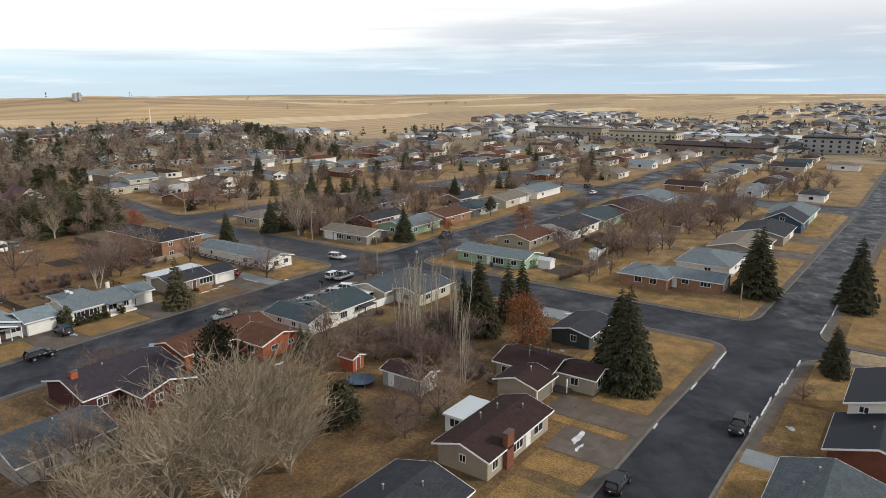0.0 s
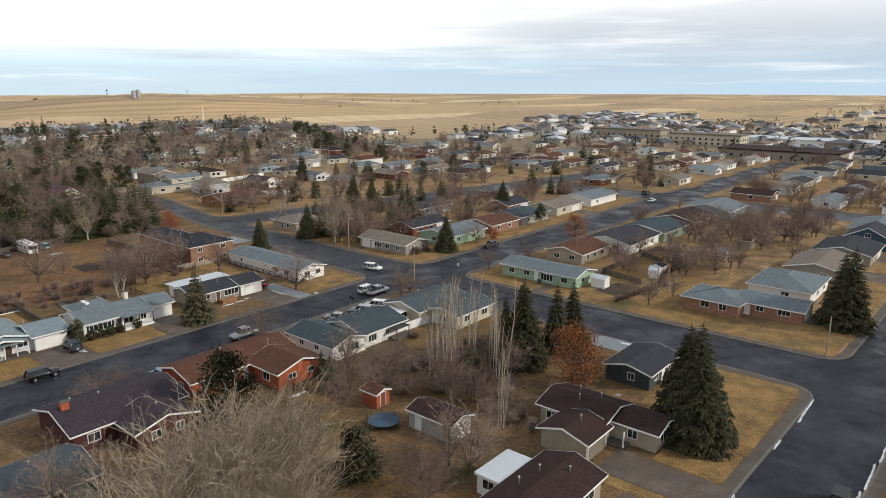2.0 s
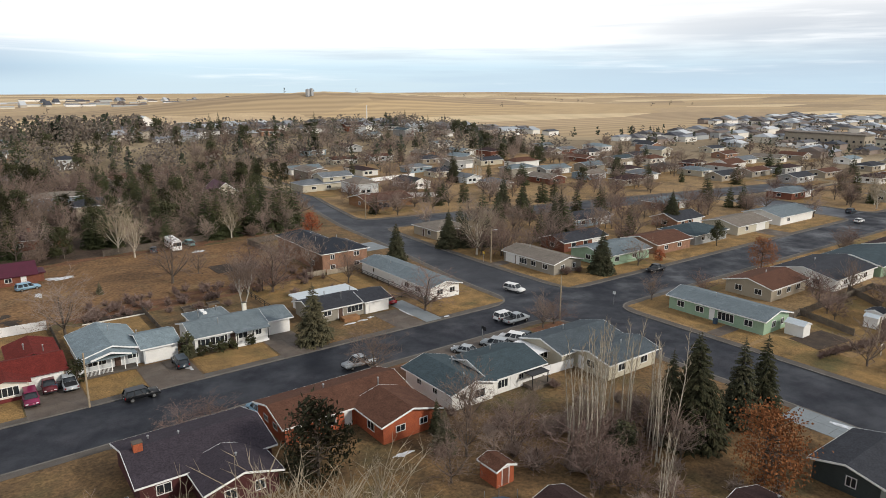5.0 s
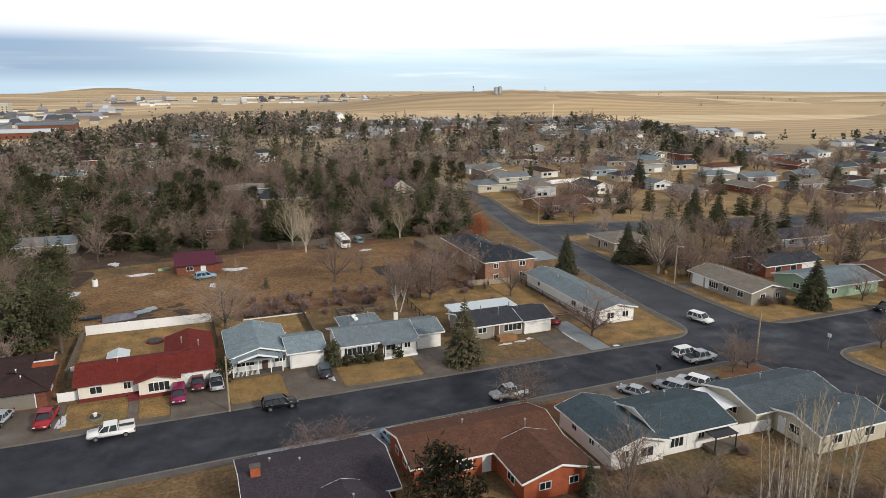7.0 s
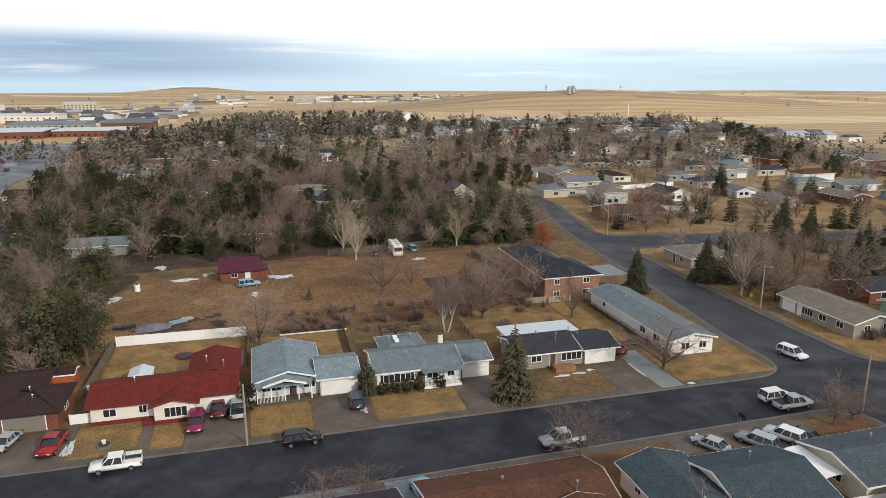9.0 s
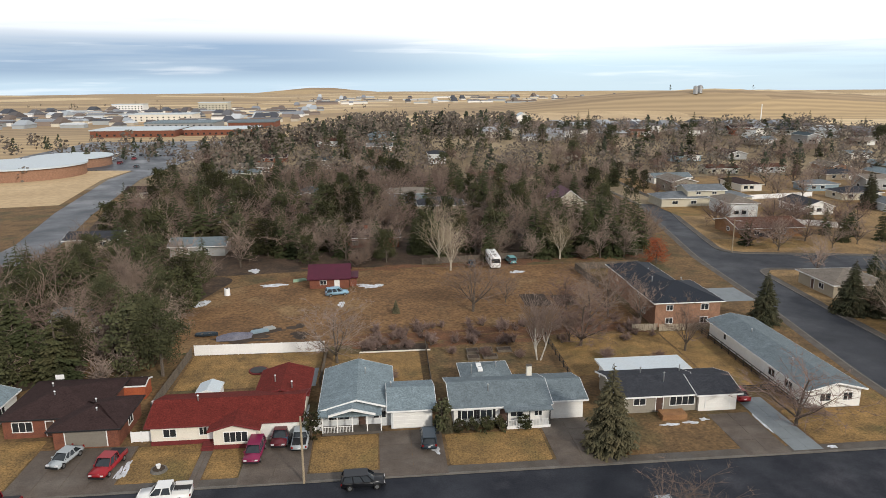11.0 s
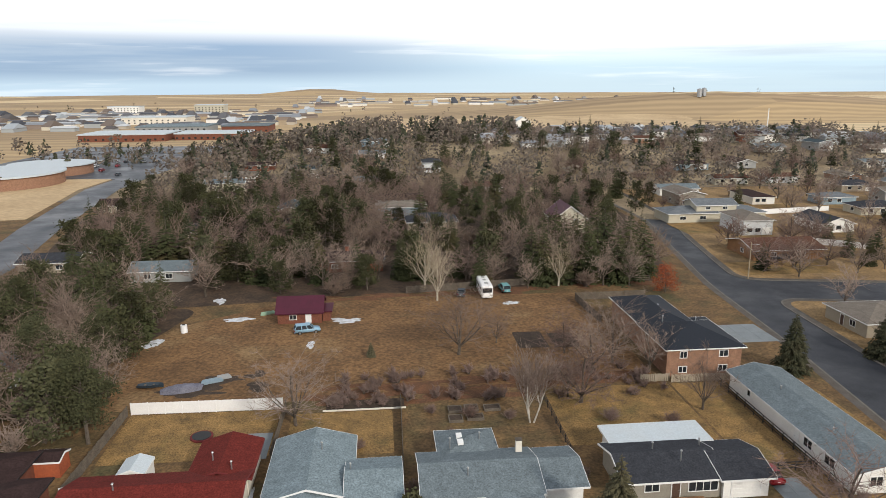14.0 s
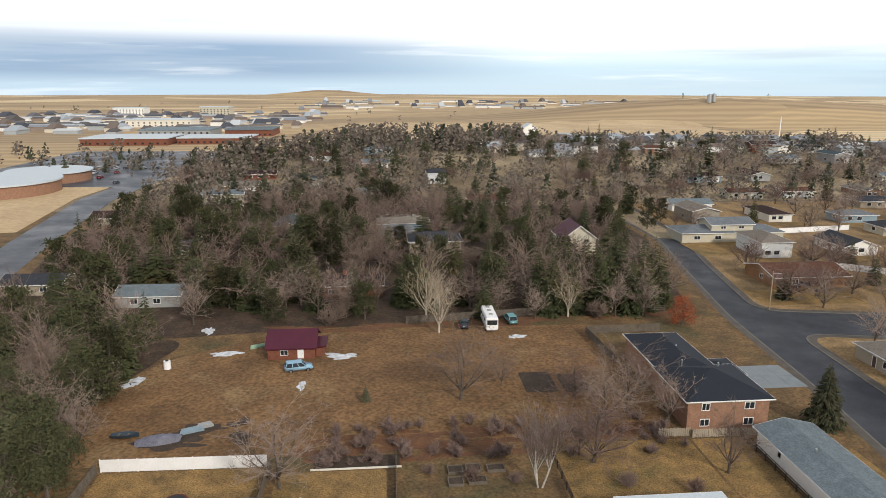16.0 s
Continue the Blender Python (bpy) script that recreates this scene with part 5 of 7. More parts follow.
for kind, x, y, s, *more in [
    # front of the northern row
    ("blue", 35.2, 96.8, 1.12, "large blue spruce with brown cones at its top beside the driveway"), ("bare3", 61.2, 99.5, 1.05), ("spruce1", 78.8, 137.6, 0.82), ("blue", 15.6, 103.2, 0.32), ("juniper", -1.8, 102.6, 1.3), ("juniper", 14.9, 103.0, 1.4),
    # back gardens
    ("bare1", 0.2, 127.2, 1.05), ("bare1", 25.6, 150.2, 1.2), ("birch", 32.8, 125.0, 1.15), ("bare3", 41.4, 130.0, 1.15), ("bare1", 51.0, 144.0, 1.1), ("bare1", 46.5, 141.0, 0.9), ("bare2", 55.5, 139.5, 0.8), ("bare2", 58.2, 126.0, 0.8), ("bare3", 44, 149, 0.9), ("bare1", 33.0, 155.0, 0.6), ("bare2", 40, 132, 0.6),
    ("blue", 10.4, 151.0, 0.28), ("pine", -26.5, 125.0, 1.05), ("pine", -31.0, 131, 0.9), ("bare1", -29, 139, 0.85), ("pale", 24.5, 181, 0.85), ("pine", -40, 124, 0.9), ("bare2", -46, 150, 0.8),
    # south side
    ("yew", 16.4, 57.6, 1.45, "broad dense dark conifer reaching to the ground"), ("blue", 31.6, 53.2, 0.58), ("bare2", 37.8, 56.2, 0.8), ("bare1", 36.5, 78.2, 0.75), ("bare2", 73.0, 77.8, 0.62), ("bare3", 76.5, 78.3, 0.6),
    ("big", 0.5, 35.5, 0.92), ("big", -8.0, 33.5, 0.84), ("big", 8.5, 34.5, 0.84), ("big", -3.5, 28.5, 0.68), ("big", -15.0, 34.0, 0.66), ("big", 5.0, 29.0, 0.62), ("bare2", -9.5, 49.5, 0.85), ("bare1", -15.0, 47.0, 0.8), ("bare1", -4.0, 50.5, 0.7), ("bare2", -20.0, 56.0, 0.8), ("bare3", 6.0, 77.0, 0.5), ("bare3", 10.5, 77.5, 0.5),
    ("yew", 17.0, 31.6, 1.0), ("bare1", 30.2, 23.8, 0.75), ("bare2", 26.5, 25.5, 0.7), ("bare1", 28.0, 47.0, 0.62), ("bare3", 22.0, 26.0, 0.7), ("bare1", 27.0, 22.6, 0.62), ("bare3", 19.5, 22.5, 0.6), ("bare2", 33.0, 50.5, 0.7),
    ("poplar", 43.4, 43.0, 0.9), ("poplar2", 44.6, 41.0, 0.95), ("poplar2", 48.4, 42.6, 1.0), ("poplar2", 50.6, 44.0, 0.85), ("poplar2", 45.2, 43.0, 0.8), ("poplar", 51.6, 46.0, 0.9), ("poplar", 52.4, 41.6, 0.95), ("poplar2", 54.2, 37.2, 0.95), ("poplar", 53.4, 38.4, 0.8), ("poplar", 50.6, 35.6, 0.7), ("poplar2", 43.0, 29.0, 0.6), ("poplar", 38.6, 26.0, 0.6),
    ("spruce1", 58.6, 36.0, 1.2), ("spruce1", 61.2, 38.0, 1.1), ("spruce2", 57.0, 38.6, 1.0), ("spruce2", 67.7, 35.2, 1.02), ("spruce2", 71.6, 34.2, 1.0), ("rust", 56.0, 25.2, 1.18), ("full", 51.4, 4.2, 1.08), ("full", 54.2, 5.6, 1.24), ("full", 56.8, 8.0, 1.12), ("spruce2", 33.5, 57.5, 0.4),
    ("bare1", 43.0, 38.0, 0.6), ("yew", 47.6, 38.5, 0.75), ("bare2", 53.0, 34.0, 0.6), ("bare3", 38.0, 43.0, 0.5), ("bare1", 40.5, 50.5, 0.6), ("bare2", 45.0, 52.0, 0.5), ("bare1", 35.0, 47.5, 0.5),
    # east
    ("spruce1", 113.6, -1.6, 1.32), ("spruce1", 116.8, 0.4, 1.15), ("spruce1", 119.0, -19.8, 1.2), ("spruce1", 74.6, -21.4, 0.62), ("spruce1", 77.0, -20.6, 0.64), ("spruce1", 113.0, -20.6, 0.95), ("bare3", 62.0, -18.5, 0.4),
    ("bare2", 104.0, 76.5, 0.55), ("rust", 147.0, 76.2, 0.95), ("pine", 160.5, 97.0, 0.6), ("pale", 99.0, 129.2, 1.05), ("full", 98.4, 141.0, 0.85), ("full", 102.8, 139.0, 0.75), ("full", 108.4, 136.0, 0.7), ("full", 112.2, 97.4, 0.85), ("bare3", 132.8, 124.0, 1.0), ("spruce2", 179.0, 245.0, 1.1), ("spruce2", 182.0, 247.0, 1.0), ("poplar", 188.0, 240.0, 0.95), ("poplar2", 191.0, 241.0, 1.0), ("poplar", 194.0, 243.0, 0.9), ("full", 174.3, 122.0, 0.9), ("spruce2", 142.0, 140.0, 1.0),
    ("bare1", 125.0, 96.5, 0.7), ("red", 133.0, 96.0, 0.5), ("bare2", 124.0, 126, 1.0), ("spruce1", 131.0, 132, 1.0), ("pale", 112.0, 140, 0.75), ("bare3", 136, 31, 0.9), ("bare1", 130, 36, 0.8), ("bare3", 170, 30, 1.1), ("bare1", 180, 34, 1.1), ("bare3", 186, 28, 1.1), ("bare1", 176, 40, 1.0),
    ("red", 76.0, 181.5, 1.0), ("pale", 262, 96, 0.9), ("pale", 270, 100, 0.8), ("bare3", 108.0, 196.0, 1.15), ("bare3", 127, 200, 1.0), ("bare3", 133, 226, 1.1), ("pale", 22.5, 190.0, 0.95), ("pale", 53.5, 189, 0.75), ("bare2", 64, 188.5, 0.9), ("bare2", 70, 188, 0.85), ("bare2", 46, 188, 0.7), ("bare1", -40.5, 160.5, 1.0), ("bare1", -38.0, 149.0, 0.85), ("bare1", -32.0, 173.0, 0.8), ("spruce1", 146, 172, 1.05), ("spruce1", 152, 168, 0.9),
]:
    plant(T[kind], x, y, s, label=more[0] if more else "")
for i in range(5):
    plant(T["hedge"], 17.2 + i * 1.75 + (1.6 if i == 4 else 0), 102.7, 1.3, group="clipped bushes")
for x, y in ((108.5, 121), (104, 101.2), (108, 101), (66, 103), (30.5, 52), (56, 58), (44, 124), (24.5, 127), (30, 126), (19, 129), (52, 122), (38, 60), (15.5, 109), (36.2, 111), (9, 120), (21, 121)):
    plant(T["shrub"], x, y, planted.uniform(0.4, 0.8), group="garden shrubs")

# the wood north-west of the field, and trees among the further houses
def clear(x, y):
    if -26 < x < 80 and 92 < y < 180:
        return False
    if 74 + max(0, y - 120) * 0.1 < x < 99 + max(0, y - 130) * 0.1 and y < 275:
        return False
    if x > 90 and abs(y - lane(x)) < 11 and x < 300:
        return False
    for o in HOUSES:
        if o[0] - 2.5 < x < o[2] + 2.5 and o[1] - (7 if 195 < o[1] < 300 else 2.5) < y < o[3] + 2.5:
            return False
    return True


rng = random.Random(77)
ROOFS = ["r_slate", "r_blue", "r_grey", "r_dark", "r_brown", "r_choc", "r_tan", "r_teal", "r_choc", "r_dark"]
WALLS = ["white", "white", "palegrey", "cream", "tan", "beige", "greyside", "brick2", "brick3", "blueside", "tan", "taupe", "beige"]
WORDS = {"palegrey": "pale grey", "r_slate": "slate-blue", "r_grey": "grey", "r_dark": "charcoal", "r_brown": "brown", "r_choc": "dark brown", "r_tan": "taupe", "r_teal": "teal-grey", "r_blue": "pale blue",
         "white": "white", "cream": "cream", "tan": "tan", "beige": "beige", "greyside": "grey", "brick2": "brick", "brick3": "red brick", "blueside": "pale blue", "taupe": "taupe", "green": "sage green"}


def suburb(x0, y0, x1, y1, dx, dy, keep):
    """Ranch houses on a loose grid, with a garage each."""
    y = y0
    while y < y1:
        x = x0
        while x < x1:
            px, py = x + rng.uniform(-3, 3), y + rng.uniform(-2.5, 2.5)
            along = rng.random() < 0.7
            w, d = (rng.uniform(13, 18), rng.uniform(8.5, 10.5))
            if not along:
                w, d = d, w
            a = (px, py, px + w, py + d)
            hit = any(a[0] - 4 < o[2] and a[2] + 4 > o[0] and a[1] - 3 < o[3] and a[3] + 3 > o[1] for o in HOUSES)
            onroad = (a[0] < 99 + max(0, py - 130) * 0.13 and a[2] > 74) or (a[0] < 255 and a[2] > 231 and py < 150) or (90 < px < 300 and a[1] - 9 < lane(px) and a[3] + 9 > lane(px)) or (px < 165 and 165 < py < 232) or (a[1] < 94 and a[3] > 77) or (a[1] < 3 and a[3] > -18)
            if rng.random() < keep and not hit and not onroad:
                wall, roof = rng.choice(WALLS), rng.choice(ROOFS)
                ht = rng.choice((2.75, 2.75, 2.75, 4.6))
                if py < 235:
                    ht = 2.75
                ax = rng.choice(("x", "x", "hx")) if along else rng.choice(("y", "y", "hy"))
                ws = [win("S", py, px + w * f, 1.7, 1.0, 1.2) for f in (0.22, 0.5)] + [win("W", px, py + d * 0.5, 1.6)]
                gs = [("S", py, px + w * 0.8, 2.6 if w < 12 else 4.6)] if rng.random() < 0.7 else []
                house(f"{WORDS[wall]} house with a {WORDS[roof]} shingle roof among bare trees", [(*a, ht, ax, rng.uniform(0.24, 0.36))], wall, roof, windows=ws, garages=gs, group="houses further off")
                if py < 300:
                    slab("lawn", outline(rect(px - 3, py - 7, px + w + 3, py - 0.2), 0.6), 0.1, 0.172, M["lawn"], "golden dormant front lawn")
            x += dx
        y += dy


suburb(118, 118, 236, 160, 25, 20, 0.75)
suburb(126, 186, 330, 330, 27, 25, 0.75)
suburb(256, 2, 420, 200, 25, 24, 0.8)
suburb(300, 205, 420, 330, 26, 25, 0.6)
suburb(-90, 272, 60, 330, 34, 28, 0.3)
suburb(-60, 340, 330, 450, 32, 34, 0.6)


def scatter(n, x0, y0, x1, y1, kinds, lo, hi, group, sparse=0.0):
    made = tries = 0
    while made < n and tries < n * 8:
        tries += 1
        x, y = rng.uniform(x0, x1), rng.uniform(y0, y1)
        if not clear(x, y) or (231 < x < 255 and y < 150) or (76 < y < 96) or (-19 < y < 4):
            continue
        plant(T[rng.choice(kinds)], x, y, rng.uniform(lo, hi), group=group, wide=rng.uniform(0.85, 1.2))
        made += 1


def in_box(x0, y0, x1, y1):
    return lambda r: (r.uniform(x0, x1), r.uniform(y0, y1))


CON = ["spruce_far", "spruce_far", "spruce_far", "pine_far", "pine_far"]
DEC = ["bare_far", "bare_far2", "bare_far"]


def open_ground(x, y):
    return clear(x, y) and not (231 < x < 255 and y < 150) and not (75 < y < 97) and not (-20 < y < 5)


def east_of_avenue(x, y):
    return open_ground(x, y) and x > -70 - max(0, y - 210) * 0.15


slab("forest_floor", outline([(-76, 186), (-30, 182), (20, 188), (82, 191), (100, 262), (100, 329), (-97, 330), (-90, 275), (-78, 222)], 5), 0.1, 0.168, M["litter"], "dark leaf litter under the wood", "structure")
slab("forest_floor", outline([(-82, 118), (-46, 119), (-36, 146), (-31, 160), (-25, 181), (-76, 187)], 6), 0.1, 0.172, M["litter"], "dark leaf litter under the wood", "structure")
scatter(34, 44, 190, 81, 207, ["spruce_far", "spruce_far", "spruce_far", "bare2"], 0.95, 1.3, "trees at the wood's edge")
scatter(36, -34, 189, 44, 208, ["spruce_far", "spruce_far", "pine_far", "bare1", "bare2"], 0.6, 1.05, "trees at the wood's edge")
scatter(84, -72, 118, -31, 184, ["spruce_far", "spruce_far", "pine", "pine_far", "bare1", "bare2"], 0.7, 1.05, "trees at the wood's edge")
scatter(64, 99, 116, 232, 176, DEC + ["bare1", "bare2", "spruce_far"], 0.55, 0.9, "trees among the houses")
scatter(34, 122, 20, 232, 52, DEC, 0.55, 0.9, "trees among the houses")
grove("wood", 330, in_box(-104, 196, 100, 330), CON + DEC + DEC, 0.75, 1.2, "dense mixed wood of dark spruces, pines and bare trees", 11, east_of_avenue)
grove("wood", 64, in_box(-88, 112, -44, 204), CON + DEC, 0.75, 1.2, "mixed wood beside the dry field", 12, east_of_avenue)
grove("thicket", 70, in_box(-80, 186, 74, 280), ["brush"], 0.7, 1.5, "leafless brush between the trees of the wood", 13, open_ground)
grove("dead_garden_growth", 80, in_box(3, 131.5, 56, 142), ["deadbush"], 0.35, 0.9, "reddish-brown dead garden growth behind the lawns", 21)
grove("dead_garden_growth", 65, in_box(34, 22, 60, 54), ["brush", "brush", "bare_far2"], 0.35, 0.75, "leafless undergrowth between the poplars", 22, open_ground)
grove("thicket", 50, in_box(-66, 118, -32, 186), ["brush"], 0.6, 1.2, "leafless brush beside the dry field", 14, open_ground)
grove("neighbourhood_trees", 130, in_box(99, 190, 330, 430), DEC + DEC + ["spruce_far", "pine_far"], 0.6, 1.1, "bare trees and dark conifers among the further houses", 15, open_ground)
grove("neighbourhood_trees", 95, in_box(256, -20, 430, 330), DEC + DEC + ["spruce_far"], 0.55, 0.95, "bare trees among the further houses", 16, open_ground)
grove("neighbourhood_trees", 120, in_box(-95, 330, 340, 470), DEC + DEC + CON, 0.75, 1.25, "trees towards the town's edge", 17, open_ground)

grove("neighbourhood_trees", 75, in_box(101, 98, 300, 250), ["bare_far2", "bare_far2", "bare_far", "spruce_far"], 0.55, 0.95, "reddish-brown leafless trees between the houses", 18, open_ground)
grove("neighbourhood_trees", 48, in_box(101, 8, 300, 74), ["bare_far2", "bare_far"], 0.5, 0.85, "reddish-brown leafless trees between the houses", 19, open_ground)

# ---- the distance ----
def far_town(name, n, area, size, label, seed):
    """Roofs and walls of a far suburb, too small to pick apart."""
    r = random.Random(seed)
    walls, roofs = [[], []], [[], []]
    for _ in range(n):
        x, y = area(r)
        z = land(x, y) - 0.5
        w, d, h = r.uniform(*size), r.uniform(8, 12), r.uniform(2.8, 5.5)
        if r.random() < 0.4:
            w, d = d, w
        o = len(walls[0])
        walls[0] += [(x, y, z), (x + w, y, z), (x + w, y + d, z), (x, y + d, z), (x, y, z + h), (x + w, y, z + h), (x + w, y + d, z + h), (x, y + d, z + h)]
        walls[1] += [(o, o + 1, o + 5, o + 4), (o + 1, o + 2, o + 6, o + 5), (o + 2, o + 3, o + 7, o + 6), (o + 3, o, o + 4, o + 7)]
        o = len(roofs[0])
        e, rz = 0.6, z + h + d * 0.17
        roofs[0] += [(x - e, y - e, z + h), (x + w + e, y - e, z + h), (x + w + e, y + d + e, z + h), (x - e, y + d + e, z + h), (x + 1, y + d / 2, rz), (x + w - 1, y + d / 2, rz)]
        roofs[1] += [(o, o + 1, o + 5, o + 4), (o + 2, o + 3, o + 4, o + 5), (o + 1, o + 2, o + 5), (o + 3, o, o + 4)]
    t = thing(name, 0, 0, 0, label, "houses", "", "stuff")
    tagged(pydata("wall", *walls, FAR_WALL, t), "", "", "", "stuff")
    tagged(pydata("roof", *roofs, FAR_ROOF, t), "", "", "", "stuff")


def island_material(name, colors, rough=0.8):
    m = bpy.data.materials.new(name)
    m.use_nodes = True
    n, l = m.node_tree.nodes, m.node_tree.links
    g = n.new("ShaderNodeNewGeometry")
    r = n.new("ShaderNodeValToRGB")
    r.color_ramp.interpolation = "CONSTANT"
    el = r.color_ramp.elements
    el[0].color = (*colors[0], 1)
    el[1].position, el[1].color = (len(colors) - 1) / len(colors), (*colors[-1], 1)
    for i, c in enumerate(colors[1:-1], 1):
        e = el.new(i / len(colors))
        e.color = (*c, 1)
    l.new(g.outputs["Random Per Island"], r.inputs["Fac"])
    b = n["Principled BSDF"]
    l.new(r.outputs["Color"], b.inputs["Base Color"])
    b.inputs["Roughness"].default_value = rough
    return m


FAR_WALL = island_material("far_walls", [(0.7, 0.68, 0.63), (0.45, 0.40, 0.33), (0.6, 0.55, 0.45), (0.25, 0.2, 0.17), (0.35, 0.37, 0.38), (0.75, 0.74, 0.72)])
FAR_ROOF = island_material("far_roofs", [(0.11, 0.11, 0.12), (0.22, 0.235, 0.26), (0.055, 0.06, 0.075), (0.15, 0.115, 0.095), (0.34, 0.37, 0.40), (0.09, 0.08, 0.08), (0.5, 0.52, 0.54)])
FAR_BARE = island_material("far_bare_trees", [(0.10, 0.083, 0.066), (0.13, 0.105, 0.082), (0.16, 0.128, 0.098), (0.09, 0.07, 0.058)], 0.95)
FAR_CON = island_material("far_conifers", [(0.036, 0.044, 0.024), (0.05, 0.056, 0.03), (0.062, 0.06, 0.034), (0.028, 0.036, 0.022)], 0.95)


def far_trees(name, n, area, lo, hi, label, seed, dark=0.35, leaves=16, size=1.0):
    """Ragged crowns made of loose leaves and a stem, dark conifers and bare brown trees."""
    r = random.Random(seed)
    sets = ([], []), ([], [])
    for _ in range(n):
        x, y = area(r)
        z, h = land(x, y) - 0.4, r.uniform(lo, hi)
        con = r.random() < dark
        verts, faces = sets[con]
        w = h * (r.uniform(0.28, 0.42) if con else r.uniform(0.36, 0.55))
        for _ in range(leaves):
            f = r.uniform(0.08, 1.0)
            q = w * (1.05 - f) if con else w * math.sqrt(max(0.04, 1 - (f * 1.6 - 0.75) ** 2))
            a, d = r.uniform(0, 6.28), math.sqrt(r.random())
            c = Vector((x + q * d * math.cos(a), y + q * d * math.sin(a), z + h * f))
            u = Vector((r.gauss(0, 1), r.gauss(0, 1), r.gauss(0, 0.8))).normalized() * h * r.uniform(0.09, 0.2) * size
            v = u.orthogonal().normalized() * h * r.uniform(0.07, 0.14) * size
            o = len(verts)
            verts.extend((c - u, c + v, c + u, c - v))
            faces.append((o, o + 1, o + 2, o + 3))
    t = thing(name, 0, 0, 0, label, "trees", "", "stuff")
    for (verts, faces), m in zip(sets, (FAR_BARE, FAR_CON)):
        if verts:
            tagged(pydata("crowns", verts, faces, m, t), "", "", "", "stuff")


far_town("distant_houses", 330, in_box(425, -250, 800, 380), (11, 20), "suburban roofs between bare trees in the middle distance", 1)
far_town("distant_houses", 420, in_box(800, -500, 1900, 200), (12, 22), "far suburb of dark roofs and pale walls on the plain", 2)
far_town("distant_houses", 90, in_box(700, 330, 1000, 480), (12, 24), "rows of new houses at the edge of the fields", 3)
far_town("distant_houses", 120, in_box(60, 430, 430, 540), (12, 22), "roofs at the town's edge", 4)
far_town("distant_houses", 190, in_box(-560, 760, -90, 1250), (14, 40), "low commercial buildings far across the plain", 5)
far_town("distant_houses", 90, in_box(-200, 1500, 900, 2300), (20, 60), "scattered farm and business buildings near the horizon", 6)
far_trees("distant_trees", 800, in_box(425, -250, 820, 420), 4, 9, "dark winter trees among the further roofs", 1)
far_trees("distant_trees", 260, in_box(800, -500, 1700, 250), 4, 9, "trees scattered through the far suburb", 2)
far_trees("distant_trees", 620, in_box(-180, 440, 430, 560), 4, 9, "belt of trees along the town's northern edge", 3)
far_trees("distant_trees", 420, in_box(-95, 320, 340, 470), 7, 13, "bare brown trees and dark conifers on the town's edge", 6, 0.25, 70, 0.5)
far_trees("distant_trees", 170, in_box(-90, 455, 110, 540), 10, 16, "stand of tall dark pines against the stubble fields", 7, 0.45, 70, 0.55)
far_trees("distant_trees", 120, in_box(-420, 300, -150, 620), 5, 10, "dark trees beyond the car park", 4)
far_trees("distant_trees", 90, in_box(-900, 900, 1500, 2200), 5, 9, "shelter belts on the plain", 5)
for i, (x, y) in enumerate(((446, 950), (454, 954))):
    bm = cyl(bmesh.new(), 0, 0, 0, 10, 3.2, n=20)
    cyl(bm, 0, 0, 10, 11.4, 3.2, 0.4, n=20)
    t = thing("grain_silo", x, y, land(x, y) - 0.5, "round galvanised grain silo on the bare hill", "silo", "silos on the hill")
    part("drum", bm, M["metal"], t)
t = thing("radio_mast", 345, 606, 0, "slim white radio mast beyond the houses", "mast")
part("pole", cyl(bmesh.new(), 0, 0, 0, 24, 0.6, 0.35, 8), M["trim"], t)
h = house("tall white barn with a pale roof in the fields", [(131, 625, 143, 640, 8.0, "y", 0.6)], "white", "r_white", category="barn", name="barn", windows=[win("S", 625, 137, 2, 5, 1.5)])


# ---- vehicles ----
PAINT = {}


def paint(name, color, rough=0.3):
    if name not in PAINT:
        PAINT[name] = material(name + "_car_paint", color, rough, tuple(v * 0.85 for v in color), 1.5, 0.5, 6.0, 0.05)
    return PAINT[name]


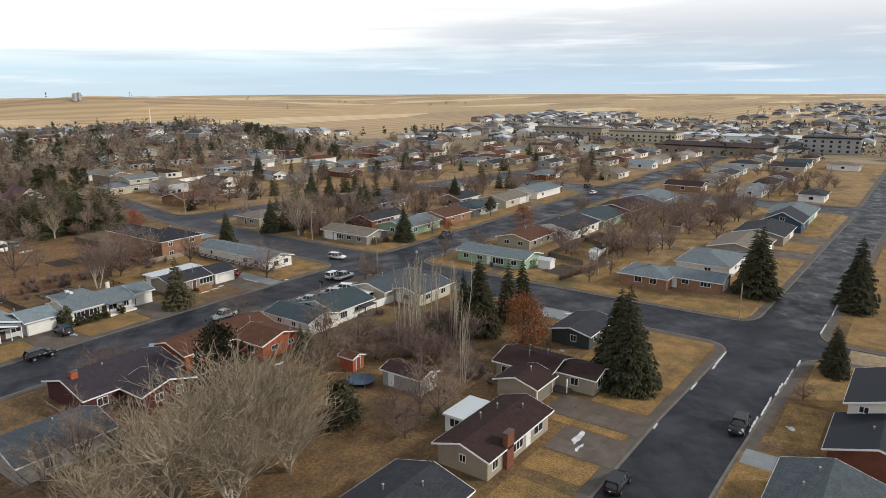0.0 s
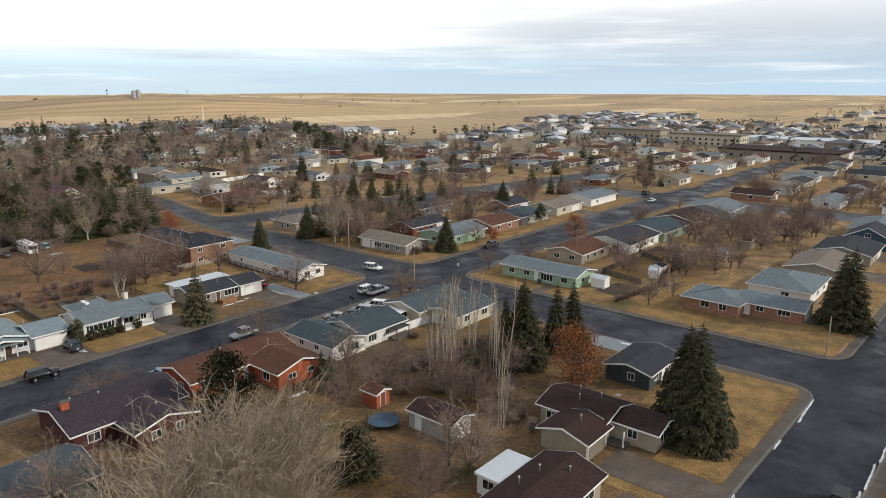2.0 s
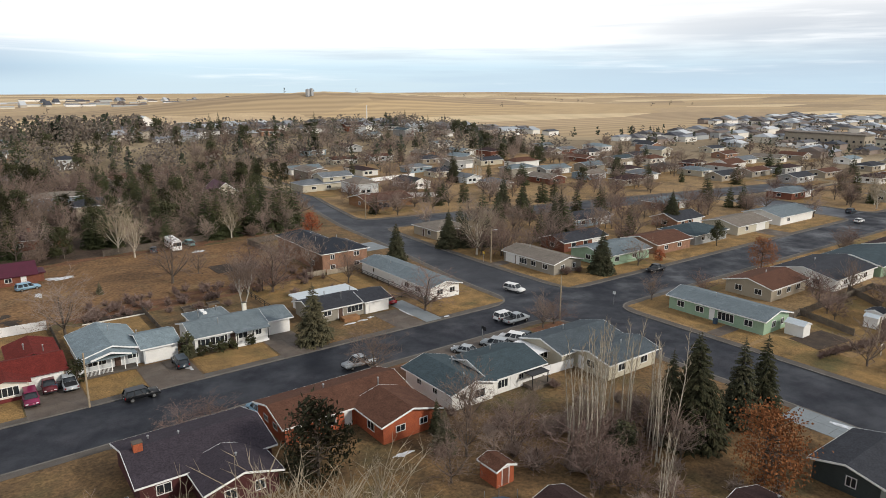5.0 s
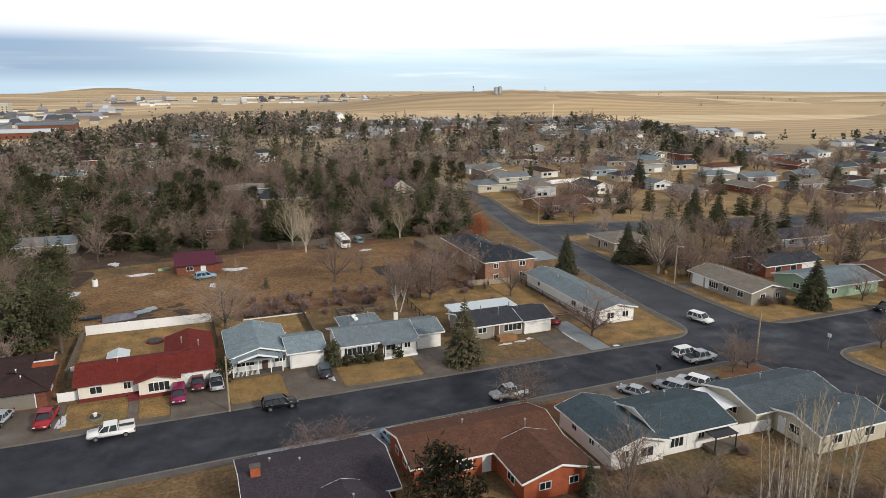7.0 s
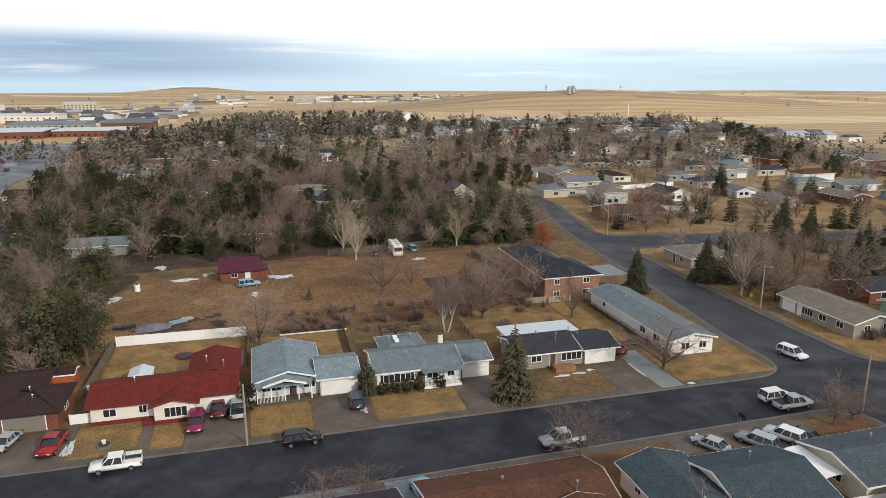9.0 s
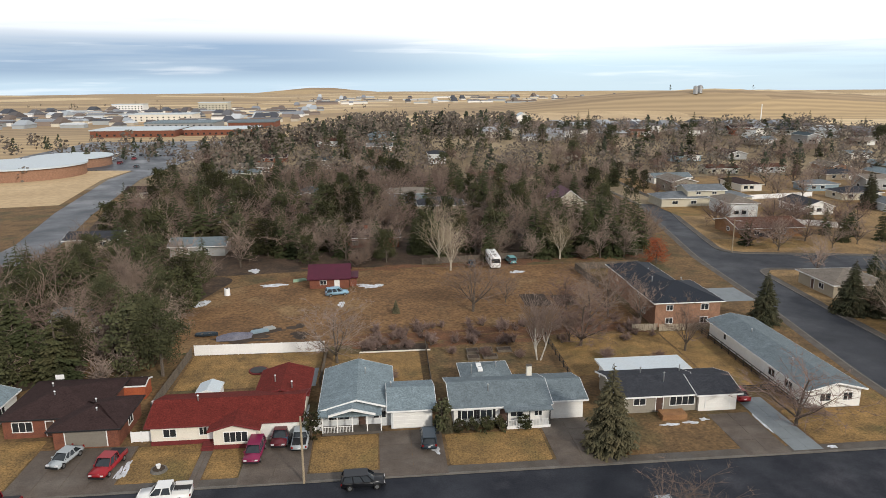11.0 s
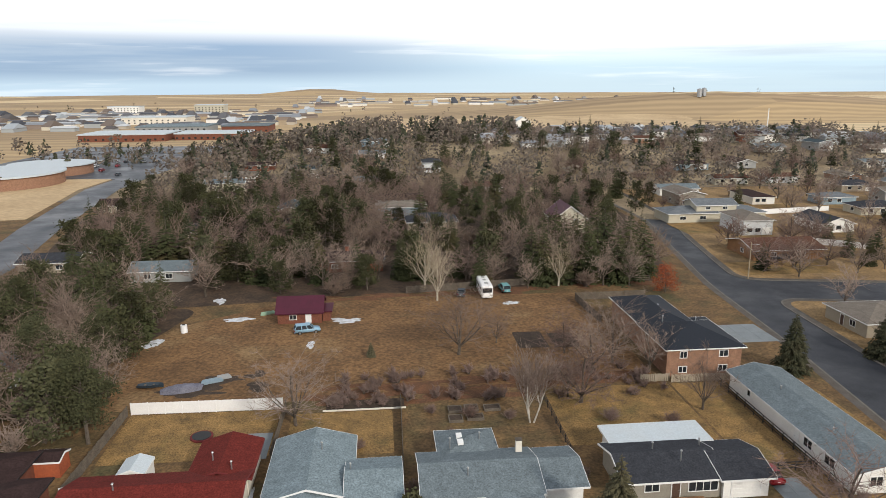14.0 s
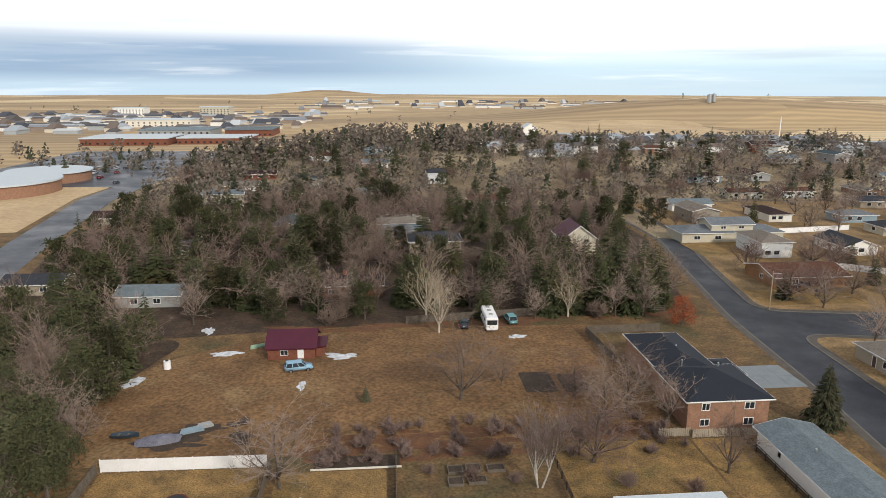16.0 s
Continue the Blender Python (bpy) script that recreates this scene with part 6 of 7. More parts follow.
def car(kind, x, y, rz, color, label, z=0.05, group=""):
    """A parked vehicle, its nose along +x before the turn."""
    L, Wd, H = {"sedan": (4.7, 1.82, 1.45), "suv": (4.9, 1.95, 1.78), "pickup": (5.7, 2.0, 1.88), "van": (4.9, 1.95, 1.8)}[kind]
    c = thing(kind + "_car" if kind != "pickup" else "pickup_truck", x, y, z, label, "car" if kind != "pickup" else "truck", group)
    hl, hw = L / 2, Wd / 2
    belt = 0.98 if kind != "sedan" else 0.88
    if kind == "pickup":
        prof = [(-hl, 0.55), (-hl, 1.12), (-0.75, 1.12), (hl - 1.55, 1.12), (hl - 0.1, 1.0), (hl, 0.85), (hl, 0.42), (-hl, 0.42)]
        cab = [(-0.85, 1.12), (-0.75, H), (0.75, H), (1.45, 1.12)]
    elif kind == "sedan":
        prof = [(-hl, 0.45), (-hl, 0.9), (-hl + 0.7, belt), (hl - 1.3, belt), (hl - 0.15, 0.72), (hl, 0.6), (hl, 0.3), (-hl, 0.3)]
        cab = [(-hl + 0.55, belt), (-1.1, H), (0.45, H), (1.25, belt)]
    else:
        prof = [(-hl, 0.5), (-hl, 1.0), (-hl + 0.1, 1.05), (hl - 1.35, 1.05), (hl - 0.12, 0.92), (hl, 0.75), (hl, 0.38), (-hl, 0.38)]
        cab = [(-hl + 0.08, 1.05), (-hl + 0.4, H), (0.5, H), (1.25, 1.05)]
    bm = bmesh.new()
    lo = [bm.verts.new((u, -hw, v)) for u, v in prof]
    hi = [bm.verts.new((u, hw, v)) for u, v in prof]
    n = len(prof)
    bm.faces.new(lo)
    bm.faces.new(list(reversed(hi)))
    for i in range(n):
        j = (i + 1) % n
        bm.faces.new((lo[i], hi[i], hi[j], lo[j]))
    bmesh.ops.recalc_face_normals(bm, faces=bm.faces[:])
    bmesh.ops.bevel(bm, geom=bm.edges[:], offset=0.13, segments=3, affect="EDGES")
    body = part("body", bm, color, c, smooth=True)
    bm = bmesh.new()
    ins = 0.16
    zs = cab[0][1] - 0.02
    base = [(cab[0][0], -hw + 0.05), (cab[3][0], -hw + 0.05), (cab[3][0], hw - 0.05), (cab[0][0], hw - 0.05)]
    top = [(cab[1][0], -hw + ins + 0.05), (cab[2][0], -hw + ins + 0.05), (cab[2][0], hw - ins - 0.05), (cab[1][0], hw - ins - 0.05)]
    zt = H - 0.07
    b = [bm.verts.new((u, v, zs)) for u, v in base]
    t = [bm.verts.new((u, v, zt)) for u, v in top]
    for i in range(4):
        j = (i + 1) % 4
        bm.faces.new((b[i], b[j], t[j], t[i]))
    bm.faces.new(t)
    bmesh.ops.bevel(bm, geom=[e for e in bm.edges if len(e.link_faces) == 2], offset=0.06, segments=2, affect="EDGES")
    part("cabin_glass", bm, M["glass"], c, smooth=True)
    bm = boxes((top[0][0] - 0.08, top[0][1] - 0.03, zt + 0.002, top[1][0] + 0.06, top[2][1] + 0.03, H))
    bmesh.ops.bevel(bm, geom=bm.edges[:], offset=0.03, segments=1, affect="EDGES")
    roof = part("roof", bm, color, c)
    # pillars from belt to roof
    mids = [0.0, 0.36, 0.68, 1.0] if kind != "pickup" else [0.0, 0.5, 1.0]
    for sgn in (-1, 1):
        for f in mids:
            u0 = cab[0][0] + (cab[3][0] - cab[0][0]) * f
            u1 = cab[1][0] + (cab[2][0] - cab[1][0]) * f
            y0, y1 = sgn * (hw - 0.04), sgn * (hw - ins - 0.04)
            w = 0.06
            bm = bmesh.new()
            vs = [bm.verts.new(p) for p in ((u0 - w, y0, zs), (u0 + w, y0, zs), (u1 + w, y1, zt + 0.01), (u1 - w, y1, zt + 0.01),
                                            (u0 - w, y0 - sgn * 0.04, zs), (u0 + w, y0 - sgn * 0.04, zs), (u1 + w, y1 - sgn * 0.04, zt), (u1 - w, y1 - sgn * 0.04, zt))]
            for f4 in ((0, 1, 2, 3), (4, 5, 6, 7), (0, 1, 5, 4), (1, 2, 6, 5), (2, 3, 7, 6), (3, 0, 4, 7)):
                bm.faces.new([vs[i] for i in f4])
            part("pillar", bm, color, c)
    if kind == "pickup":
        part("bed", boxes((-hl + 0.1, -hw + 0.14, 1.115, -0.95, hw - 0.14, 1.135)), M["black"], c, "dark cargo bed")
    for wx in (-hl * 0.60, hl * 0.63):
        for sgn in (-1, 1):
            bm = bmesh.new()
            bmesh.ops.create_cone(bm, cap_ends=True, segments=16, radius1=0.36, radius2=0.36, depth=0.24, matrix=Matrix.Translation((wx, sgn * (hw - 0.1), 0.36)) @ Matrix.Rotation(math.pi / 2, 4, "X"))
            ty = part("tyre", bm, M["tyre"], c)
            bm = bmesh.new()
            bmesh.ops.create_cone(bm, cap_ends=True, segments=12, radius1=0.22, radius2=0.22, depth=0.05, matrix=Matrix.Translation((wx, sgn * (hw + 0.015), 0.36)) @ Matrix.Rotation(math.pi / 2, 4, "X"))
            part("rim", bm, M["rim"], ty)
    for sgn in (-1, 1):
        part("headlight", boxes((hl - 0.16, sgn * (hw - 0.32) - 0.18, 0.66, hl + 0.015, sgn * (hw - 0.32) + 0.18, 0.8)), M["lamp_clear"], c)
        part("tail_light", boxes((-hl - 0.015, sgn * (hw - 0.16) - 0.1, 0.72, -hl + 0.1, sgn * (hw - 0.16) + 0.1, 0.98)), M["lamp_red"], c)
        part("mirror", boxes((cab[3][0] - 0.35, sgn * (hw + 0.07) - 0.07, belt + 0.05, cab[3][0] - 0.2, sgn * (hw + 0.07) + 0.07, belt + 0.2)), color, c)
    part("bumper", boxes((hl - 0.05, -hw + 0.12, 0.36, hl + 0.07, hw - 0.12, 0.55)), M["black"], c)
    part("plate", boxes((-hl - 0.02, -0.16, 0.62, -hl - 0.005, 0.16, 0.74)), M["trim"], c)
    c.rotation_euler.z = radians(rz)
    return c


WHITE, BLACK, RED, SILVER = paint("white", (0.75, 0.75, 0.74)), paint("black", (0.012, 0.013, 0.016)), paint("red", (0.28, 0.012, 0.018)), paint("silver", (0.36, 0.39, 0.41))
MAGENTA, LBLUE, DBLUE, MAROON, TEALP = paint("magenta", (0.20, 0.012, 0.06)), paint("light_blue", (0.25, 0.42, 0.55)), paint("dark_blue", (0.03, 0.045, 0.06)), paint("maroon", (0.11, 0.015, 0.022)), paint("teal", (0.12, 0.32, 0.34))
car("suv", 4.9, 91.8, 2, BLACK, "black estate car parked along the kerb with pale side bars")
truck = car("pickup", -16.6, 91.5, 182, WHITE, "white pickup with service boxes parked along the kerb")
for y0 in (-1.0, 0.76):
    part("service_box", boxes((-2.8, y0, 1.125, -1.0, y0 + 0.24, 1.5)), WHITE, truck)
part("ladder_rack", boxes((-2.7, -0.95, 1.52, -1.1, -0.9, 1.56), (-2.7, 0.9, 1.52, -1.1, 0.95, 1.56)), M["metal"], truck)
car("pickup", -34.5, 91.2, 182, RED, "red pickup with a dark bed cover on the street")
car("pickup", -25.0, 98.4, 262, RED, "red pickup parked on the concrete driveway", 0.18)
car("sedan", -30.8, 100.6, 255, SILVER, "silver car parked on the concrete driveway", 0.18)
car("suv", -8.3, 99.5, 268, MAGENTA, "magenta estate car parked on the driveway", 0.18)
car("suv", -5.6, 102.9, 268, MAROON, "dark red car parked close to the garage", 0.18)
car("pickup", -3.0, 102.2, 90, SILVER, "silver pickup parked nose-in on the driveway", 0.18)
car("suv", 13.0, 100.5, 88, DBLUE, "black off-road car parked before the garage", 0.18)
car("sedan", 57.9, 108.5, 90, RED, "red car under the carport side", 0.18)
car("suv", 16.9, 76.6, 96, LBLUE, "light blue estate car parked on the driveway", 0.18)
car("pickup", 36.4, 83.0, 182, SILVER, "silver pickup with snow on it parked along the kerb")
car("sedan", 53.6, 76.9, 118, SILVER, "silver-blue saloon parked beside the white house", 0.18)
car("sedan", 51.4, 73.1, 20, WHITE, "white saloon parked close to the house wall", 0.18)
car("sedan", 54.4, 73.0, 112, MAROON, "dark red car parked between the others", 0.18)
car("van", 59.5, 76.0, 116, SILVER, "grey minivan parked on the driveway", 0.18)
car("suv", 63.8, 76.3, 116, WHITE, "white off-road car with snow on its roof", 0.18)
car("sedan", 66.2, 75.9, 112, DBLUE, "dark blue saloon parked by the pavement", 0.18)
car("suv", 70.9, 86.1, 2, WHITE, "white estate car on the street near the crossing")
car("pickup", 71.6, 83.6, 2, SILVER, "silver pickup parked along the kerb near the crossing")
car("suv", 84.9, 98.8, 284, WHITE, "white estate car on the side street at the crossing")
car("pickup", 124.4, 90.6, 182, BLACK, "black pickup parked along the kerb further up the street")
car("suv", 47.6, -12.9, 180, BLACK, "black car parked along the southern street")
car("suv", 25.0, -4.7, 2, BLACK, "black estate car parked along the southern street")
car("suv", -1.8, 164.4, 12, LBLUE, "light blue old estate car beside the cabin")
car("van", 118, 206.5, 180, DBLUE, "dark blue van parked near the junction")
car("sedan", 230, 88.5, 0, WHITE, "white car on the wet street further up")
car("suv", 246, 98, 0, DBLUE, "dark van at the next crossing")


# ---- lawns, drives, walks ----
def lawn(x0, y0, x1, y1, mat="lawn", z=0.172, label="golden dormant front lawn", r=0.6):
    slab("lawn", outline(rect(x0, y0, x1, y1), r), 0.1, z, M[mat], label)


def drive(x0, y0, x1, y1, mat="drive", z=0.180, label="damp brownish concrete driveway"):
    n = max(1, round(abs(y1 - y0) / 3.2)) if abs(y1 - y0) > abs(x1 - x0) else max(1, round(abs(x1 - x0) / 3.2))
    d = thing("driveway", (x0 + x1) / 2, (y0 + y1) / 2, 0, label, "driveway", "", "structure")
    hx, hy = (x1 - x0) / 2, (y1 - y0) / 2
    for i in range(n):
        if hy > hx:
            a, b = -hy + 2 * hy * i / n + 0.02, -hy + 2 * hy * (i + 1) / n - 0.02
            for u, v in ((-hx, -0.015), (0.015, hx)):
                part("panel", boxes((u, a, 0.05, v, b, z)), M[mat], d)
        else:
            a, b = -hx + 2 * hx * i / n + 0.02, -hx + 2 * hx * (i + 1) / n - 0.02
            for u, v in ((-hy, -0.015), (0.015, hy)):
                part("panel", boxes((a, u, 0.05, b, v, z)), M[mat], d)


for a in ((-60, 94.8, -35.2, 106), (-23.0, 94.8, -15.1, 103.1), (-13.6, 94.8, -9.6, 101.4), (-1.4, 94.8, 6.6, 103.2), (15.2, 94.8, 27.6, 102.2), (61.6, 94.8, 78.4, 103.8), (73.6, 103.8, 78.6, 131),
          (-23.6, 119.2, -2.4, 132.4), (-0.6, 118.6, 13.6, 130.6), (36.5, 118.0, 56.8, 135.2), (57.2, 112, 64.4, 135)):
    lawn(*a)
lawn(36.8, 94.8, 50.8, 101.4, "yard", label="thin patchy olive lawn with snow remains")
for a in ((-35.0, 93.2, -23.2, 103.4), (-9.4, 93.2, -1.6, 103.2), (6.8, 93.2, 14.8, 103.8), (28.0, 93.2, 34.4, 104.8), (51.2, 93.2, 56.9, 103.8)):
    drive(*a)
drive(57.4, 93.6, 61.2, 108, "slab_grey", label="pale grey concrete slab beside the house")
drive(-15.0, 93.2, -13.7, 101.2, label="narrow concrete path to the front steps")
# corner lots and the far side of the side street
for a in ((96.4, 50.5, 102.0, 77.0), (102.0, 71.8, 128, 77.2), (95.6, -3.2, 104.4, 49.5), (104.4, 27.6, 130, 36.5), (104.8, -4.0, 140, 4.6), (96.6, 93.6, 100.4, 113.0), (100.4, 93.6, 136, 101.8), (110.8, 101.8, 116.5, 120), (97.0, 122, 134, 147),
          (52.2, -1.9, 77.8, 15.0), (44.0, -1.6, 52.0, 7.0), (140, 72, 232, 77.2), (138, 93.6, 232, 100), (140.4, -4.6, 232, 1.4), (113, 37.5, 150, 52), (101.5, 193, 126, 205), (108, 240, 148, 256.5)):
    lawn(*a)
for a in ((13, -1.4, 20.0, 6.6), (22.4, -1.4, 27.6, 6.8), (35.3, -1.4, 37.2, 11.0), (47, -22.3, 60, -16.9), (28, -19.6, 41.8, -14.6), (61, -40, 80, -17.9), (92, -50, 180, -20.6), (-20, -40, 26, -13.8)):
    lawn(*a)
for a in ((28.0, -2.6, 35.0, 6.6), (37.4, -2.6, 43.6, 11.4), (100.6, 117.4, 96.2, 120.6), (95.8, 55.4, 102.4, 58.2), (111, -3.6, 117, 5.0), (153, -5.8, 163, 4.4), (176, -7.2, 186, 2.9), (187, 101, 195, 93)):
    x0, x1 = sorted((a[0], a[2]))
    y0, y1 = sorted((a[1], a[3]))
    drive(x0, y0, x1, y1)
drive(38.6, -22.5, 42.6, -14.9, "slab_grey")
drive(13.2, 74.6, 18.0, 80.2, "slab_grey", label="pale concrete driveway beside the dark-roofed house")
drive(0.4, 74.4, 10.4, 80.2, "slab_grey", label="wide concrete driveway with joints")
drive(49.2, 72.4, 69.2, 80.2, label="wide shared driveway full of parked cars")
drive(74.2, 20.0, 79.4, 33.0, "slab_grey", label="icy pale driveway off the side street")
lawn(20.0, 75.4, 35.5, 79.8, "yard", label="rough brown verge along the street")
lawn(70.5, 72, 78.5, 79, "leafmulch", label="red-brown leaf-covered corner verge")
lawn(36.5, 74.5, 48.8, 79.2, "leafmulch", label="red-brown leaf-covered verge")
lawn(-60, 60, -16, 78, "yard", label="rough brown grass beside the street")

# the dry field behind the houses
slab("field", outline([(-30, 134.0), (56, 136.5), (56.5, 184), (10, 183.5), (-12, 181), (-27, 170), (-33, 155)], 4), 0.1, 0.158, M["field"], "dry brown grass field behind the houses")
rf = random.Random(19)
for i in range(34):
    x, y = rf.uniform(4, 55), 137.2 + rf.gauss(0, 2.2)
    slab("leaf_litter", blob(x, y, rf.uniform(1.2, 4.5), rf.uniform(0.5, 1.4), 700 + i, 34, 0.6), 0.1, 0.160 + i * 0.0004, M["leafmulch"], "patch of reddish leaf litter", "", "leaf litter")
for i in range(24):
    x = rf.uniform(-10, 74)
    slab("leaf_litter", blob(x, 185.5 + rf.gauss(0, 1.5) + max(0, x - 20) * 0.06, rf.uniform(2, 5), rf.uniform(0.5, 1.3), 800 + i, 34, 0.6), 0.1, 0.1745 + i * 0.0004, M["leafmulch"], "patch of reddish leaf litter", "", "leaf litter")
for i in range(9):
    slab("bare_soil", blob(-16 + rf.gauss(0, 5), 141 + rf.gauss(0, 2), rf.uniform(1.5, 4), rf.uniform(0.8, 1.8), 900 + i, 34, 0.5), 0.1, 0.1602 + i * 0.0004, M["soil"], "patch of bare dark soil", "", "soil")
for a in ((36.8, 152.0, 42.2, 160.0), (43.3, 151.7, 47.8, 158.8)):
    slab("garden_bed", outline(rect(*a), 0.4), 0.1, 0.2, M["soil"], "dark tilled garden plot in the field")
slab("garden_bed", outline(rect(4.0, 131.2, 15.4, 134.2), 0.4), 0.1, 0.2, M["soil"], "dark tilled garden bed behind the lawn")
tagged(part("edging", boxes((3.6, 130.9, 0.1, 15.6, 131.1, 0.34))
            , M["cream"]), "pale timber edging of the garden bed", "edging", "", "structure")
for i, (x, y) in enumerate(((22.4, 126.6), (25.2, 126.8), (25.0, 129.6), (28.0, 129.4), (22.6, 129.4))):
    t = thing("raised_bed", x, y, 0.15, "wooden raised bed filled with dark soil", "garden bed", "raised beds")
    w, d = (1.2, 0.8) if i % 2 else (1.0, 0.9)
    for b in ((-w, -d, 0, w, -d + 0.12, 0.4), (-w, d - 0.12, 0, w, d, 0.4), (-w, -d + 0.12, 0, -w + 0.12, d - 0.12, 0.4), (w - 0.12, -d + 0.12, 0, w, d - 0.12, 0.4)):
        part("board", boxes(b), M["wood"], t)
    part("soil", boxes((-w + 0.13, -d + 0.13, 0, w - 0.13, d - 0.13, 0.32)), M["soil"], t)


# ---- fences ----
def fence(label, x0, y0, x1, y1, ht, mat, step=2.4, picket=0.0, z=0.15, rails=False):
    L = math.hypot(x1 - x0, y1 - y0)
    f = thing("fence", x0, y0, z, label, "fence")
    n = max(1, round(L / step))
    s = L / n
    board = None
    for i in range(n + 1):
        part("post", boxes((i * s - 0.06, -0.06, -0.3, i * s + 0.06, 0.06, ht + 0.1)), M[mat], f)
    for i in range(n):
        if rails:
            for h in (0.35, 0.7, 1.05):
                part("rail", boxes((i * s + 0.07, -0.025, ht * h - 0.06, (i + 1) * s - 0.07, 0.025, ht * h + 0.06)), M[mat], f)
        elif picket:
            k = int(s / picket)
            for j in range(k):
                if board is None:
                    board = part("board", boxes((0, -0.02, 0.05, 0.82 * (s - 0.14) / k, 0.02, ht)), M[mat], f)
                    b = board
                else:
                    b = new("board", board.data)
                    b.parent = f
                b.location = (i * s + 0.07 + j * (s - 0.14) / k, 0.012 * ((j * 5) % 3 - 1), 0.03 * ((j * 7) % 4 - 2))
        else:
            part("panel", boxes((i * s + 0.07, -0.025, 0.06, (i + 1) * s - 0.07, 0.025, ht - 0.04), (i * s + 0.07, -0.04, ht - 0.04, (i + 1) * s - 0.07, 0.04, ht + 0.03)), M[mat], f)
    f.rotation_euler.z = math.atan2(y1 - y0, x1 - x0)
    return f


fence("white vinyl privacy fence behind the red-roofed house", -23.6, 132.8, -2.2, 132.4, 1.8, "vinyl")
fence("weathered grey board fence beside the yard", -24.4, 112.4, -24.0, 132.4, 1.6, "wood", picket=0.2)
fence("dark board fence between two back gardens", -1.9, 118.4, -1.7, 132, 1.5, "wood", picket=0.2)
fence("dark board fence between two back gardens", 14.6, 113, 14.9, 133, 1.2, "wood", picket=0.25)
fence("thin dark wire fence beside the lawn", 36.0, 114, 36.2, 134, 1.1, "black", rails=True)
fence("thin black metal fence beside the lawn", 64.6, 104.5, 64.6, 135.6, 1.1, "black", rails=True)
fence("thin black metal fence beside the drive", 57.4, 109.5, 64.4, 109.5, 1.1, "black", rails=True)
fence("low tan board fence behind the brick house", 52.8, 136.0, 57.4, 135.9, 1.3, "tan", picket=0.3)
fence("low tan board fence behind the brick house", 57.6, 135.4, 72.0, 135.2, 1.3, "tan", picket=0.3)
fence("weathered board fence around the brick house's yard", 54.3, 178.0, 55.2, 163.0, 1.7, "wood", picket=0.22)
fence("weathered board fence around the brick house's yard", 54.4, 178.2, 70, 178.6, 1.7, "wood", picket=0.22)
fence("weathered board fence along the wood's edge", 18, 187.0, 52, 191.5, 1.7, "wood", picket=0.24)
fence("post and rail fence along the wood's edge", 52.5, 191.2, 76, 190.6, 1.3, "wood", rails=True)
fence("white vinyl gate fence beside the house", -24.4, 104.4, -21.9, 104.4, 1.4, "vinyl", 1.2)
fence("white vinyl fence beside the porch house", -2.9, 104.8, -0.7, 104.8, 1.5, "vinyl", 1.1)
fence("white board fence between two houses", 57.4, 62.0, 63.8, 61.6, 1.6, "vinyl", 1.6)
fence("tall weathered board fence behind the brown-roofed house", 111.8, 52.6, 150, 52.0, 1.5, "wood", picket=0.28)
fence("tall weathered board fence beside the lawn", 150, 40, 150, 52, 1.5, "wood", picket=0.28)
fence("white vinyl fence behind far houses", 148, 268, 176, 272, 1.8, "vinyl", 3)
fence("white vinyl fence behind far houses", 132, 226, 150, 214, 1.8, "vinyl", 3)

# ---- porches ----
p = thing("porch", 3.3, 104.4, 0.15, "white railed front porch with posts beside the steps", "porch")
part("floor", boxes((-3.8, -1.0, -0.1, 3.9, 0.95, 0.35)), M["concrete"], p)
for x in (-3.7, -1.8, 0.1, 2.0, 3.8):
    part("post", boxes((x - 0.07, -0.98, 0.35, x + 0.07, -0.84, 2.65)), M["trim"], p)
for a, b in ((-3.6, -1.9), (-1.7, 0.0)):
    part("railing", boxes((a, -0.94, 1.15, b, -0.88, 1.22), *[(a + k * (b - a) / 9 + 0.05, -0.93, 0.36, a + k * (b - a) / 9 + 0.1, -0.89, 1.15) for k in range(9)]), M["trim"], p)
c = HOUSE_A.location
pr = bmesh.new()
extrude_profile(pr, [(0.4, 2.95), (3.4, 3.75), (6.4, 2.95), (6.4, 2.75), (3.4, 3.5), (0.4, 2.75)], "y", -2.1, 1.6)
bmesh.ops.translate(pr, verts=pr.verts[:], vec=(-c.x, 105.3 - c.y - 0.2, 0))
part("pediment", pr, M["trim"], HOUSE_A, "white pediment over the porch")
bm = bmesh.new()
extrude_profile(bm, [(0.3, 3.0), (3.4, 3.85), (6.5, 3.0), (6.5, 2.96), (3.4, 3.76), (0.3, 2.96)], "y", -2.0, 4.0)
bmesh.ops.translate(bm, verts=bm.verts[:], vec=(-c.x, 105.3 - c.y - 0.05, 0))
part("porch_roof", bm, M["r_blue"], HOUSE_A)
part("canopy", boxes((-1.05 - c.x, 103.1 - c.y, 2.66, 7.2 - c.x, 105.4 - c.y, 2.84)), M["r_blue"], HOUSE_A)
p = thing("porch", 26.4, 103.4, 0.15, "white veranda with dark posts and picket railing", "porch")
part("floor", boxes((-3.0, -0.8, -0.1, 2.8, 0.75, 0.4)), M["trim"], p)
for x in (-2.95, 0.0, 2.7):
    part("post", boxes((x - 0.06, -0.78, 0.4, x + 0.06, -0.66, 2.6)), M["black"], p)
for a, b in ((-2.85, -0.1), (0.1, 2.6)):
    part("railing", boxes((a, -0.75, 1.2, b, -0.69, 1.27), *[(a + k * (b - a) / 13 + 0.04, -0.74, 0.41, a + k * (b - a) / 13 + 0.09, -0.7, 1.2) for k in range(13)]), M["trim"], p)
bm = boxes((-3.3, -1.2, 2.62, 3.0, 0.8, 2.78))
part("roof", bm, M["r_slate"], p)
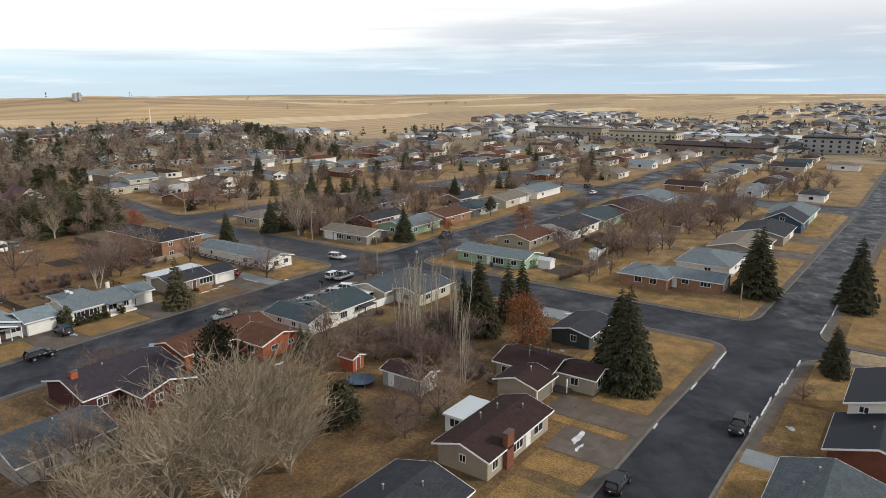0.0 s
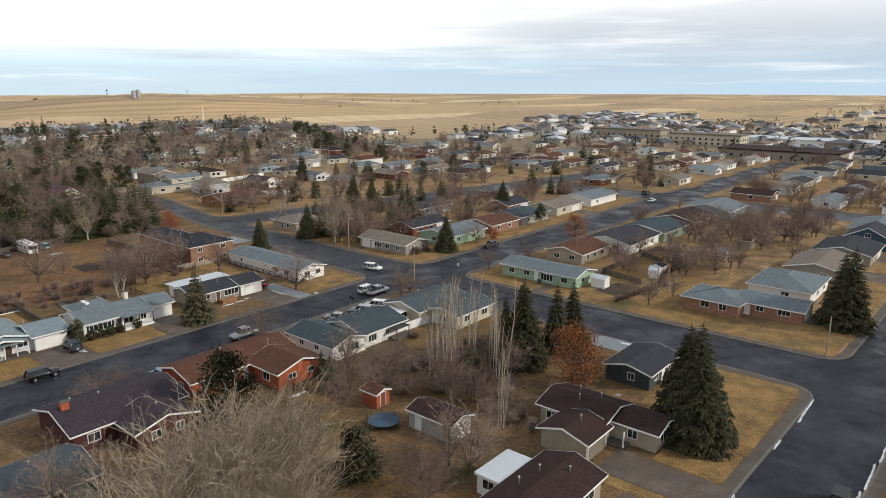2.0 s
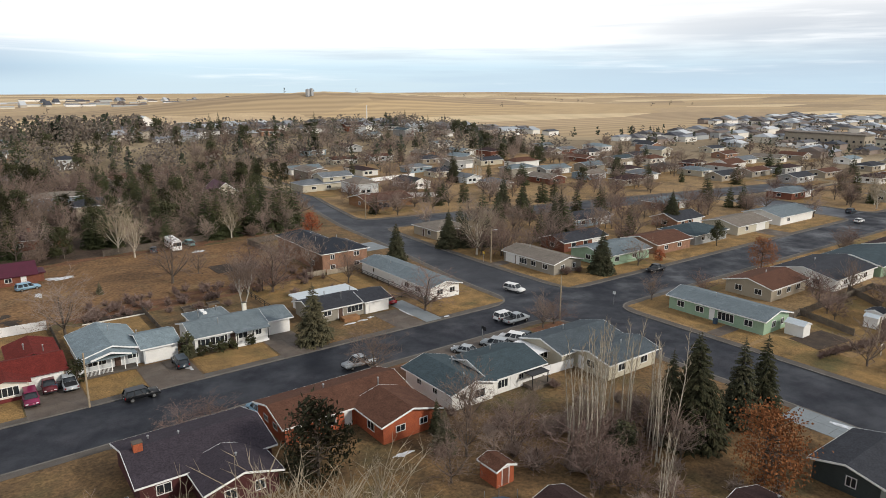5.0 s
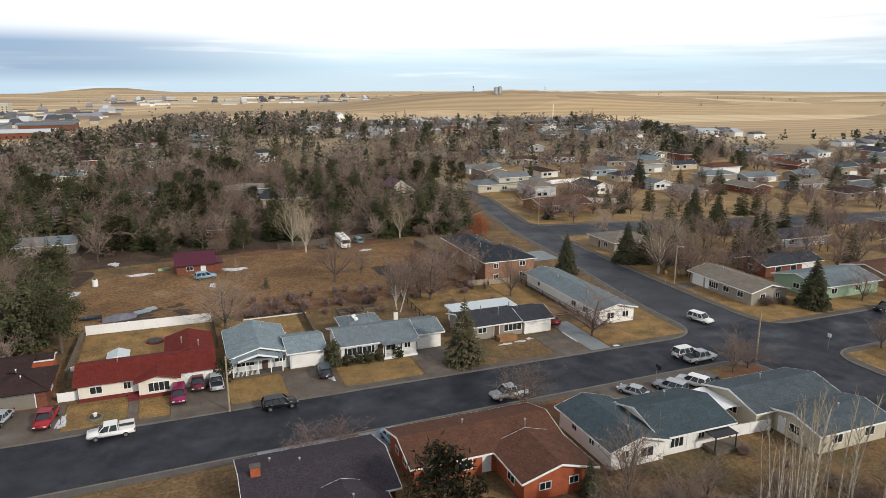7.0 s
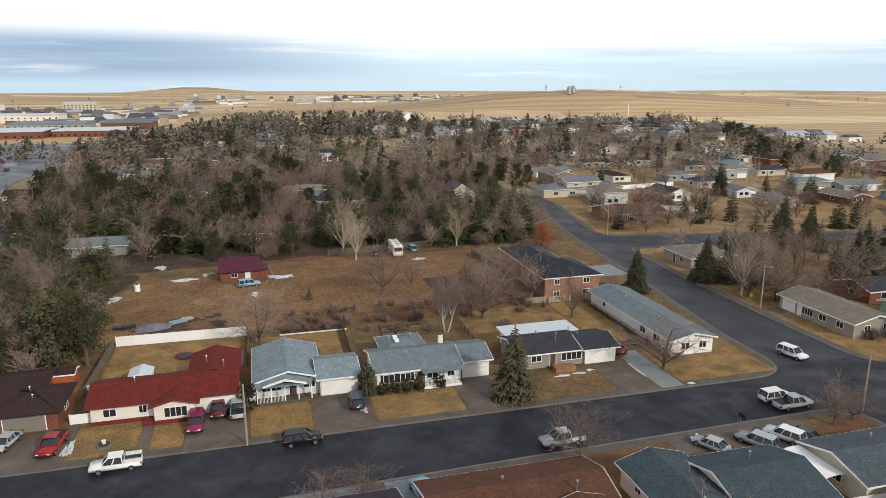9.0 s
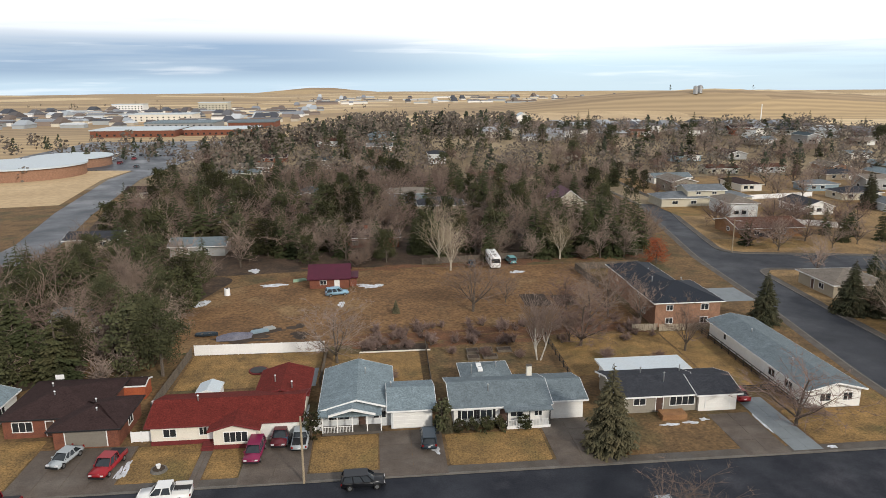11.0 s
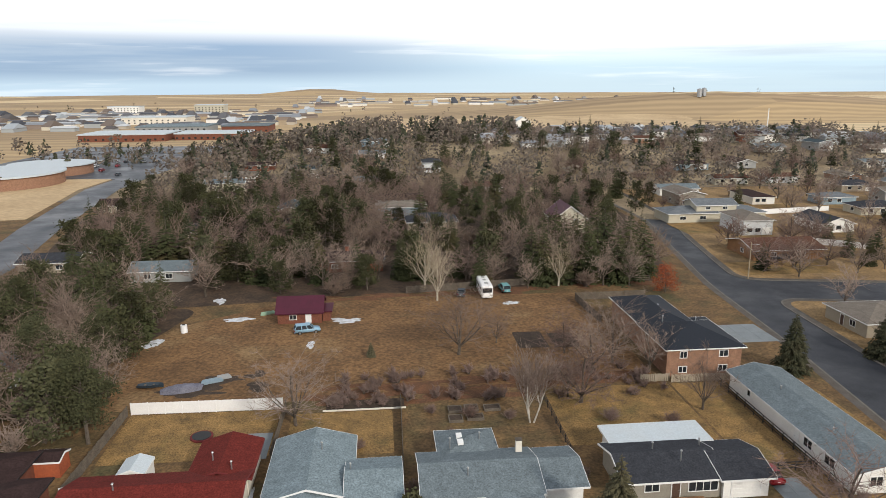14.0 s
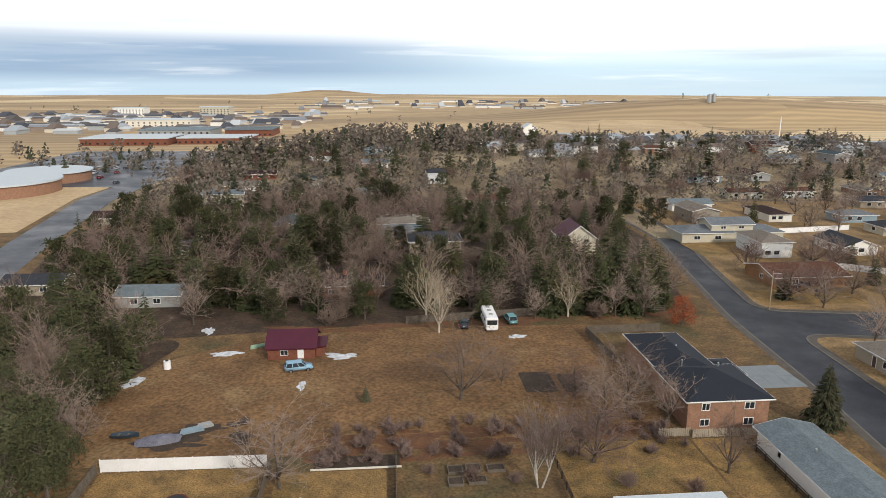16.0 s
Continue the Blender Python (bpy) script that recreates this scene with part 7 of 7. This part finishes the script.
p = thing("deck", 46.2, 103.6, 0.15, "cedar deck box with steps before the front door", "deck")
for k in range(8):
    part("board", boxes((-1.7, -0.9 + k * 0.22, 0.0, 1.7, -0.7 + k * 0.22, 0.75)), M["cedar"], p)
p = thing("deck", 55.0, 60.6, 0.15, "dark wooden deck with awning behind the white house", "deck")
part("platform", boxes((-2.4, -1.6, -0.1, 2.2, 1.7, 0.5)), M["wood"], p)
part("awning", boxes((-2.6, -1.4, 2.3, 1.0, 1.75, 2.4)), M["black"], p)
for x in (-2.4, 0.8):
    part("post", boxes((x - 0.06, -1.35, 0.5, x + 0.06, -1.23, 2.3)), M["black"], p)
t = thing("canopy", 60.2, 67.8, 0.15, "white curved vehicle shelter between two houses", "shelter")
bm = bmesh.new()
arc = [(2.2 * math.cos(a), 1.7 + 0.9 * math.sin(a)) for a in np.linspace(0, math.pi, 9)]
extrude_profile(bm, arc + [(u * 0.96, v - 0.06) for u, v in reversed(arc)], "y", -3.2, 3.2)
part("cover", bm, M["vinyl"], t)
for x in (-2.1, 2.1):
    for y in (-3.1, 0, 3.1):
        part("post", boxes((x - 0.05, y - 0.05, -0.1, x + 0.05, y + 0.05, 1.7)), M["metal"], t)

# ---- poles, signs ----
def pole(x, y, ht, label, lamp=False):
    t = thing("utility_pole", x, y, 0.1, label, "pole", "street poles")
    part("pole", cyl(bmesh.new(), 0, 0, -0.3, ht, 0.15, 0.11, 10), M["pole"], t)
    if lamp:
        part("arm", boxes((0.0, -0.04, ht - 0.5, 1.6, 0.04, ht - 0.42)), M["metal"], t)
        part("lamp_head", boxes((1.3, -0.12, ht - 0.62, 2.0, 0.12, ht - 0.5)), M["metal"], t)
    return t


pole(-1.8, 93.1, 8.2, "bare wooden utility pole beside the pavement")
pole(94.9, -2.0, 7.4, "bare wooden utility pole at the crossing corner")
pole(79.0, 79.2, 9.0, "bare wooden utility pole at the crossing corner")
pole(97.0, 121, 9.0, "wooden street pole with lamp arm", True)
pole(100.2, 190.0, 9.0, "wooden street pole with lamp arm", True)
pole(113.6, 36.3, 5.5, "wooden washing line pole in the yard")
pole(117.6, 35.4, 5.5, "wooden washing line pole in the yard")
for x, y, col in ((95.4, 79.6, "trim"), (95.8, 122.5, "yellow_sign")):
    t = thing("street_sign", x, y, 0.15, "small street sign on a thin metal post", "sign")
    part("post", cyl(bmesh.new(), 0, 0, -0.2, 2.6, 0.04, n=6), M["metal"], t)
    part("plate", boxes((-0.02, -0.35, 2.1, 0.02, 0.35, 2.75)), M[col], t)
for x, y, z, rot in ((-22.6, 109.5, 0.15, 20), (58.4, 78.0, 0.15, 90), (-39.0, 119.5, 0.15, 0)):
    t = thing("basketball_hoop", x, y, z, "basketball hoop with white backboard on a post", "basketball hoop")
    part("post", cyl(bmesh.new(), 0, 0, -0.1, 3.0, 0.07, n=8), M["metal"], t)
    part("backboard", boxes((-0.6, -0.3, 2.7, 0.6, -0.25, 3.4)), M["black"] if x > 50 else M["trim"], t)
    part("base", boxes((-0.45, -0.4, -0.02, 0.45, 0.5, 0.25)), M["black"], t)
    t.rotation_euler.z = radians(rot)

# ---- yard things ----
t = thing("trampoline", 28.6, 38.8, 0.15, "round trampoline with dark blue pad and net", "trampoline")
part("mat", cyl(bmesh.new(), 0, 0, 0.82, 0.86, 1.75, n=28), M["navy"], t)
rg = bmesh.new()
for i in range(28):
    a, b = 2 * math.pi * i / 28, 2 * math.pi * (i + 1) / 28
    q = [rg.verts.new((r * math.cos(w), r * math.sin(w), 0.9)) for r, w in ((1.76, a), (2.2, a), (2.2, b), (1.76, b))]
    rg.faces.new(q)
part("pad", rg, M["navy"], t)
for i in range(6):
    a = math.pi * i / 3
    part("leg", cyl(bmesh.new(), 2.1 * math.cos(a), 2.1 * math.sin(a), 0, 2.4, 0.035, n=6), M["metal"], t)
for x, y, r in ((-12.0, 125.2, 1.5),):
    t = thing("sunken_trampoline", x, y, 0.15, "round dark trampoline with maroon rim on the lawn", "trampoline")
    part("mat", cyl(bmesh.new(), 0, 0, 0.2, 0.3, r - 0.25, n=28), M["black"], t)
    part("rim", cyl(bmesh.new(), 0, 0, 0, 0.24, r, n=28), M["redpaint"], t)
t = thing("fire_pit", -19.0, 97.3, 0.15, "round stone planter ring on the front lawn", "planter")
part("ring", cyl(bmesh.new(), 0, 0, 0, 0.28, 1.0, 0.9, 16), M["kerb"], t)
part("bowl", cyl(bmesh.new(), 0, 0, 0.28, 0.34, 0.7, n=16), M["soil"], t)
part("pot", cyl(bmesh.new(), 0, 0, 0.34, 0.8, 0.18, 0.3, 10), M["trim"], t)
h = house("small white garden shed with a pale roof behind the house", [(-18.6, 113.5, -15.6, 117.0, 1.9, "y", 0.35)], "white", "r_white", category="shed", name="shed", o=0.12)
h = house("small brick-red garden shed", [(-29.8, 117.0, -26.6, 119.8, 2.1, "x", 0.3)], "brick", "r_choc", category="shed", name="shed", o=0.2)
h = house("white and black garden shed in the back garden", [(126.0, 40.5, 129.0, 43.5, 2.1, "x", 0.3)], "white", "r_dark", category="shed", name="shed", o=0.15)
h = house("white garden shed in the back garden", [(122.6, 40.0, 124.6, 42.4, 2.0, "y", 0.4)], "white", "r_white", category="shed", name="shed", o=0.1)
# awnings and slab behind the red-roofed house
slab("patio", rect(-8.0, 118.8, -2.6, 125.5), 0.1, 0.185, M["slab_grey"], "grey concrete patio behind the house")
t = thing("boat", -18.6, 140.4, 0.15, "boat under a crumpled grey-violet tarpaulin on the bare soil", "boat")
bm = bmesh.new()
rr = random.Random(4)
nx, ny = 12, 7
gridv = [[bm.verts.new(((i / nx - 0.5) * 6.4 * (1 - 0.1 * rr.random()), (j / ny - 0.5) * 2.4 * (0.5 + 0.5 * math.sin(math.pi * (i + 0.6) / (nx + 1.2))), 1.1 * math.sin(math.pi * j / ny) ** 0.6 * (0.55 + 0.45 * math.sin(math.pi * i / nx)) + rr.uniform(-0.06, 0.06) if 0 < j < ny else 0.0)) for j in range(ny + 1)] for i in range(nx + 1)]
for i in range(nx):
    for j in range(ny):
        bm.faces.new((gridv[i][j], gridv[i + 1][j], gridv[i + 1][j + 1], gridv[i][j + 1]))
part("tarpaulin", bm, M["tarp"], t)
t.rotation_euler.z = radians(12)
t = thing("rowing_boat", -23.8, 142.0, 0.15, "small dark teal boat beside the tarpaulin", "boat")
bm = bmesh.new()
for i in range(11):
    f = i / 10
    wd = 0.72 * math.sin(math.pi * (0.12 + 0.88 * f)) ** 0.6
    row = [bm.verts.new((-2.0 + 4.0 * f, wd * u, v * (0.55 + 0.15 * f) + 0.02)) for u, v in ((-1, 1), (-0.8, 0.3), (0, 0), (0.8, 0.3), (1, 1), (0.85, 0.98), (0, 0.35), (-0.85, 0.98))]
    if i:
        for k in range(8):
            bm.faces.new((last[k], last[(k + 1) % 8], row[(k + 1) % 8], row[k]))
    last = row
part("hull", bm, DBLUE, t)
for x in (-0.8, 0.5):
    part("seat", boxes((x - 0.14, -0.55, 0.45, x + 0.14, 0.55, 0.5)), M["wood"], t)
for x, y, w, d, lab, mt in ((-14.8, 143.2, 1.7, 0.7, "stack of blue-grey salvaged boards", "blueside"), (-13.2, 144.4, 1.2, 0.5, "stack of pale salvaged boards", "greyside"), (-11.0, 176.2, 1.6, 0.8, "stack of green panels beside the cabin", "green")):
    t = thing("board_pile", x, y, 0.15, lab, "boards")
    for k in range(5):
        part("board", boxes((-w + 0.1 * k, -d + 0.28 * k, 0.04 * k, w - 0.05 * k, -d + 0.24 + 0.28 * k, 0.3 + 0.05 * (k % 3))), M[mt], t)
    t.rotation_euler.z = radians(24)
t = thing("water_tank", -25.2, 166.8, 0.15, "white plastic water tank in the field", "tank")
part("drum", cyl(bmesh.new(), 0, 0, 0, 1.5, 0.65, 0.6, 14), M["vinyl"], t)
part("lid", cyl(bmesh.new(), 0, 0, 1.5, 1.62, 0.3, n=10), M["black"], t)
t = thing("motorhome", 35.4, 184.6, 0.15, "long white motorhome parked at the field's edge", "motorhome")
bm = boxes((-1.25, -4.4, 0.5, 1.25, 4.4, 3.2))
bmesh.ops.bevel(bm, geom=bm.edges[:], offset=0.18, segments=2, affect="EDGES")
part("body", bm, M["vinyl"], t)
part("windscreen", boxes((-1.05, -4.43, 1.7, 1.05, -4.38, 2.7)), M["glass"], t)
part("stripe", boxes((-1.27, -4.2, 1.0, -1.252, 4.2, 1.35), (1.252, -4.2, 1.0, 1.27, 4.2, 1.35)), M["greyside"], t)
for y in (-2.2, 0.4, 2.6):
    part("window", boxes((-1.275, y - 0.6, 1.9, -1.252, y + 0.6, 2.5), (1.252, y - 0.6, 1.9, 1.275, y + 0.6, 2.5)), M["glass"], t)
    part("roof_vent", boxes((-0.35, y - 0.35, 3.2, 0.35, y + 0.35, 3.42)), M["greyside"], t)
for y in (-3.0, 2.4):
    for x in (-1.1, 1.1):
        bm = bmesh.new()
        bmesh.ops.create_cone(bm, cap_ends=True, segments=16, radius1=0.45, radius2=0.45, depth=0.3, matrix=Matrix.Translation((x, y, 0.45)) @ Matrix.Rotation(math.pi / 2, 4, "Y"))
        part("tyre", bm, M["tyre"], t)
car("sedan", 30.2, 184.6, 80, DBLUE, "dark car beside the motorhome", 0.18)
car("van", 40.3, 186.6, 95, TEALP, "small teal van beside the motorhome", 0.18)
for x, y, c in ((-4.9, 101.9, "navy"), (-4.2, 102.2, "black"), (14.2, 102.6, "black"), (112.4, 52.2, "navy"), (101.2, 59.8, "navy")):
    t = thing("wheelie_bin", x, y, 0.18, f"{'blue' if c == 'navy' else 'black'} plastic wheelie bin beside the house", "bin", "wheelie bins")
    part("body", boxes((-0.3, -0.35, 0.05, 0.3, 0.35, 1.0)), M[c], t)
    part("lid", boxes((-0.33, -0.38, 1.0, 0.33, 0.38, 1.08)), M[c], t)

# ---- old snow ----
scrap = random.Random(44)
for i, (x, y, rx, ry) in enumerate(((-29.4, 160.2, 1.4, 3.6), (-15.4, 173.2, 3.0, 1.5), (4.8, 170.2, 3.0, 1.6), (-0.6, 157.6, 0.8, 1.6), (40.0, 177.6, 1.5, 1.3), (-23.2, 97.5, 0.5, 2.2), (13.7, 98.6, 0.5, 1.4),
                                    (44.6, 101.6, 1.6, 0.35), (48.0, 101.8, 1.2, 0.4), (50.2, 102.4, 0.7, 0.3), (33.4, 3.9, 2.2, 0.55), (30.4, 2.6, 0.9, 0.3), (78.4, 26.0, 0.6, 2.0), (51.5, -18.6, 0.6, 0.5), (-3.2, 110.5, 0.6, 2.4),
                                    (-50, 150, 3, 1.0), (-40, 172, 1.6, 3.2), (-22.6, 185, 1.2, 2.4), (62.6, 94.0, 0.6, 0.3), (57.2, 101, 0.25, 2.2), (27.0, 55.4, 1.6, 0.4), (-46, 143, 1.2, 2.2), (33, 63.2, 0.5, 1.2))):
    for k in range(6):
        a, q = scrap.uniform(0, 6.28), scrap.uniform(0.15, 0.85)
        slab("snow_patch", blob(x + rx * q * math.cos(a), y + ry * q * math.sin(a), rx * scrap.uniform(0.3, 0.65), ry * scrap.uniform(0.3, 0.6), 100 + 7 * i + k, 40, rough=0.5), 0.1, 0.2 + 0.005 * k, M["snow"], "thin scrap of old melting snow", "", "snow")
for i, (x, y, ln) in enumerate(((70.5, -4.4, 4.2), (58.0, -3.95, 1.4), (41.8, -3.4, 0.8), (50, -14.25, 2.6), (57, -14.5, 3.4), (64, -14.9, 2.8), (70, -15.2, 3.6), (77, -15.6, 1.6), (98, -16.5, 3.0), (112, -16.8, 4.0), (128, -17.2, 3.0))):
    for k in range(4):
        slab("snow_patch", blob(x + ln * (k - 1.5) * 0.5, y + scrap.uniform(-0.06, 0.06), ln * scrap.uniform(0.2, 0.36), 0.13, 500 + 5 * i + k, 30, rough=0.3), 0.03, 0.178 + 0.005 * k, M["snow"], "thin ridge of old snow along the kerb", "", "snow")
drive(73.2, 150.4, 84.6, 159.6, "slab_grey", label="pale concrete driveway of the brick house")

# ---- back gardens east of the side street ----
fence("weathered wooden picket fence between back gardens", 143.6, 54.3, 136.8, 45.0, 1.5, "wood", 2.4, 0.16)
fence("weathered wooden picket fence between back gardens", 119.5, 53.0, 115.6, 41.0, 1.4, "wood", 2.4, 0.16)
h = house("small white garden shed with a dark roof", [(142.6, 42.6, 145.6, 45.0, 2.0, "x", 0.3)], "white", "r_dark", category="shed", name="shed", o=0.12)
h = house("small beige garden shed with a grey roof", [(150.6, 33.6, 154.0, 36.4, 2.1, "x", 0.35)], "beige", "r_grey", category="shed", name="shed", o=0.15)
h = house("tan wooden garden shed with a brown roof", [(168.4, 32.4, 172.6, 35.4, 2.3, "y", 0.35)], "tan", "r_brown", category="shed", name="shed", o=0.15)


def clothes_pole(x, y):
    t = thing("clothes_pole", x, y, 0.15, "white T-shaped clothes line pole on the lawn", "clothes pole")
    part("post", cyl(bmesh.new(), 0, 0, 0, 1.9, 0.06, n=8), M["white"], t)
    part("crossbar", boxes((-0.75, -0.05, 1.9, 0.75, 0.05, 2.0)), M["white"], t)


clothes_pole(109.6, 34.1)
clothes_pole(114.8, 33.8)
hr = random.Random(31)
for x0, y0, x1, y1, n in ((100.2, 39.5, 117.8, 36.4, 16), (125.8, 40.5, 143.0, 39.3, 16), (117.8, 36.4, 125.8, 40.5, 8)):
    for k in range(n):
        f = (k + hr.uniform(-0.2, 0.2)) / n
        plant(T["deadbush"], x0 + (x1 - x0) * f, y0 + (y1 - y0) * f, hr.uniform(0.5, 0.75), group="hedge of bare shrubs")
slab("garden_bed", [(103.5, 41.5), (113, 40.2), (114, 46), (105, 47.5)], 0.05, 0.186, M["soil"], "dark bare vegetable bed", "structure")

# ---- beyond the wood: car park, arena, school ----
# avenue and car park share the far asphalt with its painted sheen
slab("road", [(-102, 150), (-88, 150), (-81, 195), (-82, 220), (-92, 270), (-105, 361), (-104, 420), (-92, 620), (-104, 620), (-118, 420), (-120, 361), (-106, 272), (-95, 222), (-94, 195)], 0.0, 0.2, M["asphalt_far"], "wet avenue beyond the wood, sky sheen painted into its colour", "structure", "road")
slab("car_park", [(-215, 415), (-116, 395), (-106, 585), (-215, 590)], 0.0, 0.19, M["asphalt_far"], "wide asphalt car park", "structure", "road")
slab("field", [(-220, 270), (-112, 290), (-123, 362), (-121, 398), (-220, 400)], 0.0, 0.185, M["straw"], "dry straw-coloured verge", "structure")
def land_patch(x0, y0, x1, y1, step, mat, label, seed):
    """A field laid over the rolling land, with a wavering edge."""
    r = random.Random(seed)
    nx, ny = int((x1 - x0) / step), int((y1 - y0) / step)
    wob = lambda i, j: r.uniform(-0.4, 0.4) * step if i in (0, nx) or j in (0, ny) else 0
    vs = []
    for i in range(nx + 1):
        for j in range(ny + 1):
            x, y = x0 + i * step + wob(i, j), y0 + j * step + wob(i, j)
            vs.append((x, y, land(x, y) + 0.5))
    fs = [(i * (ny + 1) + j, (i + 1) * (ny + 1) + j, (i + 1) * (ny + 1) + j + 1, i * (ny + 1) + j + 1) for i in range(nx) for j in range(ny)]
    tagged(pydata("field", vs, fs, M[mat]), label, "field", "", "structure")


land_patch(-40, 560, 380, 860, 20, "straw", "stubble field, straw colour brightened to look sunlit", 3)
rp = random.Random(8)
for i in range(26):
    x, y = rp.uniform(-190, -118), rp.choice((410, 430, 452, 474, 496))
    car(rp.choice(("sedan", "suv")), x, y + rp.uniform(-1, 1), rp.choice((88, 92)), rp.choice((WHITE, SILVER, DBLUE, RED, BLACK)), "small parked car on the distant car park", 0.2, "cars on the far car park")
t = thing("arena", -168, 384, 0, "round brick arena with flat pale wet roofs", "arena")
part("wall", cyl(bmesh.new(), 0, 0, 0, 5.5, 28, n=40), M["brick2"], t)
part("roof", cyl(bmesh.new(), 0, 0, 5.55, 6.3, 29, n=40), M["r_white"], t)
part("annex", cyl(bmesh.new(), 6, 42, 0, 5.0, 20, n=36), M["brick2"], t)
part("annex_roof", cyl(bmesh.new(), 6, 42, 5.05, 5.7, 21, n=36), M["r_white"], t)
for i, (x0, y0, x1, y1, ht, wall, roof, lab) in enumerate((
        (-235, 640, -165, 690, 5.5, "brick3", "r_white", "long red school hall with a white roof"), (-160, 650, -100, 690, 5, "brick3", "r_white", "red school wing with a pale roof"),
        (-215, 720, -150, 770, 7, "greyside", "r_blue", "grey school hall with a blue-white roof"), (-140, 740, -95, 790, 6, "brick3", "r_slate", "red hall with a slate roof"),
        (-290, 900, -215, 940, 8, "cream", "r_white", "pale institutional building across the plain"), (-270, 1160, -225, 1190, 15, "beige", "r_white", "tall beige hotel block across the plain"),
        (-430, 1240, -380, 1270, 11, "white", "r_white", "white office block across the plain"), (478, 12, 492, 46, 10, "greyside", "r_dark", "three-storey grey apartment block"),
        (512, 205, 528, 262, 9, "tan", "r_tan", "long tan apartment block"), (505, 140, 525, 195, 8, "beige", "r_tan", "beige apartment block with flat roof"),
        (430, 60, 465, 130, 5, "taupe", "r_choc", "long low brown-roofed school"), (540, 60, 570, 150, 4.5, "white", "r_white", "white flat-roofed hall beyond the houses"))):
    b = thing("large_building", x0, y0, 0, lab, "building")
    w, d = x1 - x0, y1 - y0
    part("wall", boxes((0, 0, -1, w, d, ht)), M[wall], b)
    part("roof", boxes((-0.6, -0.6, ht + 0.01, w + 0.6, d + 0.6, ht + 0.9)), M[roof], b)
    nf = max(1, int(ht // 3.2))
    for f in range(nf):
        for k in range(int(min(12, d // 4.5))):
            u = 2 + k * (d - 4) / max(1, int(min(12, d // 4.5)) - 1)
            part("window", boxes((-0.06, u - 0.8, 1 + f * 3.1, 0.02, u + 0.8, 2.5 + f * 3.1)), M["glass"], b)
        for k in range(int(min(12, w // 5))):
            u = 2 + k * (w - 4) / max(1, int(min(12, w // 5)) - 1)
            part("window", boxes((u - 0.9, -0.06, 1 + f * 3.1, u + 0.9, 0.02, 2.5 + f * 3.1)), M["glass"], b)


for t in T.values():
    drop_master(t)
